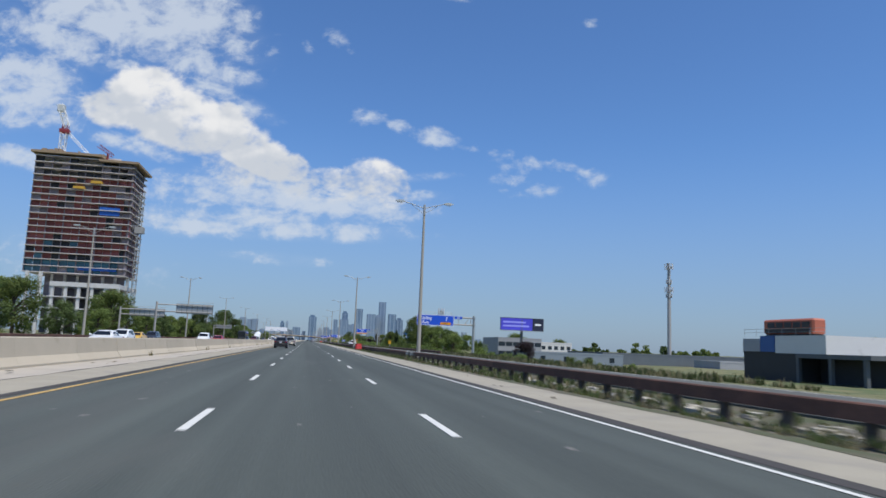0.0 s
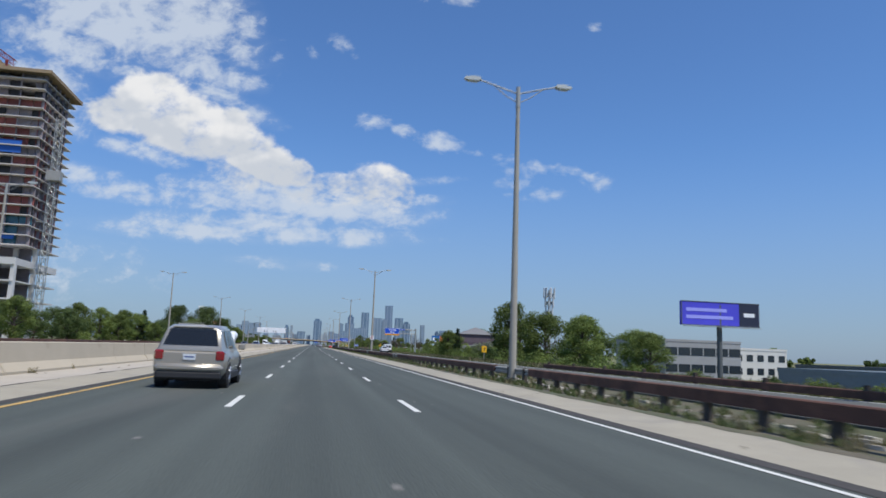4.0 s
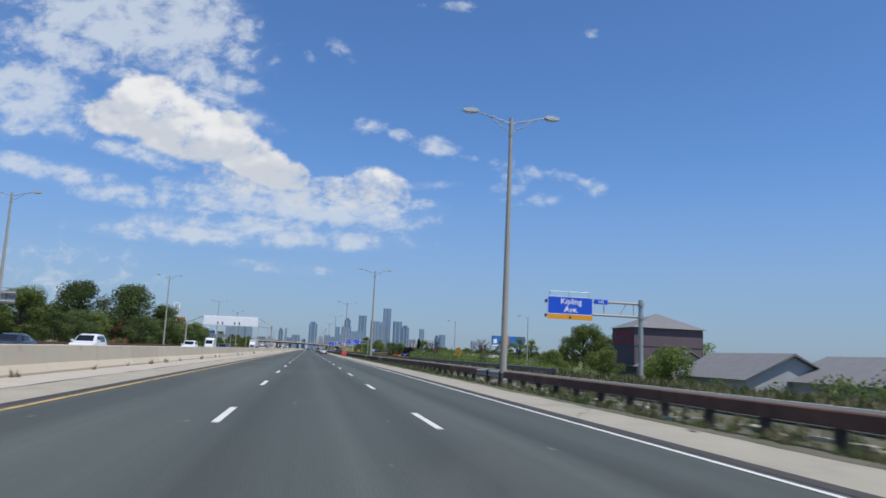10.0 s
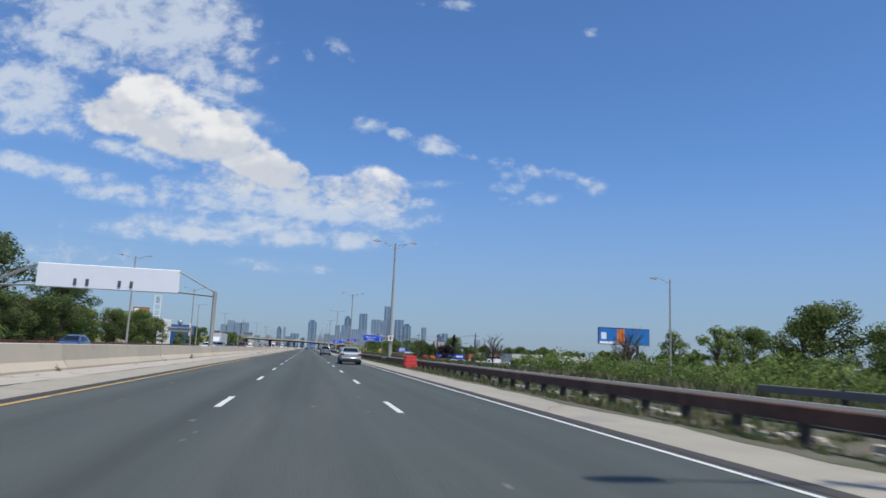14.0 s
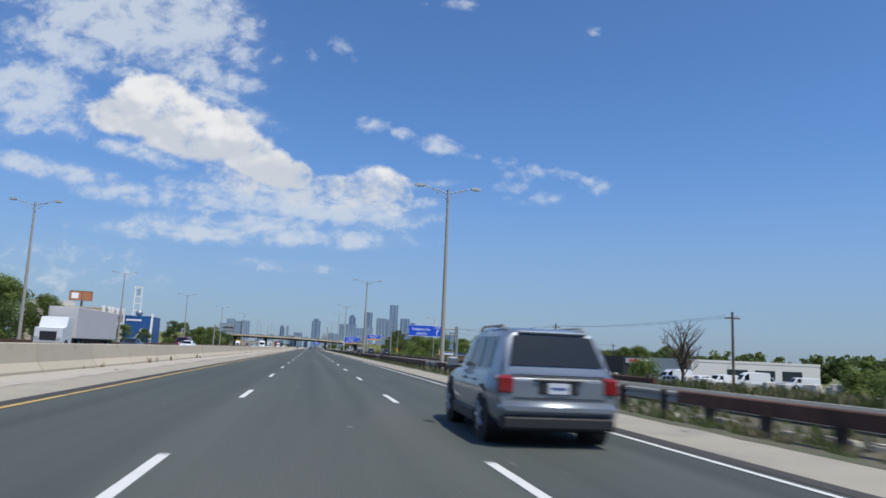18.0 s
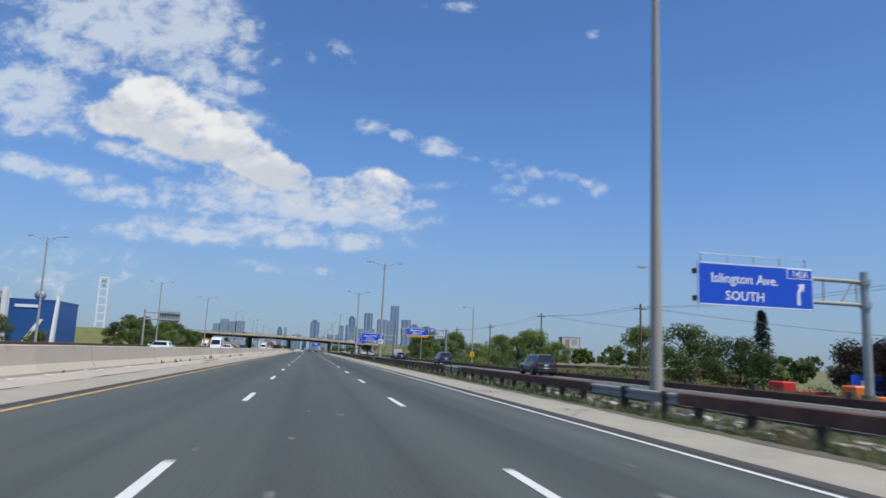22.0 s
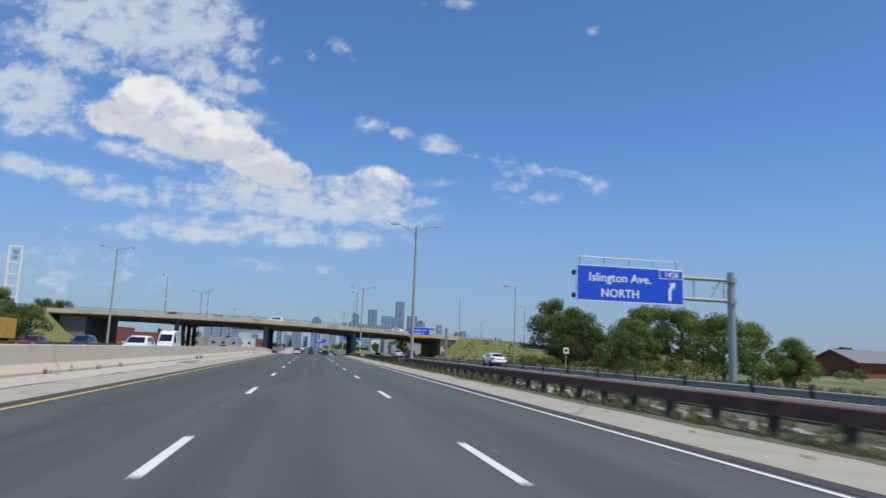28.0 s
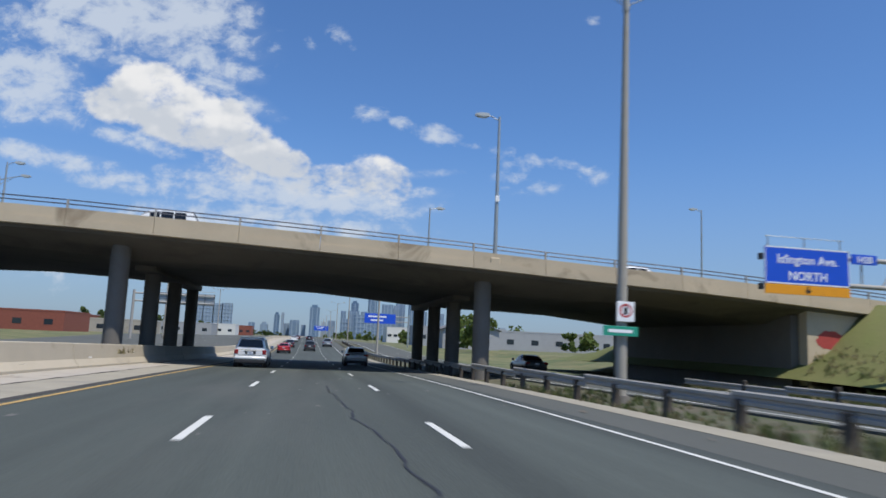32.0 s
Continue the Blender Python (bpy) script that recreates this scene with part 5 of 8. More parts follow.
EAST_D = [("shrub", 60, 588, 1.4), ("dark", 66, 592, 0.5), ("shrub", 52, 577, 1.2), ("loose", 64, 580, 0.55), ("spruce", 86, 668, 0.45), ("dead", 60, 627, 1.12), ("dead", 64, 633, 0.8), ("shrub", 58, 637, 1.5),
          ("dark", 80, 655, 0.55), ("spruce", 71, 742, 1.1), ("dark", 53, 733, 0.98), ("dark", 57, 727, 0.8), ("purple", 60, 706, 0.85), ("dark", 64, 712, 0.7),
          ("broad", 85, 812, 1.25), ("broad", 38, 760, 0.72), ("light", 36, 752, 0.5)]
EAST_E = [("broad", 67, 826, 0.8), ("oval", 56, 842, 0.9), ("broad", 76, 872, 0.95), ("light", 50, 858, 0.9), ("shrub", 44, 838, 1.2), ("silver", 46, 848, 1.4), ("broad", 48, 800, 0.8), ("shrub", 41, 790, 1.3),
          ("light", 43, 818, 1.0), ("broad", 70, 896, 0.9)]
EAST_F = [("broad", 52, 975, 1.0), ("oval", 52, 965, 1.0), ("dark", 60, 955, 0.95), ("broad", 52, 938, 0.74), ("broad", 58, 928, 0.72), ("oval", 54, 910, 0.58), ("dark", 57.5, 993, 1.3),
          ("broad", 43, 899, 0.62), ("oval", 40, 884, 0.36), ("shrub", 41, 886, 1.1), ("dark", 88, 905, 0.6), ("dark", 96, 915, 0.7), ("broad", 64, 945, 1.0), ("dark", 44, 926, 0.6), ("dark", 47, 949, 0.85), ("dark", 56, 970, 1.1), ("broad", 66, 962, 1.15), ("dark", 70, 978, 1.1)]
for row in EAST_A + EAST_B + EAST_C + EAST_D + EAST_E + EAST_F:
    plant(*row)
# the thicket along the eastern side
rnd = random.Random(31)
for i in range(58):
    y = 425 + i * 1.6
    plant(rnd.choice(("shrub", "shrub", "fresh", "fresh", "silver" if i % 5 == 0 else "shrub")), rnd.uniform(38, 60), y, rnd.uniform(0.65, 1.0))
for i in range(8):
    plant(rnd.choice(("shrub", "fresh")), rnd.uniform(46, 60), 545 + i * 4.2 + rnd.uniform(-2, 2), rnd.uniform(0.4, 0.75))
for i in range(16):
    plant("shrub", rnd.uniform(42, 66), 130 + i * 5 + rnd.uniform(-2, 2), rnd.uniform(0.4, 0.8))

WEST_A = [("broad", -57, 150, 1.1), ("oval", -63, 158, 1.05), ("dark", -60, 140, 1.0), ("broad", -56, 214, 1.25), ("dark", -61, 225, 1.25), ("broad", -57, 238, 0.95), ("dark", -64, 246, 1.0), ("oval", -56, 260, 0.75),
          ("dark", -58, 180, 0.9), ("broad", -54, 196, 0.7), ("broad", -50, 420, 0.95), ("dark", -53, 432, 1.0), ("broad", -60, 270, 0.8), ("dark", -56, 290, 0.8)]
WEST_B = [("willow", -63, 555, 1.12), ("willow", -78, 545, 1.1), ("dark", -56, 546, 1.0), ("willow", -60, 588, 0.85), ("dark", -54, 572, 1.1), ("dark", -50, 510, 0.95), ("dark", -56, 562, 0.9), ("broad", -52, 580, 0.8), ("dark", -57, 628, 1.0), ("broad", -60, 640, 1.05), ("dark", -55, 650, 0.9),
          ("broad", -58, 664, 1.15), ("dark", -62, 675, 1.15), ("oval", -56, 682, 0.9), ("dark", -60, 610, 0.85), ("spruce", -58, 372, 0.95), ("oval", -60, 355, 0.9)]
WEST_C = [("broad", -50, 851, 0.75), ("dark", -49, 862, 0.72), ("broad", -51, 905, 0.85), ("dark", -52, 918, 1.05), ("light", -47, 896, 0.9), ("shrub", -46, 880, 1.4), ("shrub", -47, 845, 1.6), ("dark", -60, 790, 0.6),
          ("broad", -62, 770, 0.6), ("silver", -49, 910, 1.6), ("dark", -55, 930, 0.8), ("dark", -52, 955, 0.8), ("broad", -50, 968, 0.7), ("dark", -57, 975, 0.85), ("broad", -64, 965, 0.9), ("dark", -72, 972, 0.95), ("dark", -84, 968, 1.0)]
for i in range(13):
    plant(("dark", "broad", "oval")[i % 3], 74 + i * 3.6, 716 + (i * 37) % 23, 0.62 + 0.05 * (i % 4))
for row in WEST_A + WEST_B + WEST_C:
    plant(*row)
for x, y, k, s in ((-98, 1052, "dark", 1.15), (-92, 1058, "broad", 1.0), (-80, 1060, "dark", 0.85), (-74, 1056, "dark", 0.8)):
    plant(k, x, y, s, 4.6)
for i in range(26):
    plant(rnd.choice(("broad", "dark", "oval", "dark")), rnd.uniform(-66, -53), 296 + i * 7.5 + rnd.uniform(-2, 2), rnd.uniform(0.6, 0.95))
for i in range(16):
    plant("shrub", rnd.uniform(-56, -48), 130 + i * 50 + rnd.uniform(-9, 9), rnd.uniform(0.7, 1.2))


def leaf_cloud(name, label, category, clumps, leaf, seed, size, per):
    """Leaves round many clumps (x, y, z, rx, ry, rz) in one mesh: thickets and far woods that nobody could count."""
    g = np.random.default_rng(seed)
    c = np.repeat(np.array(clumps, dtype=float), per, axis=0)
    n = len(c)
    d = g.normal(size=(n, 3))
    d /= np.linalg.norm(d, axis=1)[:, None]
    p = c[:, :3] + d * c[:, 3:] * g.uniform(0.55, 1.08, (n, 1))
    u = g.normal(size=(n, 3))
    v = np.cross(d + 0.5 * g.normal(size=(n, 3)), u)
    u /= np.linalg.norm(u, axis=1)[:, None]
    v /= np.linalg.norm(v, axis=1)[:, None]
    s = size * g.uniform(0.5, 1.25, (n, 1))
    quad = np.stack([p + u * s, p + v * s * 0.8, p - u * s * 0.9, p - v * s * 0.7], axis=1)
    me = bpy.data.meshes.new(name)
    me.from_pydata(quad.reshape(-1, 3).tolist(), [], np.arange(4 * n).reshape(-1, 4).tolist())
    me.materials.append(leaf)
    return tagged(new(name, me), label, category, kind="stuff")


def tree_clumps(x, y, h, spread, base=None):
    z0 = ground_z(x, y) if base is None else base
    out = []
    for k in range(9):
        a, r = rnd.uniform(0, math.tau), spread * rnd.uniform(0.0, 0.75)
        rx = spread * rnd.uniform(0.25, 0.5)
        out.append((x + r * math.cos(a), y + r * math.sin(a), z0 + h * rnd.uniform(0.15, 0.88), rx, rx, rx * rnd.uniform(0.6, 0.95)))
    return out


# distant woods that close the horizon on both sides
mid_c, dark_c = [], []
for i in range(90):
    y = 60 + i * 27
    for lo, hi, far in ((150, 330, mid_c), (-260, -120, dark_c)):
        h = rnd.uniform(6, 12)
        (far if rnd.random() < 0.6 else (dark_c if far is mid_c else mid_c)).extend(tree_clumps(rnd.uniform(lo, hi), y + rnd.uniform(-14, 14), h, h * rnd.uniform(0.4, 0.65)))
for i in range(70):
    y = 1110 + i * 24
    h = rnd.uniform(4.5, 9.5)
    mid_c.extend(tree_clumps(rnd.uniform(34, 90), y + rnd.uniform(-12, 12), h, h * rnd.uniform(0.4, 0.6)))
    dark_c.extend(tree_clumps(rnd.uniform(-110, -56), y + 120 + rnd.uniform(-12, 12), h, h * rnd.uniform(0.4, 0.6)))
for i in range(75):
    h = rnd.uniform(4.5, 8.5)
    (mid_c if i % 3 else dark_c).extend(tree_clumps(rnd.uniform(112, 150), 520 + i * 8 + rnd.uniform(-4, 4), h, h * rnd.uniform(0.45, 0.7)))
for i in range(40):
    h = rnd.uniform(3.5, 7)
    (mid_c if i % 3 else dark_c).extend(tree_clumps(rnd.uniform(135, 190), 110 + i * 10 + rnd.uniform(-4, 4), h, h * rnd.uniform(0.45, 0.7)))
leaf_cloud("far_woods", "distant green trees along the horizon", "trees", mid_c, L_MID, 1, 0.75, 45)
leaf_cloud("far_woods", "distant dark green trees along the horizon", "trees", dark_c, L_DARK, 2, 0.75, 45)


def thicket(y0, y1, x0, x1, count, h0, h1, seed, per=260):
    """Undergrowth between the trees."""
    r2 = random.Random(seed)
    rows = {"mid": [], "light": [], "dark": []}
    for i in range(count):
        x, y = r2.uniform(x0, x1), r2.uniform(y0, y1)
        h = r2.uniform(h0, h1)
        z = ground_z(x, y)
        w = h * r2.uniform(0.55, 1.0)
        rows[r2.choices(("mid", "light", "dark"), (5, 3, 2))[0]].append((x, y, z + h * 0.45, w, w * 1.1, h * 0.55))
    for key, leaf, word in (("mid", L_MID, "green"), ("light", L_LIGHT, "bright green"), ("dark", L_DARK, "dark green")):
        if rows[key]:
            leaf_cloud("thicket", word + " undergrowth in the thicket beside the collector road", "undergrowth", rows[key], leaf, seed, 0.14, per)


thicket(95, 215, 29, 58, 150, 0.5, 1.15, 33)
thicket(408, 506, 30, 46, 140, 1.6, 3.6, 21)
thicket(506, 548, 30, 46, 40, 0.4, 0.9, 30)
thicket(430, 525, 46, 66, 95, 2.5, 4.6, 22)
thicket(548, 590, 40, 58, 30, 0.6, 1.2, 23)
thicket(190, 262, 30, 46, 80, 0.9, 2.6, 24)
thicket(264, 330, 32, 52, 90, 1.2, 3.2, 25)
thicket(340, 410, 44, 72, 60, 1.0, 2.4, 26)
thicket(700, 790, 30, 60, 90, 0.8, 2.4, 27)
thicket(790, 858, 36, 70, 95, 1.2, 3.2, 28)
thicket(910, 985, 42, 72, 90, 0.8, 2.2, 29)

# weeds in the median and along the rails
def weeds(name, label, spots, leaf, seed, tall=0.45):
    rnd2 = random.Random(seed)
    verts, faces = [], []
    for x, y, z, s in spots:
        for b in range(rnd2.randint(8, 14)):
            a = rnd2.uniform(0, math.tau)
            l = tall * s * rnd2.uniform(0.5, 1.3)
            w = 0.020 * s + 0.008
            c, d = math.cos(a), math.sin(a)
            ox, oy = rnd2.uniform(-0.16, 0.16) * s, rnd2.uniform(-0.2, 0.2) * s
            k = len(verts)
            lean = rnd2.uniform(0.1, 0.55) * l
            verts += [(x + ox - d * w, y + oy + c * w, z), (x + ox + d * w, y + oy - c * w, z), (x + ox + c * lean * 0.5 + d * w, y + oy + d * lean * 0.5 - c * w, z + l * 0.6), (x + ox + c * lean, y + oy + d * lean, z + l)]
            faces.append((k, k + 1, k + 2, k + 3))
    me = bpy.data.meshes.new(name)
    me.from_pydata(verts, [], faces)
    me.materials.append(leaf)
    return tagged(new(name, me), label, "weeds", kind="stuff")


rnd = random.Random(77)
spots, straw = [], []
for i in range(12500):
    y = rnd.uniform(-10, 990)
    clump = 0.5 + 0.5 * noise.noise(Vector((y * 0.11, 3.0, 0)))
    x = rnd.choice((rnd.gauss(8.0, 0.3), rnd.gauss(8.7, 0.45), rnd.gauss(9.6, 0.5), rnd.gauss(10.9, 0.35)))
    if x < 7.46:
        continue
    z = -0.05 - 0.12 * min(1, (x - 7.5) / 1.5)
    (spots if rnd.random() < 0.62 else straw).append((x, y, z + dip(y), (0.35 + 1.1 * clump * clump) * rnd.uniform(0.6, 1.2)))
weeds("median_weeds", "green weeds growing in the median under the guard rail", spots, L_WEED, 1, 0.32)
weeds("dry_weeds", "dry straw-coloured grass in the median under the guard rail", straw, L_STRAW, 2, 0.30)
spots, straw = [], []
for i in range(16000):
    y = rnd.uniform(40, 1000)
    x = 20.6 + abs(rnd.gauss(0, 8))
    s = rnd.uniform(1.0, 2.3)
    (spots if rnd.random() < 0.6 else straw).append((x, y, ground_z(x, y), s))
weeds("verge_weeds", "tall green grass on the verge of the collector road", spots, L_WEED, 3, 0.26)
weeds("verge_weeds", "tall dry grass on the verge of the collector road", straw, L_STRAW, 4, 0.26)
spots = [(rnd.uniform(-9.0, -8.85), rnd.uniform(0, 1000), 0.05, rnd.uniform(0.3, 0.9)) for i in range(260) if rnd.random() < 0.35]
weeds("barrier_weeds", "small weeds growing at the foot of the concrete barrier", spots, L_STRAW, 5, 0.35)
spots = [(42 + rnd.uniform(0, 22), 540 + rnd.uniform(0, 45), -2.4, rnd.uniform(1.0, 1.8)) for i in range(1500)]
weeds("field_grass", "tall green grass in the field below the billboard", spots, L_WEED, 6, 0.55)


def bank_z(x, y):
    """The face of the eastern embankment."""
    u = (x - 29.5) / 85.5
    d = slope_top(x) + 0.45
    k = 0.08 + 0.92 * min(1.0, u / 0.10)
    return -0.45 + k * d * float(np.interp(y, (979.5 - 5 * u, 986.5, 993.5, 999.7), (0.0, 0.28, 0.72, 1.0)))


spots = [(30 + rnd.uniform(0, 55), 1000 - rnd.uniform(0, 22), 0, rnd.uniform(0.4, 1.3)) for i in range(5200)]
spots = [(x, y, bank_z(x, y) - 0.04, s) for x, y, z, s in spots]
weeds("embankment_grass", "dry tufts of grass on the embankment", spots[::2], L_STRAW, 7, 0.26)
weeds("embankment_grass", "green tufts of grass on the embankment", spots[1::2], L_WEED, 8, 0.26)

# ---------------------------------------------------------------- tower under construction
M_SLAB = mat("raw_concrete", (0.56, 0.52, 0.49), 0.9, vary=0.12, scale=0.3, grain=8, random_tone=0.06)
M_MEMBRANE = mat("red_brown_membrane", (0.26, 0.085, 0.08), 0.8, vary=0.2, scale=0.6, random_tone=0.25)
M_MEMBRANE2 = mat("grey_sheathing", (0.26, 0.23, 0.25), 0.8, vary=0.2, scale=0.6, random_tone=0.3)
# Near-black sheet colour that stands in for the shade inside open bays.
M_OPENING_SHADE = mat("opening_shade", (0.025, 0.025, 0.03), 0.6, vary=0.3, scale=1)
M_TEALGLASS = mat("teal_glazing", (0.05, 0.13, 0.17), 0.15, 0.1, vary=0.2, scale=0.5, random_tone=0.3)
M_BLUESHEET = mat("blue_tarpaulin", (0.02, 0.11, 0.42), 0.6, vary=0.2, scale=1)
M_AMBERFORM = mat("yellow_formwork", (0.55, 0.32, 0.04), 0.7, vary=0.2, scale=1)
M_PLYWOOD = mat("plywood", (0.30, 0.22, 0.14), 0.85, vary=0.25, scale=0.6)
M_CRANEWHITE = mat("white_crane_paint", (0.72, 0.73, 0.72), 0.5, vary=0.08, scale=1)
M_CRANERED = mat("maroon_crane_paint", (0.22, 0.03, 0.035), 0.5, vary=0.15, scale=1)

TX0, TX1, TY0, TY1 = -124.4, -82.4, 331.0, 357.0
tower = thing("tower_under_construction", "unfinished concrete high-rise with open floors and red-brown walls", "building", pose(0, 0, 0))
FLOORS, F0, FH = 18, 26.2, 2.9
bm = B()
box(bm, TX0, TX1, TY0 - 0.7, TY1, 0, 0.28)
slab_mesh = finish(bm, "floor_slab", M_SLAB)
for i in range(FLOORS + 1):
    piece("floor_slab", slab_mesh, tower, pose(0, 0, F0 + i * FH))
BAY = 3.5
bm = B()
box(bm, 0.06, BAY - 0.06, 0, 0.18, 0, FH - 0.3)
panel_meshes = {}
# an open bay is closed by a shade-coloured panel, not left empty
for key, m in (("red", M_MEMBRANE), ("grey", M_MEMBRANE2), ("glass", M_TEALGLASS), ("open", M_OPENING_SHADE)):
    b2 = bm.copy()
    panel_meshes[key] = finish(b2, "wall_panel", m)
bm.free()
bm = B()
box(bm, -0.13, 0.13, 0, 0.7, 0, FH - 0.28)
fin_mesh = finish(bm, "column", M_MEMBRANE2)
rnd = random.Random(41)
nx, ny = 12, 6
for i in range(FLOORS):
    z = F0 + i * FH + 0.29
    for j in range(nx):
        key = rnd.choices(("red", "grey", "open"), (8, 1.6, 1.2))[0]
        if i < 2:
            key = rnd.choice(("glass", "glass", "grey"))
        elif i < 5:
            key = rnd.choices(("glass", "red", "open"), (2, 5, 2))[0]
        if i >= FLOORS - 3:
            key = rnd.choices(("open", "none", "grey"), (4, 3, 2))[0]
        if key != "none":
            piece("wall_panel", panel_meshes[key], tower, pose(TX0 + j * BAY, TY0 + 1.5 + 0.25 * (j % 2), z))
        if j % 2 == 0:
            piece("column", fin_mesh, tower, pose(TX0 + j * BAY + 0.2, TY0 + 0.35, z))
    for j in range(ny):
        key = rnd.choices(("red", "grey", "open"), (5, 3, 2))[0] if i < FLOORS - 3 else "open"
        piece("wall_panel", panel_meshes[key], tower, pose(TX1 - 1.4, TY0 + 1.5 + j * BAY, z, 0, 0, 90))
        piece("column", fin_mesh, tower, pose(TX1 - 0.35, TY0 + 1.2 + j * BAY * 1.1, z, 0, 0, 90))
bm = B()
box(bm, TX0 + 8, TX1 - 8, TY0 + 6, TY1 - 4, F0, F0 + FLOORS * FH + 2.5)
part("core", bm, M_SLAB, tower)
zt = F0 + FLOORS * FH
bm = B()
box(bm, TX0 - 1.6, TX1 - 14, TY0 - 1.5, TY1 + 1, zt + 1.2, zt + 2.2)
box(bm, TX1 - 15, TX1 + 1.6, TY0 - 1.5, TY1 + 1, zt - 0.9, zt + 0.1)
part("formwork_deck", bm, M_PLYWOOD, tower, "weathered plywood formwork around the top")
bm = B()
for k in range(40):
    x = rnd.uniform(TX0, TX1 - 15)
    box(bm, x, x + rnd.uniform(0.3, 2.0), TY0 + rnd.uniform(-1, 8), TY0 + 9, zt + 2.2, zt + 2.2 + rnd.uniform(0.4, 1.9))
part("stacked_props", bm, M_PLYWOOD, tower)
for x, i in ((-107, 13), (-100, 14)):
    bm = B()
    box(bm, x, x + 4.5, TY0 - 1.8, TY0 + 1.2, F0 + i * FH + 0.4, F0 + i * FH + 1.5)
    part("loading_platform", bm, M_AMBERFORM, tower, "yellow loading platform")
bm = B()
box(bm, -95.5, -87, TY0 - 0.12, TY0 + 0.1, F0 + 9.3 * FH, F0 + 10.6 * FH)
part("tarpaulin", bm, M_BLUESHEET, tower, "blue tarpaulin hung over a floor edge")
bm = B()
box(bm, -102, -86, TY0 - 0.1, TY0 + 0.1, F0 + 0.6 * FH, F0 + 1.05 * FH)
part("tarpaulin", bm, M_BLUESHEET, tower, "blue tarpaulin hung over a floor edge")
# podium frame
for x in [-120 + 5.3 * k for k in range(8)]:
    for y in (TY0 - 6, TY0 + 8):
        bm = B()
        box(bm, x - 0.6, x + 0.6, y, y + 1.2, -0.5, F0 if x < -110 or y > TY0 else 21.5)
        part("podium_column", bm, mat("pale_new_concrete", (0.58, 0.57, 0.55), 0.85, vary=0.1, scale=0.4), tower)
for z in (5.5, 10.5, 15.5, 20.2):
    bm = B()
    box(bm, -110.5 if z > 16 else -120.5, TX1 - 0.2, TY0 - 6.4, TY1, z, z + (1.9 if z > 16 else 0.4))
    part("podium_slab", bm, MATS["pale_new_concrete"], tower)
bm = B()
box(bm, -118, TX1 - 2, TY0 + 9, TY0 + 10, 0, F0)
part("podium_wall", bm, M_MEMBRANE2, tower)


def lattice(bm, a, b, w, bays):
    """A square lattice mast or boom from a to b."""
    a, b = Vector(a), Vector(b)
    q = (b - a).to_track_quat("Z", "Y")
    cs = [q @ Vector((sx * w / 2, sy * w / 2, 0)) for sx, sy in ((-1, -1), (1, -1), (1, 1), (-1, 1))]
    for c in cs:
        rod(bm, a + c, b + c, w * 0.07, None, 4)
    for i in range(bays):
        p0, p1 = a.lerp(b, i / bays), a.lerp(b, (i + 1) / bays)
        for k in range(4):
            c0, c1 = cs[k], cs[(k + 1) % 4]
            rod(bm, p0 + (c0 if i % 2 else c1), p1 + (c1 if i % 2 else c0), w * 0.045, None, 4)
            rod(bm, p0 + c0, p0 + c1, w * 0.045, None, 4)
    return bm


crane = thing("tower_crane", "white and maroon tower crane on the roof of the high-rise", "crane", pose(-116.5, 338, zt + 2.2))
bm = B()
lattice(bm, (0, 0, -6), (0.3, 0, 11), 2.4, 7)
part("mast", bm, M_CRANEWHITE, crane)
bm = B()
lattice(bm, (0.3, 0, 11), (0.8, 0, 14.5), 2.2, 2)
soft_box(bm, -1.6, 2.6, -1.4, 1.4, 10.6, 12.4, 0.2)
part("slewing_unit", bm, M_CRANERED, crane, "maroon slewing unit")
bm = B()
lattice(bm, (1.0, 0, 14), (-2.6, 0, 24), 2.2, 5)
part("jib", bm, M_CRANEWHITE, crane)
bm = B()
soft_box(bm, -3.4, -0.4, -1.2, 1.2, 20.5, 24.0, 0.3)
part("counterweight", bm, mat("pale_steel", (0.5, 0.52, 0.5), 0.6), crane)
bm = B()
lattice(bm, (1.5, 0, 11.5), (14.5, -1, -1), 1.0, 9)
part("stay", bm, M_CRANEWHITE, crane)
boom = thing("concrete_boom", "maroon concrete-placing boom on the roof of the high-rise", "boom", pose(-96, 336, zt + 1))
bm = B()
rod(bm, (0, 0, 0), (0, 0, 3.4), 0.5, 0.4, 8)
part("pedestal", bm, M_CRANERED, boom)
bm = B()
lattice(bm, (2.2, 0, 2.6), (-4.2, 0, 6.8), 1.5, 5)
part("boom_arm", bm, M_CRANERED, boom)
hoist = thing("builders_hoist", "grey lattice hoist standing against the side of the high-rise", "hoist", pose(-79.2, 336, 0))
bm = B()
lattice(bm, (0, 0, -0.5), (0, 0, 66), 1.7, 28)
part("mast", bm, M_STEEL, hoist)
bm = B()
soft_box(bm, -1.8, 2.2, -1.5, 1.2, 46.5, 49.5, 0.1)
part("cabin", bm, mat("hoist_cabin", (0.3, 0.3, 0.29), 0.6, vary=0.2), hoist)
for z in (20, 34, 50, 64):
    bm = B()
    box(bm, -3.4, -0.6, -0.15, 0.15, z, z + 0.25)
    part("wall_tie", bm, M_STEEL, hoist)

# ---------------------------------------------------------------- buildings


def windows_on(parent, x0, x1, z0, z1, y, cols, rows_n, w, h, glass, label=""):
    for i in range(cols):
        for j in range(rows_n):
            cx = x0 + (i + 0.5) * (x1 - x0) / cols
            cz = z0 + (j + 0.5) * (z1 - z0) / rows_n
            bm = B()
            box(bm, cx - w / 2, cx + w / 2, y - 0.05, y + 0.02, cz - h / 2, cz + h / 2)
            part("window", bm, glass, parent, label)


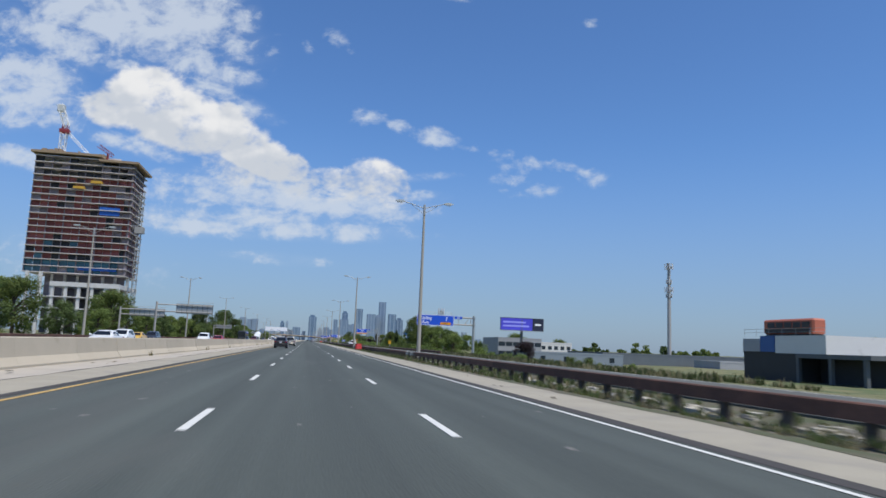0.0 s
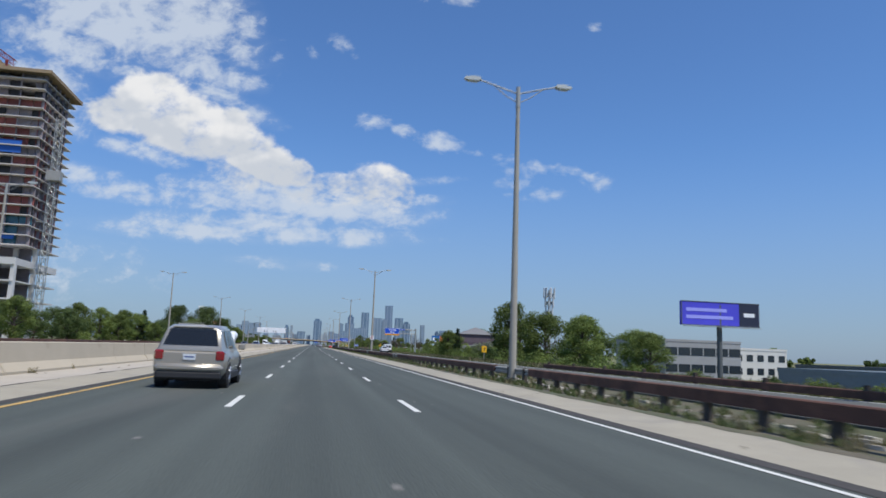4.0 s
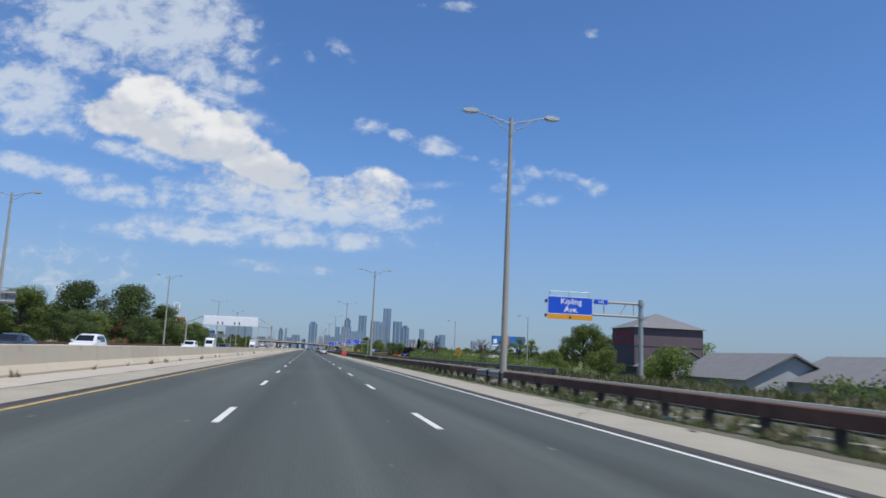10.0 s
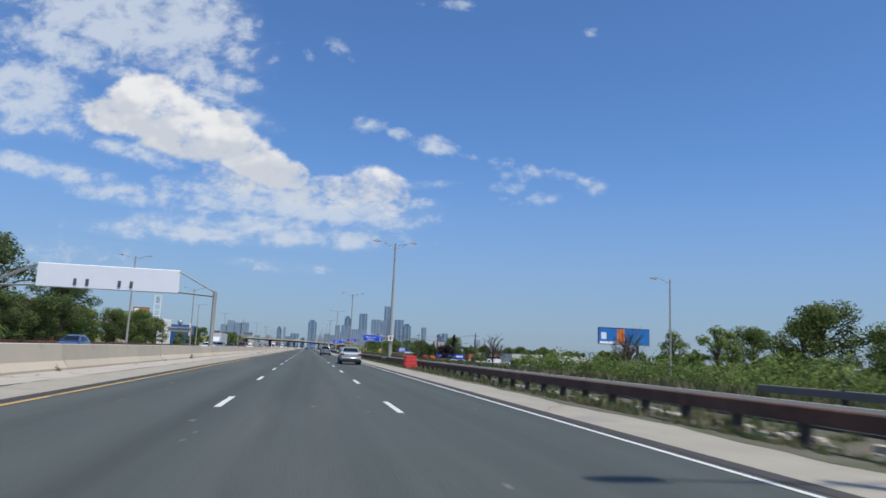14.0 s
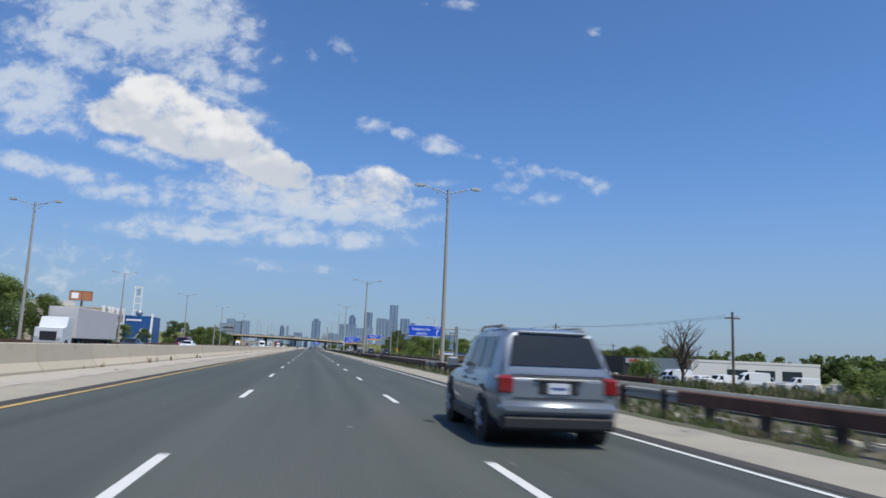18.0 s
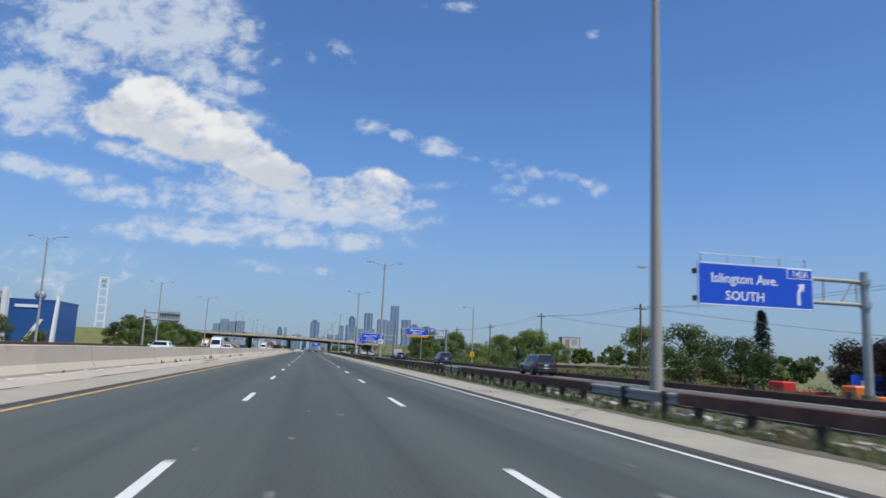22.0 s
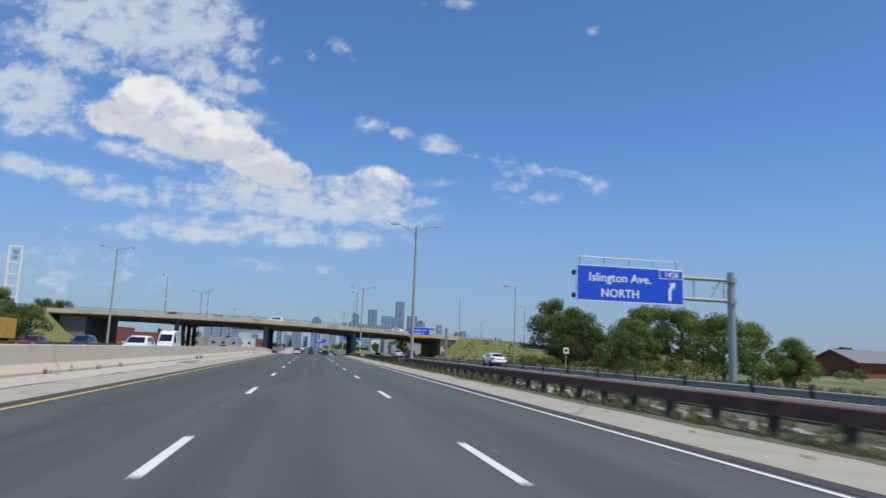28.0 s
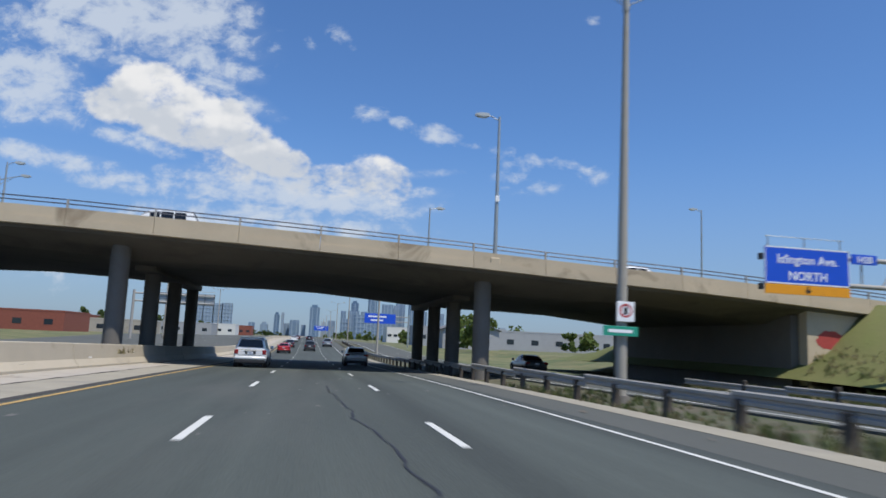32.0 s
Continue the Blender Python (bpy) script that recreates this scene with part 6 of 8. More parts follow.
M_DARKGLASS = mat("dark_window_glass", (0.03, 0.04, 0.05), 0.12, vary=0.2, scale=1)
M_WHITEWALL = mat("white_render", (0.66, 0.65, 0.61), 0.85, vary=0.06, scale=0.4, stain=(0.5, 0.48, 0.44), stain_at=0.68)
M_GREYWALL = mat("grey_block_wall", (0.34, 0.35, 0.36), 0.85, vary=0.1, scale=0.5)
M_BRICK = mat("red_brick", (0.24, 0.075, 0.05), 0.85, vary=0.2, scale=1.5, grain=14)
M_ORANGEBRICK = mat("orange_brick", (0.42, 0.15, 0.07), 0.85, vary=0.15, scale=1.2, grain=14)
M_SHINGLE = mat("grey_shingles", (0.17, 0.17, 0.175), 0.9, vary=0.2, scale=1.0, grain=10, bump=0.4)
M_BLACKWALL = mat("black_cladding", (0.025, 0.027, 0.03), 0.6, vary=0.2, scale=0.6)
M_PEACH = mat("peach_render", (0.52, 0.42, 0.32), 0.85, vary=0.07, scale=0.3)
M_BLUEWALL = mat("blue_cladding", (0.025, 0.10, 0.30), 0.4, vary=0.12, scale=0.4)


def block(label, x0, x1, y0, y1, z1, wall, category="building", name="building", roof=None, z0=-2.9, parapet=0.35, cols=0, rows_n=1, ww=1.4, wh=1.3, glass=None, group=""):
    """A plain flat-roofed building: walls, a roof with a parapet, and windows towards the traffic."""
    t = thing(name, label, category, None, group)
    bm = B()
    soft_box(bm, x0, x1, y0, y1, z0, z1, 0.04)
    part("wall", bm, wall, t)
    bm = B()
    for a, b, c, d in ((x0 - 0.06, x1 + 0.06, y0 - 0.06, y0 + 0.25), (x0 - 0.06, x1 + 0.06, y1 - 0.25, y1 + 0.06), (x0 - 0.06, x0 + 0.25, y0 + 0.25, y1 - 0.25), (x1 - 0.25, x1 + 0.06, y0 + 0.25, y1 - 0.25)):
        box(bm, a, b, c, d, z1 - 0.12, z1 + parapet)
    part("parapet", bm, roof or wall, t)
    if cols:
        windows_on(t, x0, x1, max(z0, -2.6) + 0.4, z1 - 0.3, y0, cols, rows_n, ww, wh, glass or M_DARKGLASS)
    return t


def gable(label, x0, x1, y0, y1, z_eave, z_ridge, wall, roof, name="house", z0=-2.9, hip=False, along="x"):
    t = thing(name, label, "house", None, "houses beside the motorway")
    bm = B()
    box(bm, x0, x1, y0, y1, z0, z_eave)
    part("wall", bm, wall, t)
    xc, yc, o = (x0 + x1) / 2, (y0 + y1) / 2, 0.7
    bm = B()
    if hip:
        base = [bm.verts.new(p) for p in ((x0 - o, y0 - o, z_eave), (x1 + o, y0 - o, z_eave), (x1 + o, y1 + o, z_eave), (x0 - o, y1 + o, z_eave))]
        top = bm.verts.new((xc, yc, z_ridge))
        for i in range(4):
            bm.faces.new((base[i], base[(i + 1) % 4], top))
        bm.faces.new(base[::-1])
    elif along == "x":
        prism(bm, [(y0 - o, z_eave - 0.1), (yc, z_ridge), (y1 + o, z_eave - 0.1), (yc, z_ridge - 0.25)], x0 - o, x1 + o, "x")
        bm2 = B()
        prism(bm2, [(y0, z_eave), (yc, z_ridge - 0.3), (y1, z_eave)], x0, x1, "x")
        part("gable_wall", bm2, wall, t)
    else:
        prism(bm, [(x0 - o, z_eave - 0.1), (xc, z_ridge), (x1 + o, z_eave - 0.1), (xc, z_ridge - 0.25)], y0 - o, y1 + o)
        bm2 = B()
        prism(bm2, [(x0, z_eave), (xc, z_ridge - 0.3), (x1, z_eave)], y0, y1)
        part("gable_wall", bm2, wall, t)
    part("roof", bm, roof, t)
    return t


# by the first sign: low dark workshop with a bus-shaped advertisement on its roof
t = block("low dark workshop with a white rooftop box and railing", 80, 96, 104, 118.5, 2.2, M_BLACKWALL)
bm = B()
box(bm, 79.8, 92, 97.0, 109.2, 2.1, 5.1)
part("rooftop_box", bm, M_WHITEWALL, t, "white box on the roof")
bm = B()
box(bm, 79.75, 80.1, 109.4, 113.2, 2.3, 5.1)
part("rooftop_hoarding", bm, M_BLUEWALL, t, "dark blue hoarding on the roof")
bm = B()
box(bm, 79.75, 80.1, 113.4, 118.3, 2.3, 4.6)
part("rooftop_hoarding", bm, M_GREYWALL, t)
bm = B()
for y in (97.2, 100.5, 104, 107.5, 111, 114.5, 118):
    rod(bm, (79.9, y, 5.0), (79.9, y, 6.3), 0.04, None, 5)
for z in (5.7, 6.3):
    rod(bm, (79.9, 97.2, z), (79.9, 118.2, z), 0.03, None, 5)
part("railing", bm, M_STEEL, t)
bm = B()
box(bm, 79.7, 96, 88, 104, 1.4, 2.1)
part("canopy_roof", bm, M_DARKGREY, t, "dark flat canopy roof")
for y in (89, 96, 103.4):
    bm = B()
    box(bm, 79.8, 80.4, y, y + 0.6, -2.9, 1.4)
    part("canopy_pillar", bm, M_DARKGREY, t)
bm = B()
box(bm, 84, 95, 88.5, 103.5, -2.9, 1.4)
part("canopy_wall", bm, M_BLACKWALL, t)
busad = thing("bus_advertisement", "orange bus-shaped advertisement standing on a workshop roof", "advertisement", pose(0, 0, 5.1))
bm = B()
soft_box(bm, 80.4, 82.9, 100.4, 113.2, 0.3, 2.85, 0.3)
bd = part("bus_body", bm, mat("faded_orange_paint", (0.42, 0.12, 0.07), 0.6, vary=0.2, scale=1), busad)
for y in (101.2, 103.4, 105.6, 107.8, 110.0):
    bm = B()
    box(bm, 80.34, 80.39, y, y + 1.9, 1.35, 2.3)
    part("window", bm, M_DARKGLASS, bd)
bm = B()
box(bm, 80.34, 80.39, 101, 112.6, 0.5, 1.2)
part("dark_panel", bm, M_BLACK, bd)
bm = B()
box(bm, 80.7, 82.6, 100.8, 112.8, 0.0, 0.32)
part("base", bm, M_BLACK, busad)
bm = B()
for y in (106,):
    box(bm, 80.5, 82.8, 109.1, 113.0, -0.2, 0.02)
part("plinth", bm, M_GREYWALL, busad)
block("long low grey shed with a flat roof", 90, 130, 84, 98, 1.9, M_GREYWALL)
block("long two-storey grey building with bands of windows", 66, 82, 240, 262, 4.5, M_GREYWALL, cols=6, rows_n=2, ww=2.4, wh=1.5)
block("low white office building with small windows", 83, 95, 244, 256, 3.4, M_WHITEWALL, cols=5, rows_n=2)
block("long dark grey warehouse behind the weeds", 90, 175, 205, 235, 0.6, mat("dark_metal_wall", (0.12, 0.14, 0.155), 0.7, vary=0.15, scale=0.4))
block("low pale shed in front of the warehouse", 118, 170, 186, 200, -0.7, M_GREYWALL)
block("pale low shed beyond the yard", 150, 190, 150, 170, 0.6, M_WHITEWALL)
block("low grey workshop near the purple tree", 58, 84, 178, 196, 0.2, mat("blue_grey_metal_wall", (0.22, 0.26, 0.29), 0.7, vary=0.1), cols=4)

M_MAUVE = mat("mauve_grey_wall", (0.115, 0.085, 0.10), 0.8, vary=0.15, scale=0.5)
# red-lettered restaurant tower and the gabled houses
rt = gable("square dark tower house with red lettering and a pyramid roof", 63.7, 78.6, 416.5, 426.5, 8.3, 11.6, M_MAUVE, M_SHINGLE, "tower_house", hip=True)
bm = B()
box(bm, 63.6, 78.7, 416.4, 426.6, 4.6, 8.25)
rw = part("upper_wall", bm, M_MAUVE, rt, "dark upper wall with faded red lettering")
rnd = random.Random(6)
for z, n in ((7.0, 9), (5.6, 10)):
    for i in range(n):
        bm = B()
        box(bm, 63.5, 63.59, 417.0 + i * 0.93, 417.0 + i * 0.93 + rnd.uniform(0.5, 0.75), z - 0.5, z + 0.5)
        part("writing", bm, mat("faded_sign_letters", (0.30, 0.045, 0.06), 0.7), rw)
gable("low house with a grey shingle gable roof", 64, 74, 405, 419, 0.6, 3.8, mat("stucco", (0.36, 0.34, 0.31), 0.85), M_SHINGLE, along="y")
gable("low house with a grey shingle gable roof", 50, 62, 360, 376, -0.1, 3.1, M_GREYWALL, M_SHINGLE, along="y")
gable("low house with a grey shingle gable roof", 56, 70, 350, 362, -0.1, 3.0, M_GREYWALL, M_SHINGLE, along="y")
gable("low house with a grey shingle gable roof", 53, 66, 333, 345, 0.0, 3.2, M_GREYWALL, M_SHINGLE, along="y")

# yard and shops before the second exit
wb = block("long low white building with dark window bands", 72, 100, 645, 662, 1.7, M_WHITEWALL)
for x in (79.5, 85.5, 91.5):
    bm = B()
    box(bm, x, x + 4.4, 644.94, 645.02, -1.5, 0.4)
    part("window", bm, M_DARKGLASS, wb)
shop = block("black-clad repair shop with a long sign band", 70, 90, 671, 682, 1.9, M_BLACKWALL)
bm = B()
box(bm, 70.6, 86, 670.8, 670.95, 0.75, 1.85)
sb = part("sign_band", bm, M_GREYWALL, shop, "grey sign band with red and white writing")
for i, (w, m) in enumerate(((2.6, M_RED), (3.4, M_SIGNWHITE), (2.0, M_SIGNWHITE), (2.4, M_RED))):
    bm = B()
    box(bm, 71.5 + i * 3.7, 71.5 + i * 3.7 + w, 670.74, 670.79, 1.0, 1.6)
    part("writing", bm, m, sb)
block("pale grey tall box-shaped annex", 69.0, 73.0, 684, 690, 1.75, M_GREYWALL)
block("small orange brick building with a flat roof", 67.0, 74.0, 692, 700, 1.1, M_ORANGEBRICK, cols=2, ww=1.6, wh=1.2)
banner = thing("blue_banner", "long blue banner board on posts beside a car lot", "sign", pose(0, 0, 0))
bm = B()
box(bm, 56, 72, 706, 706.2, -0.9, 1.0)
bb = part("board", bm, M_BLUE, banner)
for i, w in enumerate((1.4, 3.6, 3.4, 3.0)):
    bm = B()
    box(bm, 57 + i * 3.8, 57 + i * 3.8 + w * 0.9, 705.9, 705.98, -0.25, 0.45)
    part("writing", bm, M_SIGNWHITE, bb)
for x in (57, 64, 71):
    bm = B()
    box(bm, x - 0.1, x + 0.1, 706.2, 706.4, -2.8, 1.0)
    part("post", bm, M_STEEL, banner)
small = thing("service_sign", "blue service sign board on two posts", "road sign", pose(0, 642.8, 0))
bm = B()
soft_box(bm, 30.8, 33.4, 0, 0.06, 1.2, 2.52, 0.01)
sg = part("board", bm, M_BLUE, small)
for i in range(3):
    bm = B()
    box(bm, 31.0, 33.15 - 0.12 * (i % 2), -0.02, -0.002, 2.17 - 0.38 * i, 2.36 - 0.38 * i)
    part("writing", bm, M_SIGNWHITE, sg)
for x in (31.3, 32.9):
    bm = B()
    box(bm, x - 0.05, x + 0.05, 0.06, 0.14, -0.6, 2.5)
    part("post", bm, M_GALV, small)
canopy = thing("station_canopy", "blue filling-station canopy on pillars", "canopy", pose(0, 0, 0))
bm = B()
soft_box(bm, 58, 73, 846, 858, 0.1, 1.5, 0.08)
cf = part("fascia", bm, M_BLUE, canopy)
bm = B()
box(bm, 61, 68, 845.9, 845.98, 0.5, 1.1)
part("writing", bm, M_SIGNWHITE, cf)
for x in (60, 71):
    for y in (848, 856):
        bm = B()
        box(bm, x - 0.3, x + 0.3, y - 0.3, y + 0.3, -2.9, 0.1)
        part("pillar", bm, M_WHITEWALL, canopy)
gable("red brick house with a low roof behind the field", 92, 108, 936, 948, 2.2, 4.4, M_BRICK, M_SHINGLE, along="x", z0=-1)
retaining = thing("retaining_wall", "brown retaining wall with a concrete coping", "wall", pose(0, 0, 0))
bm = B()
box(bm, 40, 75, 754, 754.8, -3.0, 0.42)
part("wall_face", bm, mat("brown_block_wall", (0.20, 0.13, 0.08), 0.9, vary=0.2, scale=1), retaining)
bm = B()
box(bm, 39.9, 75.1, 753.8, 755.0, 0.42, 0.70)
part("coping", bm, M_PALE, retaining)

# wrapped pallets of pale stone stacked in the yard
M_WRAP = mat("wrapped_pale_stone", (0.50, 0.47, 0.43), 0.6, vary=0.25, scale=1.2, grain=9, bump=0.5, stain=(0.28, 0.25, 0.22), stain_at=0.56, random_tone=0.3)
rnd = random.Random(52)
for i in range(34):
    x, y = 47 + rnd.uniform(0, 30), 571 + rnd.uniform(0, 46)
    h = rnd.uniform(1.2, 2.5)
    t = thing("stone_pallet", "pale wrapped stone stacked on a wooden pallet", "pallet", pose(x, y, ground_z(x, y) + 0.02, 0, 0, rnd.uniform(0, 180)), "pallets stacked in the yard")
    bm = B()
    box(bm, -0.65, 0.65, -0.55, 0.55, 0.0, 0.15)
    part("pallet_base", bm, M_PLYWOOD, t)
    z = 0.15
    for k in range(1 if h < 1.7 else 2):
        d = h - 0.15 if h < 1.7 else (h - 0.15) * 0.5
        w, l = rnd.uniform(0.5, 0.66), rnd.uniform(0.45, 0.58)
        bm = B()
        soft_box(bm, -w, w, -l, l, z, z + d, 0.08)
        for v in bm.verts:
            v.co += Vector((rnd.uniform(-0.05, 0.05), rnd.uniform(-0.05, 0.05), rnd.uniform(-0.03, 0.03) if v.co.z > z + 0.1 else 0))
        part("stone_bundle", bm, M_WRAP, t)
        z += d - 0.02

# billboards


def billboard(label, x0, x1, z0, z1, y, face, pole_x, patches, deep=0.7, pole_mat=None, base=-2.9, turn=0):
    """An advertising board with a rim and a catwalk on one thick pole; patches: (x, z, w, h, material) in parts of the board."""
    t = thing("billboard", label, "billboard", pose(0, y, 0), "billboards beside the motorway")
    bm = B()
    soft_box(bm, x0, x1, 0, deep, z0, z1, 0.04)
    bd = part("board", bm, face, t)
    for a, b, c, d in ((x0, x1, z1 - 0.12, z1 + 0.02), (x0, x1, z0 - 0.02, z0 + 0.12), (x0 - 0.02, x0 + 0.12, z0, z1), (x1 - 0.12, x1 + 0.02, z0, z1)):
        bm = B()
        box(bm, a, b, -0.06, -0.01, c, d)
        part("rim", bm, M_DARKGREY, bd)
    w, h = x1 - x0, z1 - z0
    for i, (px_, pz_, pw, ph, m, kind_of) in enumerate(patches):
        bm = B()
        cx, cz = x0 + px_ * w, z0 + pz_ * h
        if kind_of == "box":
            box(bm, cx, cx + pw * w, -0.03 - 0.004 * i, -0.002, cz, cz + ph * h)
        else:
            n = 20
            vs = [bm.verts.new((cx + pw * w * math.cos(k * math.tau / n), -0.03 - 0.004 * i, cz + ph * h * math.sin(k * math.tau / n))) for k in range(n)]
            bm.faces.new(vs)
        part("print_patch", bm, m, bd)
    bm = B()
    rod(bm, (pole_x, deep * 0.6, base), (pole_x, deep * 0.6, z1 - 0.5), 0.48, 0.45, 14)
    part("pole", bm, pole_mat or M_DARKGREY, t, "", True)
    bm = B()
    box(bm, x0 + 0.2, x1 - 0.2, -1.0, -0.2, z0 - 0.25, z0 - 0.15)
    part("catwalk", bm, M_STEEL, t)
    for fx in (0.2, 0.5, 0.8):
        bm = B()
        pipe(bm, [(x0 + fx * w, 0.0, z0 - 0.1), (x0 + fx * w, -1.6, z0 - 0.2), (x0 + fx * w, -1.7, z0 + 0.1)], 0.05, 5)
        part("floodlight_arm", bm, M_STEEL, t)
    return t


P_PURPLE = mat("violet_print", (0.075, 0.07, 0.62), 0.5, vary=0.08, scale=0.5)
P_NAVY = mat("navy_print", (0.02, 0.025, 0.05), 0.5)
P_SKY = mat("bright_blue_print", (0.02, 0.17, 0.52), 0.5, vary=0.08, scale=0.4)
P_ORANGE = mat("orange_print", (0.75, 0.20, 0.03), 0.5, vary=0.1)
P_RED = mat("red_print", (0.6, 0.03, 0.05), 0.5)
P_BROWN = mat("amber_print", (0.42, 0.17, 0.07), 0.5, vary=0.15)
P_VIOLETTEXT = mat("pale_violet_print", (0.35, 0.36, 0.9), 0.5)
billboard("violet billboard with pale writing and a black end panel", 63.9, 79.2, 7.2, 11.5, 230, P_PURPLE, 71.5,
          [(0.74, 0.03, 0.25, 0.94, P_NAVY, "box"), (0.06, 0.58, 0.52, 0.14, P_VIOLETTEXT, "box"), (0.06, 0.28, 0.60, 0.14, P_VIOLETTEXT, "box"), (0.80, 0.42, 0.14, 0.16, M_SIGNWHITE, "box")])
billboard("bright blue billboard with an orange drink shape", 79.2, 94.4, 5.7, 10.3, 586, P_SKY, 91,
          [(0.05, 0.3, 0.10, 0.4, M_SIGNWHITE, "box"), (0.02, 0.02, 0.30, 0.14, M_SIGNWHITE, "box"), (0.36, 0.06, 0.15, 0.86, P_ORANGE, "box"), (0.56, 0.12, 0.40, 0.10, mat("teal_print", (0.03, 0.2, 0.3), 0.5), "box"), (0.56, 0.4, 0.3, 0.12, mat("teal_print", (0.03, 0.2, 0.3), 0.5), "box")])
billboard("small faded billboard with a pale worn poster", 83.0, 90.5, 5.2, 9.0, 868, mat("faded_poster", (0.5, 0.47, 0.45), 0.7, vary=0.25, scale=0.8), 86.5,
          [(0.04, 0.05, 0.10, 0.9, P_NAVY, "box"), (0.3, 0.2, 0.15, 0.6, mat("faded_brown_print", (0.3, 0.2, 0.17), 0.7), "box"), (0.6, 0.3, 0.25, 0.5, mat("faded_grey_print", (0.35, 0.33, 0.33), 0.7), "box")])
billboard("amber billboard on a steel frame above a roof", -101, -92, 16.6, 20.6, 836, P_BROWN, -96, [(0.1, 0.2, 0.3, 0.6, M_SIGNWHITE, "box")], base=12)

# phone masts


def phone_mast(label, x, y, z0, z1, arrays, r=0.45):
    t = thing("phone_mast", label, "phone mast", pose(x, y, 0))
    bm = B()
    rod(bm, (0, 0, z0), (0, 0, z1 - 0.5), r, r * 0.7, 14)
    part("pole", bm, M_GALV, t, "", True)
    for za, rad, n, hgt in arrays:
        bm = B()
        for k in range(n):
            a = k * math.tau / n
            rod(bm, (0, 0, za), (rad * math.cos(a), rad * math.sin(a), za), 0.05, None, 5)
        for k in range(n):
            a, b = k * math.tau / n, (k + 1) * math.tau / n
            rod(bm, (rad * math.cos(a), rad * math.sin(a), za), (rad * math.cos(b), rad * math.sin(b), za), 0.05, None, 5)
        part("mount_ring", bm, M_STEEL, t)
        for k in range(n):
            a = k * math.tau / n + 0.2
            bm = B()
            soft_box(bm, -0.18, 0.18, -0.10, 0.10, -hgt / 2, hgt / 2, 0.03)
            ob = part("antenna", bm, mat("antenna_grey", (0.55, 0.57, 0.58), 0.5, vary=0.08), t)
            ob.matrix_local = pose(rad * math.cos(a), rad * math.sin(a), za + 0.1, 0, 0, math.degrees(a) + 90)
            if k % 2 == 0:
                bm = B()
                soft_box(bm, -0.14, 0.14, -0.2, 0.2, -0.35, 0.35, 0.03)
                ob = part("radio_unit", bm, M_STEEL, t)
                ob.matrix_local = pose(rad * 0.6 * math.cos(a), rad * 0.6 * math.sin(a), za - 0.3, 0, 0, math.degrees(a))
    return t


phone_mast("tall grey phone mast with antenna arrays", 129.5, 236, -2.9, 35, [(33.2, 1.5, 9, 2.2), (27.5, 1.0, 6, 1.6), (24.6, 1.5, 9, 2.0), (22.4, 1.1, 6, 1.5)], 0.75)
phone_mast("short pale phone mast with clustered antennas", 47.9, 255, -2.9, 14.8, [(13.6, 1.15, 7, 2.2), (11.9, 0.95, 6, 2.2), (10.0, 0.8, 6, 1.9), (8.3, 0.5, 5, 1.2)], 0.36)
bm = B()
rod(bm, (49.3, 255, -2.9), (49.3, 255, 8.0), 0.12, None, 8)
tagged(part("steel_post", bm, M_STEEL), "slender grey steel post beside the phone mast", "post")

# white lattice sign tower and dealer buildings on the west side
pylon = thing("sign_tower", "tall white open-framed sign tower", "sign", pose(-180, 1292, 0, 0, 0, 12))
for sx in (-1, 1):
    bm = B()
    box(bm, sx * 3.4 - 0.7, sx * 3.4 + 0.7, -1, 1, -0.5, 56)
    part("upright", bm, M_CRANEWHITE, pylon)
for z in (10, 17, 24, 31, 38, 45, 55):
    bm = B()
    box(bm, -3.4, 3.4, -0.8, 0.8, z, z + 1.2)
    part("crossbar", bm, M_CRANEWHITE, pylon)
for z, w in ((47.5, 2.4), (51, 3.2)):
    bm = B()
    soft_box(bm, -w * 0.5, w * 0.5, -1.1, -0.8, z, z + 2.6, 0.2)
    part("emblem", bm, M_STEEL, pylon)
t = block("peach and white dealer building with tall windows", -112, -84, 822, 852, 13.2, M_PEACH, z0=-0.5, cols=4, rows_n=2, ww=2.2, wh=3.6, glass=M_DARKGLASS)
for x in (-85.6, -81.6):
    bm = B()
    soft_box(bm, x - 0.6, x + 0.6, 846, 847.4, -0.5, 14.4, 0.05)
    part("white_fin", bm, M_CRANEWHITE, t)
for k, (y0, y1) in enumerate(((824.5, 829.5), (838.0, 842.0), (845.0, 850.5))):
    bm = B()
    box(bm, -84.3, -83.9, y0, y1, 0.6, 11.6)
    bay = part("glazed_bay", bm, mat("blue_bay_glass", (0.05, 0.11, 0.24), 0.15, vary=0.15, scale=0.4), t, "tall blue glazed bay")
    for z in (3.2, 6.0, 8.8):
        bm = B()
        box(bm, -83.92, -83.82, y0, y1, z, z + 0.18)
        part("mullion", bm, M_CRANEWHITE, bay)
for y in (822.6, 831.5, 836.2, 843.6, 851.6):
    bm = B()
    prism(bm, [(y - 0.5, -0.5), (y + 0.5, -0.5), (y + 1.5, 14.6), (y + 0.7, 14.6)], -84.2, -82.9, "x")
    part("white_fin", bm, M_CRANEWHITE, t)
bm = B()
box(bm, -111, -98, 821.5, 835, 13.4, 15.6)
part("rooftop_room", bm, M_WHITEWALL, t, "white room on the roof")
t = block("blue-clad dealer building with a sloping front and white fins", -84, -72, 856, 876, 11.6, M_BLUEWALL, z0=-0.5)
for x in (-84.4, -71.6):
    bm = B()
    prism(bm, [(854.2, -0.5), (856.2, -0.5), (857.2, 13.2), (856.4, 13.2)], x - 0.4, x + 0.4, "x")
    part("white_fin", bm, M_CRANEWHITE, t)
bm = B()
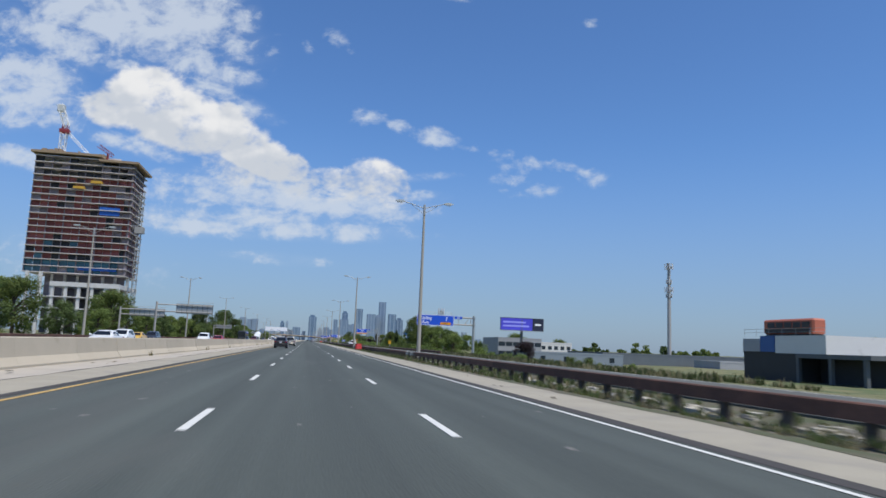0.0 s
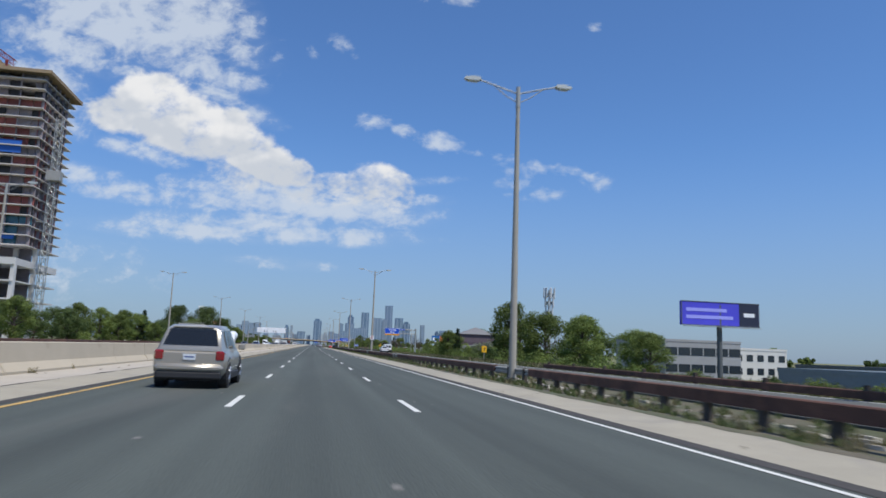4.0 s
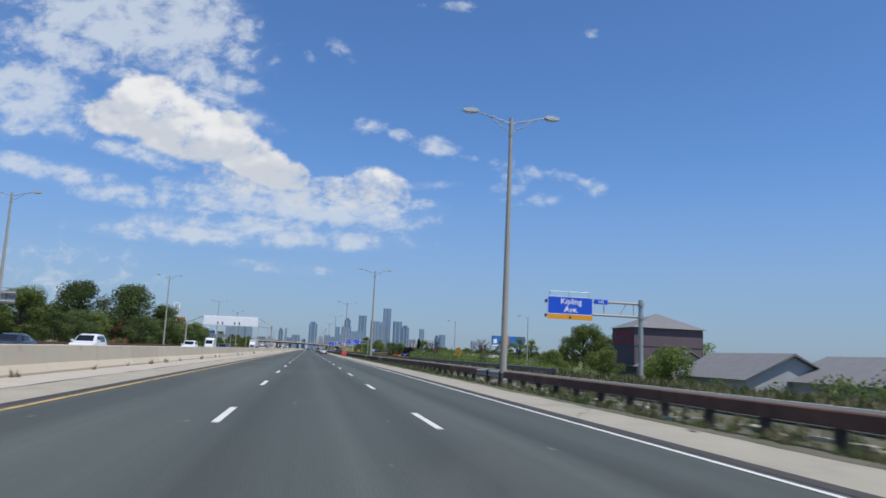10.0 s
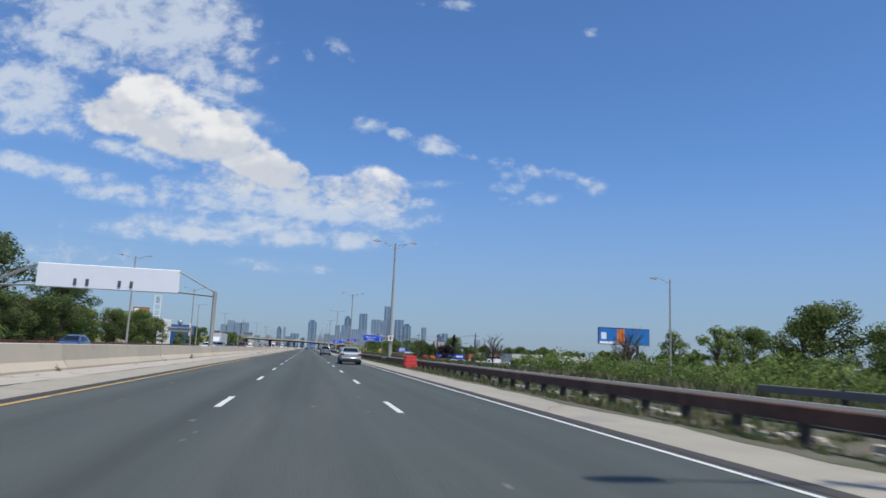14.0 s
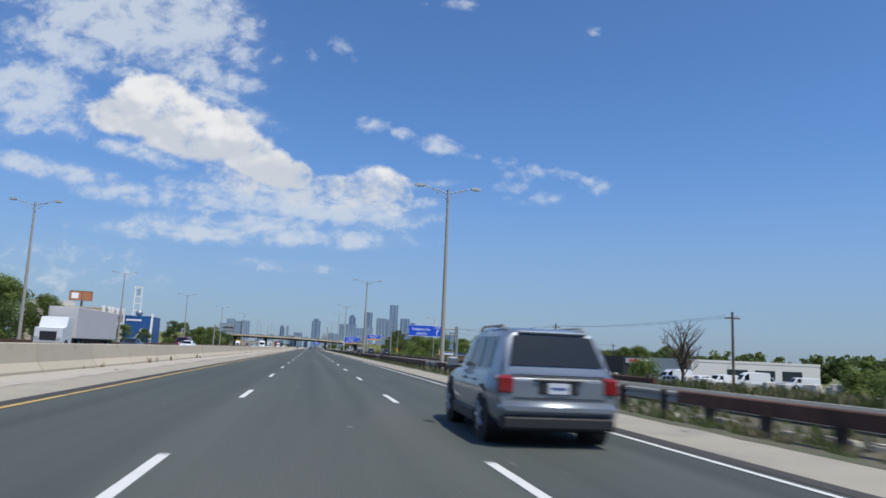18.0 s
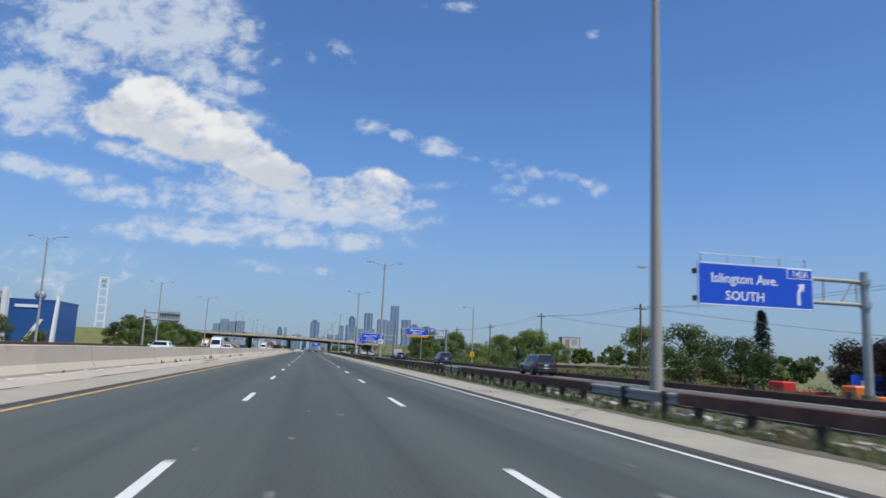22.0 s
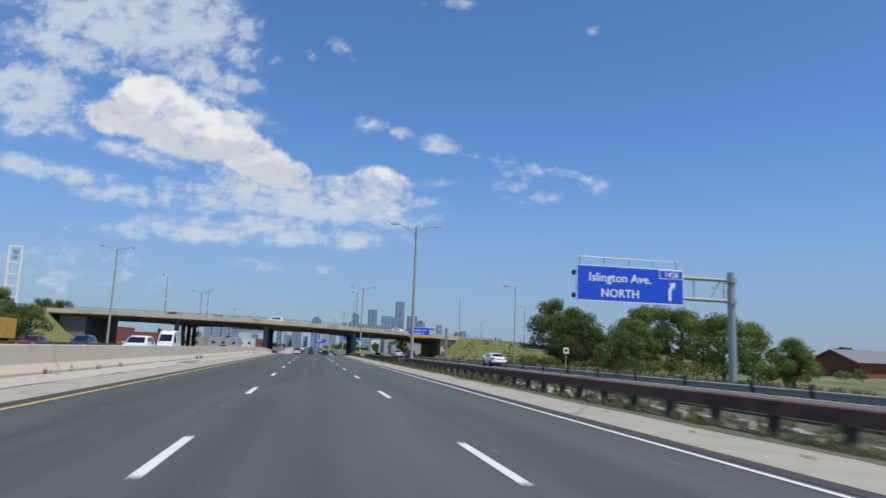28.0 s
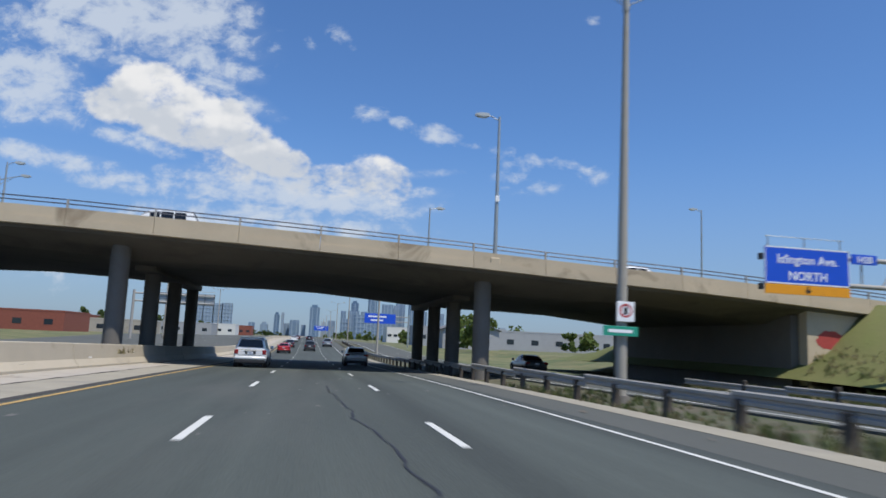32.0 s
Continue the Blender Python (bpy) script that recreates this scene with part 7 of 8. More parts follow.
box(bm, -82.5, -76, 855.8, 855.95, 9.6, 10.4)
part("sign_letters", bm, M_SIGNWHITE, t)
bm = B()
prism(bm, [(-80, -0.4), (-78.8, -0.4), (-74.6, 6.4), (-75.8, 6.4)], 855.8, 855.95)
part("white_stripe", bm, M_SIGNWHITE, t)
dish = thing("rooftop_ball", "grey rooftop emblem on the dealer building", "emblem", pose(-79, 864, 13.6))
bm = B()
bmesh.ops.create_icosphere(bm, subdivisions=2, radius=1.6)
part("ball", bm, M_STEEL, dish, "", True)
bm = B()
rod(bm, (0, 0, -2.0), (0, 0, -1.2), 0.3, None, 8)
part("stand", bm, M_STEEL, dish)
block("red brick industrial building with low windows", -104, -67, 606, 634, 10.5, M_BRICK, z0=-0.5, cols=8, rows_n=3, ww=1.8, wh=1.6)
block("brown brick office block with a flat roof", -96, -70, 1110, 1130, 6.0, M_BRICK, z0=-0.5, cols=5, rows_n=3)
for i, (x0, x1, y0, z1, m) in enumerate(((-120, -70, 1180, 5.2, M_BRICK), (-96, -58, 1230, 4.2, M_BEIGE), (-130, -90, 1270, 6.0, M_BRICK), (-90, -50, 1340, 5.5, M_GREYWALL), (-84, -46, 1420, 6.5, M_WHITEWALL),
                                         (-170, -130, 1160, 7.0, M_GREYWALL), (-74, -44, 1520, 7.0, M_BRICK), (42, 80, 1240, 7.2, M_GREYWALL), (60, 110, 1180, 5.5, M_GREYWALL), (48, 70, 1400, 9, M_WHITEWALL))):
    block("low flat-roofed commercial building beyond the bridge", x0, x1, y0, y0 + 24, z1, m, z0=-1, cols=6, ww=2.4, wh=1.6, group="buildings beyond the bridge")
gable("pale house with a grey gable roof beyond the bridge", 36, 52, 1150, 1162, 5.0, 8.2, M_GREYWALL, M_SHINGLE, along="y", z0=-1)

# ---------------------------------------------------------------- skyline


def skyscraper(x, w, top, y, tone, bands, depth=36, step=0.0, label="tall glass tower in the far skyline, tinted hazy blue-grey"):
    t = thing("skyscraper", label, "tower", None, "towers of the far skyline")
    # Distance haze is mixed into the glass colours, paler and bluer.
    m = mat("skyline_haze_glass_%d" % tone, ((0.12, 0.20, 0.30), (0.17, 0.25, 0.35), (0.24, 0.31, 0.39), (0.10, 0.17, 0.26), (0.32, 0.38, 0.44))[tone], 0.5, 0.0, vary=0.08, scale=0.02, grain=0.2)
    bm = B()
    box(bm, x - w / 2, x + w / 2, y, y + depth, -5, top)
    part("shaft", bm, m, t)
    if step:
        bm = B()
        box(bm, x - w * 0.32, x + w * 0.25, y + 4, y + depth - 4, top, top + step)
        part("crown_block", bm, m, t)
    # The bands carry the same haze in their colour.
    lm = mat("skyline_haze_bands", (0.28, 0.36, 0.45), 0.6, vary=0.05, scale=0.05)
    # stacks of balconies up the front, each as one pale upright strip
    for i in range(bands):
        bx = x - w / 2 + (i + 0.5) * w / bands
        bm = B()
        box(bm, bx - w * 0.06, bx + w * 0.06, y - 0.6, y + 0.2, 5, top * 0.985)
        part("pilaster", bm, lm, t)
    bm = B()
    for k in range(int(top / 9)):
        box(bm, x - w / 2 - 0.4, x + w / 2 + 0.4, y - 0.9, y + 0.1, 4 + k * 9, 5.6 + k * 9)
    part("floor_edges", bm, lm, t)["kind"] = "stuff"
    return t


SKY_A = [(25, 50, 155, 0, 2), (178, 26, 145, 1, 1), (236, 60, 150, 1, 2), (244, 38, 196, 3, 1), (331, 47, 222, 0, 2), (418, 58, 192, 1, 3), (470, 30, 180, 2, 1), (503, 48, 284, 1, 2), (558, 52, 196, 0, 2), (616, 46, 163, 3, 2),
         (735, 26, 160, 2, 1), (848, 34, 124, 1, 1), (822, 22, 108, 3, 1), (276, 70, 110, 2, 2), (120, 40, 92, 2, 1)]
SKY_B = [(-170, 26, 108, 3, 1), (-78, 50, 84, 1, 2), (-120, 30, 66, 2, 1), (-230, 40, 54, 2, 1), (-30, 24, 60, 2, 1), (1082, 34, 96, 4, 1), (1200, 60, 40, 2, 1), (1330, 90, 34, 4, 1), (-300, 30, 62, 1, 1), (80, 30, 70, 4, 1), (680, 40, 90, 4, 1), (-140, 14, 120, 4, 1)]
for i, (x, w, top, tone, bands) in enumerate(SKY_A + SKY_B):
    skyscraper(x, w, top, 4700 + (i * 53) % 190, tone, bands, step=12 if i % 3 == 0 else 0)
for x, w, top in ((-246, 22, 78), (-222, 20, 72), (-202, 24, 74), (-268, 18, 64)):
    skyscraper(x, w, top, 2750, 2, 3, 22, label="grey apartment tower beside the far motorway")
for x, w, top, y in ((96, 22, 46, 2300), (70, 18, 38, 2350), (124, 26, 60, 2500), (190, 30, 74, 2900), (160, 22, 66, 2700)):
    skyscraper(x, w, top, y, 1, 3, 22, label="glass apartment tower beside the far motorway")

# ---------------------------------------------------------------- timber poles and wires
POLES = [(45, 590, 7.0), (44.8, 646, 7.6), (44.5, 686, 8.6), (42, 726, 9.0), (41.3, 764, 9.7), (41, 800, 8.8), (41, 838, 9.2), (88, 716, 6.0), (88, 764, 7.0)]
for x, y, z in POLES:
    t = thing("utility_pole", "weathered timber utility pole with a crossarm", "utility pole", pose(x, y, 0), "utility poles beside the side road")
    bm = B()
    rod(bm, (0, 0, -3.0), (0, 0, z), 0.17, 0.12, 8)
    part("pole", bm, M_TIMBER, t, "", True)
    bm = B()
    box(bm, -0.9, 0.9, -0.06, 0.06, z - 0.75, z - 0.6)
    part("crossarm", bm, M_TIMBER, t)
    for dx in (-0.8, 0.0, 0.8):
        bm = B()
        rod(bm, (dx, 0, z - 0.6), (dx, 0, z - 0.42), 0.05, None, 6)
        part("insulator", bm, M_SIGNWHITE, t)
for (x0, y0, z0), (x1, y1, z1) in list(zip(POLES[:7], POLES[1:7])) + [(POLES[3], POLES[7]), (POLES[4], POLES[8])]:
    for dx in (-0.8, 0.8):
        bm = B()
        pts = [(x0 + dx + (x1 - x0) * u, y0 + (y1 - y0) * u, z0 - 0.42 + (z1 - z0) * u - 1.5 * 4 * u * (1 - u) * 0.35) for u in [k / 8 for k in range(9)]]
        pipe(bm, pts, 0.015, 4)
        tagged(part("overhead_wire", bm, M_BLACK), "thin dark overhead wire sagging between timber poles", "wire")

# small road signs and roadworks barrels


def small_sign(label, x, y, z, w, h, material, marks, post=True):
    t = thing("warning_sign", label, "road sign", pose(x, y, 0), "small signs beside the road")
    bm = B()
    soft_box(bm, -w / 2, w / 2, -0.02, 0.02, z - h / 2, z + h / 2, 0.01)
    s = part("plate", bm, material, t)
    if marks == "chevron":
        for k in range(4):
            bm = B()
            zc = z - h * 0.42 + k * h * 0.235
            prism(bm, [(-w * 0.46, zc - 0.13), (0, zc + 0.17), (w * 0.46, zc - 0.13), (w * 0.46, zc + 0.05), (0, zc + 0.36), (-w * 0.46, zc + 0.05)], -0.034, -0.022)
            part("chevron", bm, M_BLACK, s)
    elif marks == "turn":
        bm = B()
        prism(bm, [(-0.06 * w, z - 0.3 * h), (0.10 * w, z - 0.3 * h), (0.10 * w, z + 0.0 * h), (0.30 * w, z + 0.12 * h), (0.12 * w, z + 0.34 * h), (0.06 * w, z + 0.2 * h), (-0.06 * w, z + 0.1 * h)], -0.034, -0.022)
        part("arrow", bm, M_BLACK, s)
    else:
        bm = B()
        box(bm, -w * 0.3, w * 0.3, -0.034, -0.022, z - h * 0.25, z + h * 0.25)
        part("symbol", bm, M_BLACK, s)
    bm = B()
    box(bm, -0.04, 0.04, 0.02, 0.09, -1.2, z + h * 0.3)
    part("post", bm, M_GALV, t)
    return t


small_sign("yellow board with black chevrons on a post", 28.5, 420.1, 1.95, 0.95, 1.5, M_YELLOW, "chevron")
small_sign("yellow turn-warning sign on a post", 24.9, 217.5, 1.5, 0.75, 0.95, M_YELLOW, "turn")
small_sign("yellow turn-warning sign on a post", 35.4, 300, 1.0, 0.8, 1.0, M_YELLOW, "turn")
small_sign("yellow turn-warning sign on a post", 26.5, 665, 1.2, 0.75, 0.95, M_YELLOW, "turn")
small_sign("yellow turn-warning sign on a post", 30.4, 772.5, 1.6, 0.8, 0.9, M_YELLOW, "turn")
small_sign("small white sign on a post before the trees", 34.0, 922, 2.1, 0.75, 0.8, M_SIGNWHITE, "plain")
small_sign("small white speed sign on a post", 27.0, 668, 1.6, 0.5, 0.7, M_SIGNWHITE, "plain")


def barrel_group(x, y, n):
    t = thing("crash_barrels", "row of red plastic traffic barrels beside the guard rail", "barrels", pose(x, y, -0.16))
    for i in range(n):
        bm = B()
        pipe(bm, [(0, 0, 0), (0, 0, 0.06), (0, 0, 0.30), (0, 0, 0.34), (0, 0, 0.60), (0, 0, 0.64), (0, 0, 0.90), (0, 0, 0.94), (0, 0, 1.06), (0, 0, 1.10)],
             [0.36, 0.36, 0.31, 0.29, 0.28, 0.26, 0.26, 0.24, 0.23, 0.15], 16)
        b = part("barrel", bm, M_RED, t, "", True)
        b.location = (0.30 * i - 0.3, 0.72 * i, 0)
        for z, r in ((0.32, 0.302), (0.62, 0.272), (0.92, 0.252)):
            bm = B()
            rod(bm, (0, 0, z - 0.03), (0, 0, z + 0.03), r, None, 16, False)
            part("band", bm, mat("dull_red_band", (0.10, 0.02, 0.02), 0.6), b)


barrel_group(8.45, 121, 3)
barrel_group(8.3, 460.6, 4)

# ---------------------------------------------------------------- vehicles
M_TYRE = mat("tyre_rubber", (0.02, 0.02, 0.021), 0.85, vary=0.2, scale=6)
M_RIM = mat("alloy_rim", (0.45, 0.46, 0.47), 0.35, 0.8, vary=0.1, scale=6)
M_RIMDARK = mat("rim_shadow", (0.16, 0.165, 0.17), 0.45, 0.6, vary=0.1, scale=6)
M_TRIM = mat("black_trim", (0.022, 0.022, 0.024), 0.6, vary=0.15, scale=4)
M_CARGLASS = mat("tinted_car_glass", (0.012, 0.014, 0.017), 0.06, vary=0.1, scale=1)
M_TAIL = mat("red_tail_lamp", (0.22, 0.008, 0.012), 0.15, vary=0.1, scale=8, coat=0.4)
M_HEAD = mat("clear_headlamp", (0.62, 0.64, 0.66), 0.15, 0.3, vary=0.1, scale=8)
M_PLATE = mat("plate_white", (0.62, 0.65, 0.68), 0.5, vary=0.05)
M_PLATEBAR = mat("plate_bar", (0.06, 0.10, 0.25), 0.5)
M_UNDER = mat("underbody", (0.015, 0.015, 0.016), 0.9)


def paint(name, color, metal=0.0):
    return mat(name + "_car_paint", color, 0.32, metal, vary=0.03, scale=1.2, grain=8, coat=0.7)


def loft(bm, rings):
    rows = [[bm.verts.new(p) for p in r] for r in rings]
    n = len(rows[0])
    for a, b in zip(rows, rows[1:]):
        for i in range(n):
            bm.faces.new((a[i], a[(i + 1) % n], b[(i + 1) % n], b[i]))
    bm.faces.new(rows[0][::-1])
    bm.faces.new(rows[-1])
    bmesh.ops.recalc_face_normals(bm, faces=bm.faces[:])
    return bm


# lower body (y, z0, z1, half width) from the tail, and cabin (y, z0, z1, half width at belt, at roof)
SHAPES = {
    "suv": dict(body=[(0.0, 0.42, 0.92, 0.84), (0.10, 0.32, 1.00, 0.91), (0.9, 0.28, 1.04, 0.94), (2.6, 0.26, 1.02, 0.94), (3.5, 0.28, 1.00, 0.93), (4.35, 0.30, 0.90, 0.90), (4.68, 0.34, 0.74, 0.78), (4.74, 0.42, 0.62, 0.66)],
                cabin=[(0.06, 0.98, 1.04, 0.84, 0.76), (0.38, 1.00, 1.60, 0.85, 0.66), (0.75, 1.0, 1.68, 0.86, 0.68), (2.1, 1.0, 1.70, 0.86, 0.69), (2.75, 1.0, 1.62, 0.86, 0.66), (3.55, 0.98, 1.02, 0.84, 0.74)],
                wheels=(0.88, 3.72), r=0.36, side=((0.72, 1.35), (1.42, 2.10), (2.17, 2.72))),
    "sedan": dict(body=[(0.0, 0.42, 0.86, 0.78), (0.12, 0.30, 0.98, 0.88), (0.9, 0.26, 1.00, 0.91), (2.6, 0.24, 0.95, 0.91), (3.6, 0.26, 0.92, 0.90), (4.4, 0.28, 0.80, 0.86), (4.76, 0.32, 0.66, 0.70), (4.82, 0.40, 0.56, 0.58)],
                  cabin=[(0.62, 0.94, 1.00, 0.78, 0.70), (1.25, 0.95, 1.38, 0.80, 0.60), (1.7, 0.95, 1.44, 0.82, 0.62), (2.4, 0.94, 1.45, 0.82, 0.63), (2.85, 0.93, 1.38, 0.82, 0.60), (3.62, 0.90, 0.96, 0.80, 0.70)],
                  wheels=(0.92, 3.72), r=0.33, side=((1.32, 1.95), (2.02, 2.78))),
    "hatch": dict(body=[(0.0, 0.42, 0.88, 0.80), (0.10, 0.32, 0.98, 0.88), (0.8, 0.26, 1.00, 0.91), (2.4, 0.24, 0.97, 0.91), (3.3, 0.26, 0.93, 0.89), (4.1, 0.28, 0.80, 0.84), (4.36, 0.34, 0.64, 0.68), (4.40, 0.42, 0.56, 0.56)],
                  cabin=[(0.10, 0.95, 1.00, 0.80, 0.72), (0.62, 0.96, 1.45, 0.82, 0.60), (1.1, 0.96, 1.54, 0.83, 0.63), (2.0, 0.96, 1.55, 0.83, 0.64), (2.55, 0.95, 1.46, 0.83, 0.61), (3.35, 0.92, 0.98, 0.81, 0.72)],
                  wheels=(0.78, 3.42), r=0.33, side=((0.85, 1.40), (1.47, 2.05), (2.12, 2.6))),
    "van": dict(body=[(0.0, 0.45, 1.12, 0.92), (0.06, 0.38, 1.18, 0.98), (2.6, 0.34, 1.18, 1.0), (4.0, 0.34, 1.15, 1.0), (4.6, 0.34, 1.10, 0.96), (5.4, 0.36, 0.98, 0.92), (5.62, 0.42, 0.80, 0.82)],
                cabin=[(0.02, 1.10, 1.98, 0.92, 0.84), (0.20, 1.12, 2.06, 0.96, 0.86), (2.2, 1.12, 2.10, 0.98, 0.88), (3.7, 1.12, 2.08, 0.98, 0.87), (4.15, 1.12, 2.00, 0.96, 0.84), (4.95, 1.04, 1.14, 0.92, 0.84)],
                wheels=(1.0, 4.35), r=0.36, side=((3.45, 4.15),)),
    "highvan": dict(body=[(0.0, 0.45, 1.2, 0.94), (0.06, 0.38, 1.25, 1.0), (2.6, 0.34, 1.25, 1.02), (4.6, 0.34, 1.2, 1.0), (5.4, 0.36, 1.05, 0.96), (5.9, 0.42, 0.85, 0.86)],
                    cabin=[(0.02, 1.15, 2.55, 0.94, 0.86), (0.20, 1.18, 2.68, 0.98, 0.88), (2.2, 1.18, 2.72, 1.0, 0.88), (4.0, 1.18, 2.66, 1.0, 0.86), (4.6, 1.18, 2.3, 0.98, 0.82), (5.5, 1.02, 1.18, 0.94, 0.84)],
                    wheels=(1.0, 4.8), r=0.36, side=((3.9, 4.7),)),
}
SHAPES["pickup"] = dict(body=SHAPES["van"]["body"], cabin=[(2.1, 1.08, 1.16, 0.90, 0.80), (2.35, 1.10, 1.78, 0.92, 0.72), (2.8, 1.1, 1.86, 0.92, 0.74), (3.5, 1.1, 1.84, 0.92, 0.73), (3.95, 1.08, 1.72, 0.92, 0.70), (4.75, 1.02, 1.10, 0.90, 0.80)],
                        wheels=(1.0, 4.5), r=0.39, side=((2.5, 3.2), (3.27, 3.9)))


def car(label, shape, color, x, y, away=True, z=0.0, category="car", rails=False, group="vehicles on the motorway", near=False, turn=0.0):
    """A car whose tail is at y when it drives away from the eye, or whose nose is at y when it comes on."""
    S = SHAPES[shape]
    L = S["body"][-1][0]
    m = pose(x, y, z + dip(y), 0, 0, turn) if away else pose(x, y + L, z + dip(y), 0, 0, 180)
    t = thing("car" if category == "car" else category.replace(" ", "_"), label, category, m, group)
    rings = []
    for yy, z0, z1, w in S["body"]:
        zm = 0.5 * (z0 + z1)
        rings.append([(-w * 0.86, yy, z0), (-w * 0.97, yy, z0 + 0.12), (-w, yy, zm), (-w * 0.97, yy, z1 - 0.10), (-w * 0.90, yy, z1), (w * 0.90, yy, z1), (w * 0.97, yy, z1 - 0.10), (w, yy, zm), (w * 0.97, yy, z0 + 0.12), (w * 0.86, yy, z0)])
    bm = B()
    loft(bm, rings)
    body = part("body", bm, color, t, "", True)
    rings = []
    for yy, z0, z1, wb, wt_ in S["cabin"]:
        d = min(0.09, 0.6 * (z1 - z0))
        rings.append([(-wb, yy, z0), (-wt_ - 0.03, yy, z1 - d), (-wt_ * 0.86, yy, z1), (wt_ * 0.86, yy, z1), (wt_ + 0.03, yy, z1 - d), (wb, yy, z0)])
    bm = B()
    loft(bm, rings)
    part("cabin", bm, color, t, "", True)
    C = S["cabin"]

    def cab(yy):
        ys = [c[0] for c in C]
        return [float(np.interp(yy, ys, [c[k] for c in C])) for k in (1, 2, 3, 4)]

    def side_pt(yy, f, s):
        z0, z1, wb, wt_ = cab(yy)
        d = min(0.09, 0.6 * (z1 - z0))
        zz = z0 + f * (z1 - d - z0)
        return (s * (wb + (wt_ + 0.03 - wb) * f + 0.012), yy, zz)

    for a, b in S["side"]:
        for s in (-1, 1):
            bm = B()
            fr = (0.12, 0.92)
            ys = [a, (a + b) / 2, b]
            lo = [bm.verts.new(side_pt(q, fr[0], s)) for q in ys]
            hi = [bm.verts.new(side_pt(q, fr[1], s)) for q in ys]
            for i in range(2):
                bm.faces.new((lo[i], lo[i + 1], hi[i + 1], hi[i]) if s > 0 else (lo[i + 1], lo[i], hi[i], hi[i + 1]))
            part("side_window", bm, M_CARGLASS, t)
    for name, (c0, c1), e in (("rear_window", (C[0], C[1]), -1), ("windscreen", (C[-1], C[-2]), 1)):
        bm = B()
        if c1[0] - c0[0] < 0.25 and name == "rear_window":  # upright doors with two panes
            for s in (-1, 1):
                bm2 = B()
                box(bm2, min(s * 0.10, s * 0.66), max(s * 0.10, s * 0.66), -0.012, 0.03, c0[2] - 0.75, c0[2] - 0.22)
                part("rear_window", bm2, M_CARGLASS, t)
            bm.free()
            continue
        pts = []
        for f, k in ((0.14, 0.93), (0.90, 0.88)):
            yy = c0[0] + (c1[0] - c0[0]) * f
            zz = c0[2] + (c1[2] - c0[2]) * f
            w = ((c0[4]) + (c1[4] - c0[4]) * f) * k
            pts.append((yy + e * 0.012, zz + 0.014, w))
        vs = [bm.verts.new(p) for p in ((-pts[0][2], pts[0][0], pts[0][1]), (pts[0][2], pts[0][0], pts[0][1]), (pts[1][2], pts[1][0], pts[1][1]), (-pts[1][2], pts[1][0], pts[1][1]))]
        bm.faces.new(vs if e < 0 else vs[::-1])
        part(name, bm, M_CARGLASS, t)
    w = max(b[3] for b in S["body"])
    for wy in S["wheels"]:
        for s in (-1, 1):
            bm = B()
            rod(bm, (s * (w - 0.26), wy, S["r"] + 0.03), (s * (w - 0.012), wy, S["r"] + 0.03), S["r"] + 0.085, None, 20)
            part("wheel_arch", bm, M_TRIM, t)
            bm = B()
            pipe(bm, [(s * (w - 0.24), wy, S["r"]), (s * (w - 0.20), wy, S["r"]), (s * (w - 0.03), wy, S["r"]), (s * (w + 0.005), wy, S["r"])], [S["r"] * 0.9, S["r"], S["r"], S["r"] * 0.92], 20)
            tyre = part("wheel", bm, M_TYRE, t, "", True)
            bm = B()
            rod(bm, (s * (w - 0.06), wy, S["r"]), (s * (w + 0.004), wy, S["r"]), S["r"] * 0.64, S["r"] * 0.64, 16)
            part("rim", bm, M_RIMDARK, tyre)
            # five spokes in front of the darker rim disc
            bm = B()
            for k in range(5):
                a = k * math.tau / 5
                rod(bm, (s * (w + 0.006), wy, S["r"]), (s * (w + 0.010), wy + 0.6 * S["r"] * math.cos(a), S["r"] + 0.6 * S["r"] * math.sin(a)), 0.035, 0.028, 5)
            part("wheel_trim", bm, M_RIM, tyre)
    zb = S["body"][1]
    tall = shape in ("van", "highvan", "pickup")
    for s in (-1, 1):
        bm = B()
        x0, x1 = (0.82, 0.95) if tall else (0.645, 0.875) if shape == "suv" else (0.54, 0.89)
        z0, z1 = (0.75, 1.15) if tall else (zb[2] - 0.27, zb[2] - 0.01) if shape == "suv" else (zb[2] - 0.20, zb[2] - 0.05)
        soft_box(bm, min(s * x0, s * x1), max(s * x0, s * x1), -0.025, 0.26, z0, z1, 0.04)
        part("tail_lamp", bm, M_TAIL, t)
        bm = B()
        Lh = S["body"][-2][0]
        soft_box(bm, min(s * 0.50, s * 0.80), max(s * 0.50, s * 0.80), Lh - 0.22, Lh + 0.01, S["body"][-2][2] - 0.18, S["body"][-2][2] - 0.02, 0.03)
        part("headlamp", bm, M_HEAD, t)
        bm = B()
        my = C[-2][0] + 0.32
        soft_box(bm, min(s * (w - 0.02), s * (w + 0.17)), max(s * (w - 0.02), s * (w + 0.17)), my - 0.1, my + 0.08, C[-2][1] + 0.02, C[-2][1] + 0.2, 0.03)
        part("mirror", bm, color if not tall else M_TRIM, t)
    bm = B()
    bw = S["body"][0][3]
    soft_box(bm, -bw - 0.03, bw + 0.03, -0.075, 0.30, zb[1] + 0.10, zb[1] + 0.34, 0.09)
    part("rear_bumper", bm, color if not tall else M_TRIM, t, "", True)
    bm = B()
    soft_box(bm, -bw + 0.02, bw - 0.02, -0.055, 0.30, zb[1] - 0.07, zb[1] + 0.13, 0.04)
    part("rear_valance", bm, M_TRIM, t)
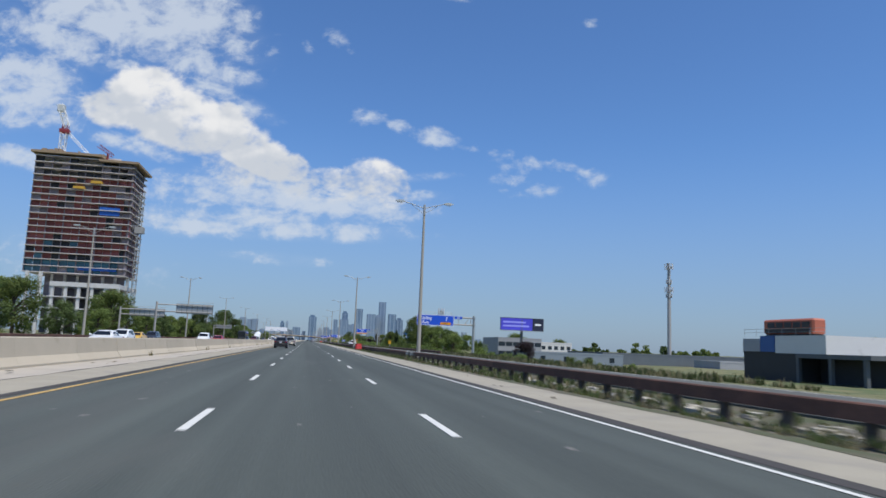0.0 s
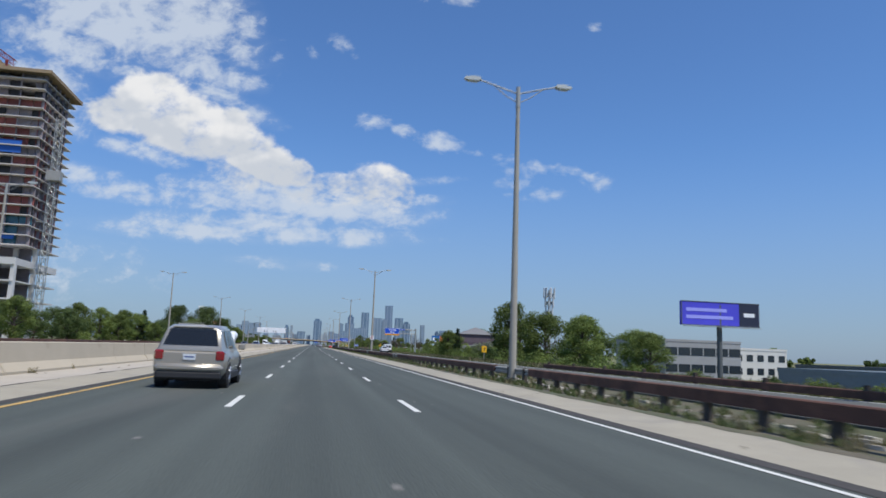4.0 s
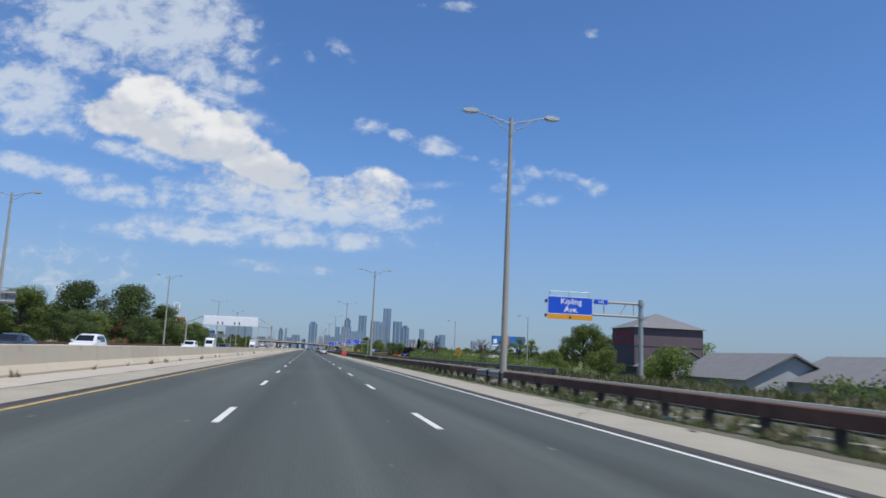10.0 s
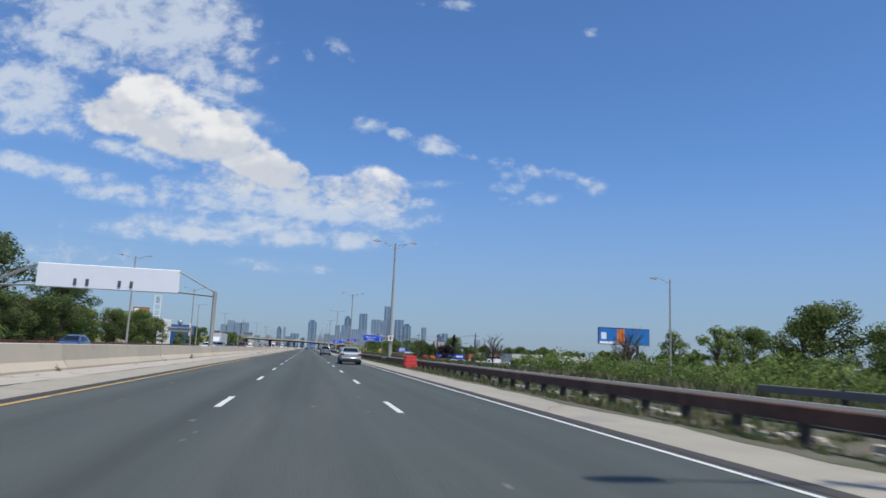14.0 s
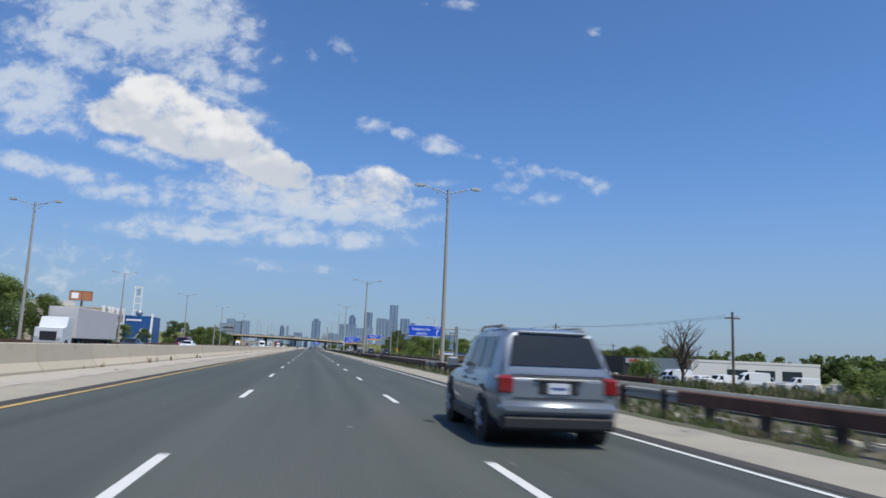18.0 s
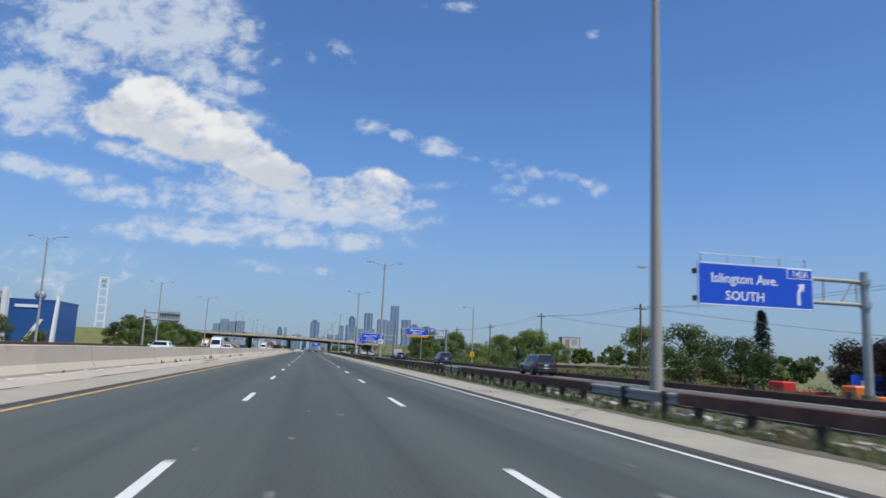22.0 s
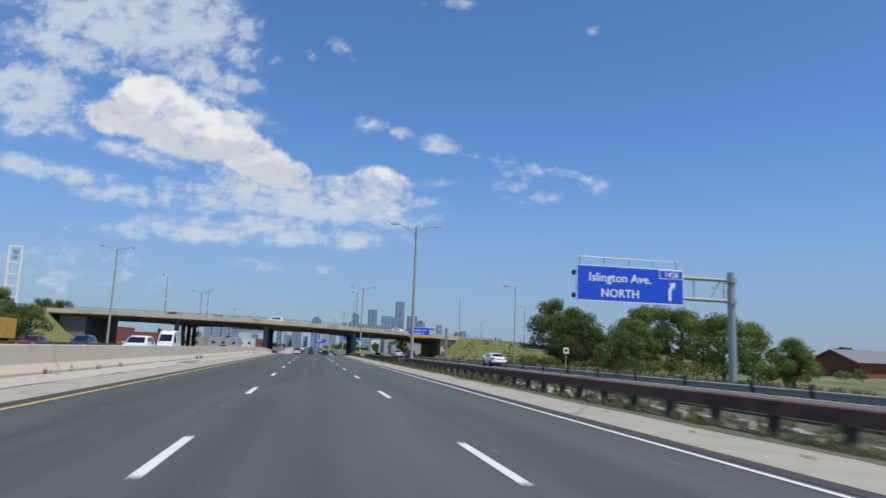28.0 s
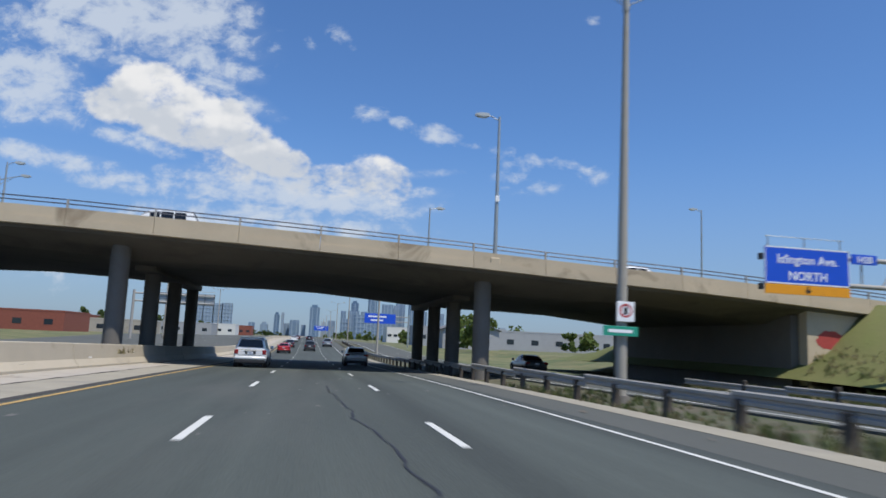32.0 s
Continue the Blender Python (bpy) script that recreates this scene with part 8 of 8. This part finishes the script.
    if near:
        for z in (zb[1] + 0.36, zb[2] - 0.005):
            bm = B()
            box(bm, -bw * 0.8, bw * 0.8, -0.012, 0.02, z, z + 0.012)
            part("tailgate_seam", bm, M_TRIM, t)
        bm = B()
        soft_box(bm, -0.30, 0.30, -0.016, 0.02, zb[1] + 0.42, zb[1] + 0.60, 0.02)
        part("plate_recess", bm, M_TRIM, t)
    bm = B()
    soft_box(bm, -0.55, 0.55, L - 0.16, L + 0.015, S["body"][-1][1] - 0.05, S["body"][-1][1] + 0.14, 0.03)
    part("grille", bm, M_TRIM, t)
    bm = B()
    box(bm, -0.155, 0.155, -0.024, 0.0, zb[1] + 0.43, zb[1] + 0.58)
    pl = part("number_plate", bm, M_PLATE, t)
    bm = B()
    box(bm, -0.115, 0.115, -0.029, -0.024, zb[1] + 0.49, zb[1] + 0.52)
    part("plate_bar", bm, M_PLATEBAR, pl)
    bm = B()
    box(bm, -w * 0.8, w * 0.8, 0.25, L - 0.3, 0.20, 0.32)
    part("underbody", bm, M_UNDER, t)
    if shape in ("suv", "hatch"):
        bm = B()
        soft_box(bm, -0.52, 0.52, C[1][0] - 0.05, C[1][0] + 0.12, C[1][2] - 0.015, C[1][2] + 0.03, 0.015)
        part("roof_spoiler", bm, color, t)
        for s in (-1, 1):
            bm = B()
            soft_box(bm, min(s * (w - 0.06), s * (w + 0.012)), max(s * (w - 0.06), s * (w + 0.012)), S["wheels"][0] + 0.45, S["wheels"][1] - 0.45, 0.22, 0.42, 0.03)
            part("sill", bm, M_TRIM, t)
    if rails:
        for s in (-1, 1):
            bm = B()
            pipe(bm, [(s * 0.60, 0.62, 1.64), (s * 0.61, 0.85, 1.715), (s * 0.61, 2.3, 1.73), (s * 0.60, 2.55, 1.65)], 0.02, 6)
            part("roof_rail", bm, M_GALV, t)
    if near:
        bm = B()
        soft_box(bm, -0.36, 0.36, -0.035, 0.02, zb[1] + 0.61, zb[1] + 0.64, 0.01)
        part("tailgate_strip", bm, M_GALV, t)
        for s in (-1, 1):
            bm = B()
            soft_box(bm, min(s * 0.55, s * 0.80), max(s * 0.55, s * 0.80), -0.035, 0.02, zb[1] + 0.16, zb[1] + 0.26, 0.015)
            part("reflector", bm, M_TAIL if shape != "suv" else M_HEAD, t)
            for yy in (1.35, 2.2):
                bm = B()
                soft_box(bm, min(s * (w * 0.975), s * (w + 0.02)), max(s * (w * 0.975), s * (w + 0.02)), yy, yy + 0.22, 0.86, 0.90, 0.01)
                part("door_handle", bm, color, t)
    return t


WHITE = paint("white", (0.72, 0.73, 0.73))
BLACKP = paint("black", (0.012, 0.013, 0.016))
GREYP = paint("steel_grey", (0.24, 0.27, 0.30), 0.5)
SILVER = paint("silver", (0.45, 0.47, 0.48), 0.5)
BEIGE = paint("champagne", (0.36, 0.33, 0.28), 0.4)
REDP = paint("red", (0.36, 0.015, 0.02))
MAROON = paint("maroon", (0.10, 0.015, 0.02))
NAVY = paint("navy", (0.02, 0.035, 0.08), 0.2)
BLUEP = paint("blue", (0.03, 0.07, 0.18), 0.2)
YELLOWP = paint("taxi_yellow", (0.62, 0.36, 0.02))
DARK = paint("charcoal", (0.04, 0.043, 0.05), 0.3)

# our carriageway
car("white family SUV with dark rear glass and red tail lamps", "suv", WHITE, -3.45, 1001.5, near=True)
car("champagne compact SUV driving in the inner lane", "suv", BEIGE, -3.45, 135)
car("black compact SUV with red tail lamps in the inner lane", "hatch", BLACKP, -3.85, 98.6, near=True)
car("steel-grey boxy SUV with roof rails in the outer lane", "suv", GREYP, 3.15, 530.0, rails=True, near=True, turn=-2.0)
car("red sedan driving far ahead in the inner lane", "sedan", REDP, -3.6, 1062)
car("dark grey SUV driving far ahead in the centre lane", "suv", DARK, 0.05, 1078)
car("silver sedan driving ahead in the outer lane", "sedan", SILVER, 3.5, 1015.5)
car("grey SUV driving far ahead in the outer lane", "suv", GREYP, 3.6, 1105)
car("dark sedan driving far ahead in the inner lane", "sedan", DARK, -3.6, 1092)
car("white sedan driving far ahead in the inner lane", "sedan", WHITE, -3.6, 1130)
car("black sedan driving far ahead in the centre lane", "sedan", BLACKP, 0.0, 1150)
car("silver sedan driving ahead in the outer lane", "sedan", SILVER, 3.5, 462)
car("maroon sedan driving far ahead in the inner lane", "sedan", MAROON, -3.6, 1180)
# collector road
car("white hatchback on the collector road behind the guard rail", "hatch", WHITE, 17.0, 285.0, z=-0.05, near=True)
car("white panel van with two rear windows on the collector road", "van", WHITE, 18.7, 294.0, z=-0.05, category="van")
car("dark blue SUV on the collector road behind the guard rail", "suv", NAVY, 18.0, 735, z=-0.05)
car("charcoal SUV on the collector road behind the guard rail", "suv", DARK, 18.4, 695, z=-0.05)
car("silver sedan on the collector road behind the guard rail", "sedan", SILVER, 15.4, 956.5, z=-0.05)
car("black SUV waiting beside the collector road", "suv", BLACKP, 20.2, 974, z=-0.05)
car("dark blue sedan on the collector road behind the guard rail", "sedan", NAVY, 18.2, 783, z=-0.05)
car("silver hatchback far along the collector road", "hatch", SILVER, 17.0, 840, z=-0.05)
car("white sedan far along the collector road", "sedan", WHITE, 20.0, 905, z=-0.05)
car("dark sedan in the shade of the bridge", "sedan", DARK, 17.0, 1012, z=-0.05)
# oncoming traffic
car("white sedan coming the other way behind the barrier", "sedan", WHITE, -17, 61, away=False)
car("white SUV coming the other way behind the barrier", "suv", WHITE, -21, 83, away=False)
car("yellow taxi coming the other way behind the barrier", "sedan", YELLOWP, -25, 108, away=False)
car("dark SUV coming the other way behind the barrier", "suv", DARK, -25, 118, away=False)
car("red sedan coming the other way behind the barrier", "sedan", REDP, -14, 112, away=False)
car("white pickup truck coming the other way behind the barrier", "pickup", WHITE, -18, 126, away=False, category="pickup truck")
car("maroon pickup truck coming the other way behind the barrier", "pickup", MAROON, -17, 228, away=False, category="pickup truck")
car("white sedan coming the other way behind the barrier", "sedan", WHITE, -22, 262, away=False)
car("dark blue SUV coming the other way behind the barrier", "suv", NAVY, -21, 246, away=False)
car("blue sedan coming the other way behind the barrier", "sedan", BLUEP, -14, 292, away=False)
car("white SUV coming the other way behind the barrier", "suv", WHITE, -18, 345, away=False)
car("dark sedan coming the other way behind the barrier", "sedan", DARK, -21, 338, away=False)
car("white SUV coming the other way behind the barrier", "suv", WHITE, -17.5, 392, away=False)
car("navy sedan coming the other way behind the barrier", "sedan", NAVY, -17, 429, away=False)
car("white high-roof van coming the other way behind the barrier", "highvan", WHITE, -22, 448, away=False, category="van")
car("blue hatchback coming the other way behind the barrier", "hatch", BLUEP, -21, 470, away=False)
car("white sedan coming the other way behind the barrier", "sedan", WHITE, -14, 505, away=False)
car("blue-grey SUV coming the other way behind the barrier", "suv", GREYP, -17, 545, away=False)
car("white sedan coming the other way behind the barrier", "sedan", WHITE, -17, 620, away=False)
car("maroon van coming the other way behind the barrier", "van", MAROON, -21, 640, away=False, category="van")
car("dark sedan coming the other way behind the barrier", "sedan", DARK, -21, 606, away=False)
car("white sedan coming the other way behind the barrier", "sedan", WHITE, -14, 708, away=False)
car("white high-roof van coming the other way behind the barrier", "highvan", WHITE, -17, 772, away=False, category="van")
car("white sedan coming the other way behind the barrier", "sedan", WHITE, -14, 762, away=False)
car("silver sedan coming the other way behind the barrier", "sedan", SILVER, -25, 832, away=False)
car("white SUV coming the other way behind the barrier", "suv", WHITE, -14, 889, away=False)
car("white high-roof van coming the other way behind the barrier", "highvan", WHITE, -18, 922, away=False, category="van")
car("dark SUV coming the other way behind the barrier", "suv", NAVY, -25, 912, away=False)
car("maroon sedan coming the other way behind the barrier", "sedan", MAROON, -27.5, 905, away=False)
car("dark SUV coming the other way behind the barrier", "suv", DARK, -21, 1004, away=False)
car("white SUV driving over the bridge", "suv", WHITE, 0, 0, group="vehicles on the bridge").matrix_world = pose(-7.0, 1003.2, deck_z(-9) - 0.76, 0, 0, 90)
car("white sedan driving over the bridge", "sedan", WHITE, 0, 0, group="vehicles on the bridge").matrix_world = pose(22.5, 1003.2, deck_z(21) - 0.74, 0, 0, 90)
car("red sedan driving over the bridge", "sedan", REDP, 0, 0, group="vehicles on the bridge").matrix_world = pose(-30.5, 1004.5, deck_z(-33) - 0.76, 0, 0, 90)
# vehicles parked in the yard below the road
for i, (x, y, k, c, a) in enumerate(((60, 628, "suv", WHITE, 60), (64, 632, "highvan", WHITE, 95), (69, 630, "pickup", WHITE, 80), (74, 634, "van", WHITE, 100), (79, 632, "highvan", WHITE, 85), (84, 635, "pickup", SILVER, 95), (89, 632, "van", WHITE, 80),
                                     (62, 622, "suv", WHITE, 110), (66, 640, "sedan", REDP, 90), (72, 641, "suv", WHITE, 90), (56, 664, "suv", WHITE, 100), (61, 668, "hatch", SILVER, 80), (64, 661, "pickup", WHITE, 85), (57, 676, "sedan", DARK, 90), (63, 684, "suv", SILVER, 100))):
    o = car(("white", "silver", "pale")[i % 3 if c is not WHITE else 0] + " vehicle parked in the yard below the road" if c in (WHITE, SILVER) else "coloured car parked in the yard below the road", k, c, 0, 0, group="vehicles parked in the yard")
    o.matrix_world = pose(x, y, -2.58, 0, 0, a)


def truck_wheels(t, spots, r=0.5):
    for x, y in spots:
        bm = B()
        rod(bm, (x - 0.15, y, r), (x + 0.15, y, r), r, None, 16)
        w = part("wheel", bm, M_TYRE, t, "", True)
        bm = B()
        rod(bm, (x - 0.16, y, r), (x + 0.16, y, r), r * 0.5, None, 10)
        part("rim", bm, M_RIM, w)


def truck_cab(t, color, y0):
    bm = B()
    loft(bm, [[(-1.15, y, 0.6), (-1.15, y, z), (1.15, y, z), (1.15, y, 0.6)] for y, z in ((y0, 2.0), (y0 + 0.9, 2.1), (y0 + 1.3, 3.0), (y0 + 2.6, 3.1))])
    c = part("cab", bm, color, t)
    bm = B()
    vs = [bm.verts.new(p) for p in ((-0.95, y0 + 0.95, 2.18), (0.95, y0 + 0.95, 2.18), (0.9, y0 + 1.27, 2.9), (-0.9, y0 + 1.27, 2.9))]
    bm.faces.new(vs)
    part("windscreen", bm, M_CARGLASS, c)
    bm = B()
    soft_box(bm, -0.7, 0.7, y0 - 0.05, y0 + 0.02, 0.9, 1.7, 0.03)
    part("grille", bm, M_TRIM, c)
    bm = B()
    soft_box(bm, -1.18, 1.18, y0 - 0.12, y0 + 0.1, 0.45, 0.8, 0.04)
    part("bumper", bm, M_GALV, c)
    for s in (-1, 1):
        bm = B()
        soft_box(bm, min(s * 0.75, s * 1.1), max(s * 0.75, s * 1.1), y0 - 0.06, y0 + 0.04, 0.95, 1.25, 0.03)
        part("headlamp", bm, M_HEAD, c)
    return c


mx = thing("mixer_truck", "white concrete mixer truck coming the other way", "truck", pose(-21, 301, 0), "vehicles on the motorway")
truck_cab(mx, WHITE, 0)
bm = B()
pipe(bm, [(0, 2.9, 2.0), (0, 3.4, 2.3), (0, 5.0, 2.75), (0, 7.0, 2.9), (0, 8.6, 3.1)], [0.7, 1.05, 1.3, 1.15, 0.55], 16)
part("drum", bm, WHITE, mx, "", True)
bm = B()
box(bm, -0.6, 0.6, 1.5, 9.0, 0.7, 1.0)
part("chassis", bm, M_TRIM, mx)
truck_wheels(mx, [(s, y) for s in (-1.05, 1.05) for y in (1.2, 6.3, 7.6)])
semi = thing("semi_truck", "white semi-trailer truck coming the other way", "truck", pose(-23.2, 588, 0), "vehicles on the motorway")
truck_cab(semi, WHITE, 0)
bm = B()
soft_box(bm, -1.28, 1.28, 3.2, 17.0, 1.15, 4.05, 0.03)
part("trailer", bm, mat("trailer_panel", (0.55, 0.53, 0.52), 0.6, vary=0.08, scale=0.4), semi)
bm = B()
box(bm, -0.55, 0.55, 1.5, 16.5, 0.75, 1.15)
part("chassis", bm, M_TRIM, semi)
truck_wheels(semi, [(s, y) for s in (-1.05, 1.05) for y in (1.2, 4.6, 5.9, 14.6, 15.9)])
bus = thing("coach", "dark coach coming the other way behind the barrier", "bus", pose(-22, 243, 0), "vehicles on the motorway")
bm = B()
soft_box(bm, -1.27, 1.27, 0, 11.5, 0.4, 3.5, 0.18)
cb = part("body", bm, DARK, bus)
bm = B()
box(bm, -1.1, 1.1, -0.02, 0.01, 1.5, 3.1)
part("windscreen", bm, M_CARGLASS, cb)
for s in (-1, 1):
    bm = B()
    box(bm, min(s * 1.265, s * 1.28), max(s * 1.265, s * 1.28), 0.6, 11.0, 1.7, 3.0)
    part("side_window", bm, M_CARGLASS, cb)
truck_wheels(bus, [(s, y) for s in (-1.12, 1.12) for y in (2.2, 8.6)])
dump = thing("dump_truck", "pale grey dump truck on the collector road", "truck", pose(19, 796, -0.05), "vehicles on the motorway")
bm = B()
loft(bm, [[(-1.2, y, 1.1), (-1.28, y, z), (1.28, y, z), (1.2, y, 1.1)] for y, z in ((0.0, 2.7), (0.3, 2.75), (5.0, 2.8))])
hp = part("hopper", bm, mat("dusty_white_steel", (0.5, 0.48, 0.45), 0.6, vary=0.15, scale=1), dump)
for y in (0.8, 1.8, 2.8, 3.8):
    for s in (-1, 1):
        bm = B()
        box(bm, min(s * 1.26, s * 1.34), max(s * 1.26, s * 1.34), y, y + 0.12, 1.1, 2.75)
        part("rib", bm, M_STEEL, hp)
bm = B()
soft_box(bm, -1.15, 1.15, 5.3, 7.6, 0.7, 2.7, 0.12)
part("cab", bm, WHITE, dump)
bm = B()
box(bm, -0.5, 0.5, 0.2, 7.2, 0.6, 1.0)
part("chassis", bm, M_TRIM, dump)
dump.scale = (0.74, 0.74, 0.74)
truck_wheels(dump, [(s, y) for s in (-1.05, 1.05) for y in (1.1, 2.4, 6.3)])
yt = thing("box_truck", "yellow box truck on the far collector road", "truck", pose(-40, 924, 0), "vehicles on the motorway")
bm = B()
soft_box(bm, -1.25, 1.25, 2.2, 8.5, 1.0, 3.6, 0.03)
part("box_body", bm, M_AMBERFORM, yt)
truck_cab(yt, WHITE, -0.2)
bm = B()
box(bm, -0.5, 0.5, 1, 8.3, 0.6, 1.0)
part("chassis", bm, M_TRIM, yt)
truck_wheels(yt, [(s, y) for s in (-1.05, 1.05) for y in (1.1, 6.8)])
for x, y, a, m, lab in ((59.7, 705.5, 80, mat("orange_truck_paint", (0.70, 0.16, 0.03), 0.5, vary=0.1), "orange flatbed truck parked below the road"), (58, 716, 95, M_RED, "red equipment trailer parked below the road")):
    ft = thing("flatbed_truck", lab, "truck", pose(x, y - 4, -2.55, 0, 0, a), "vehicles parked in the yard")
    bm = B()
    soft_box(bm, -1.2, 1.2, 0, 5.2, 0.9, 1.5, 0.05)
    part("bed", bm, m, ft)
    bm = B()
    soft_box(bm, -1.15, 1.15, 5.3, 7.2, 0.6, 2.5, 0.15)
    part("cab", bm, m, ft)
    bm = B()
    box(bm, -0.5, 0.5, 0.3, 6.9, 0.5, 0.9)
    part("chassis", bm, M_TRIM, ft)
    truck_wheels(ft, [(s, yy) for s in (-1.05, 1.05) for yy in (1.2, 6.2)])
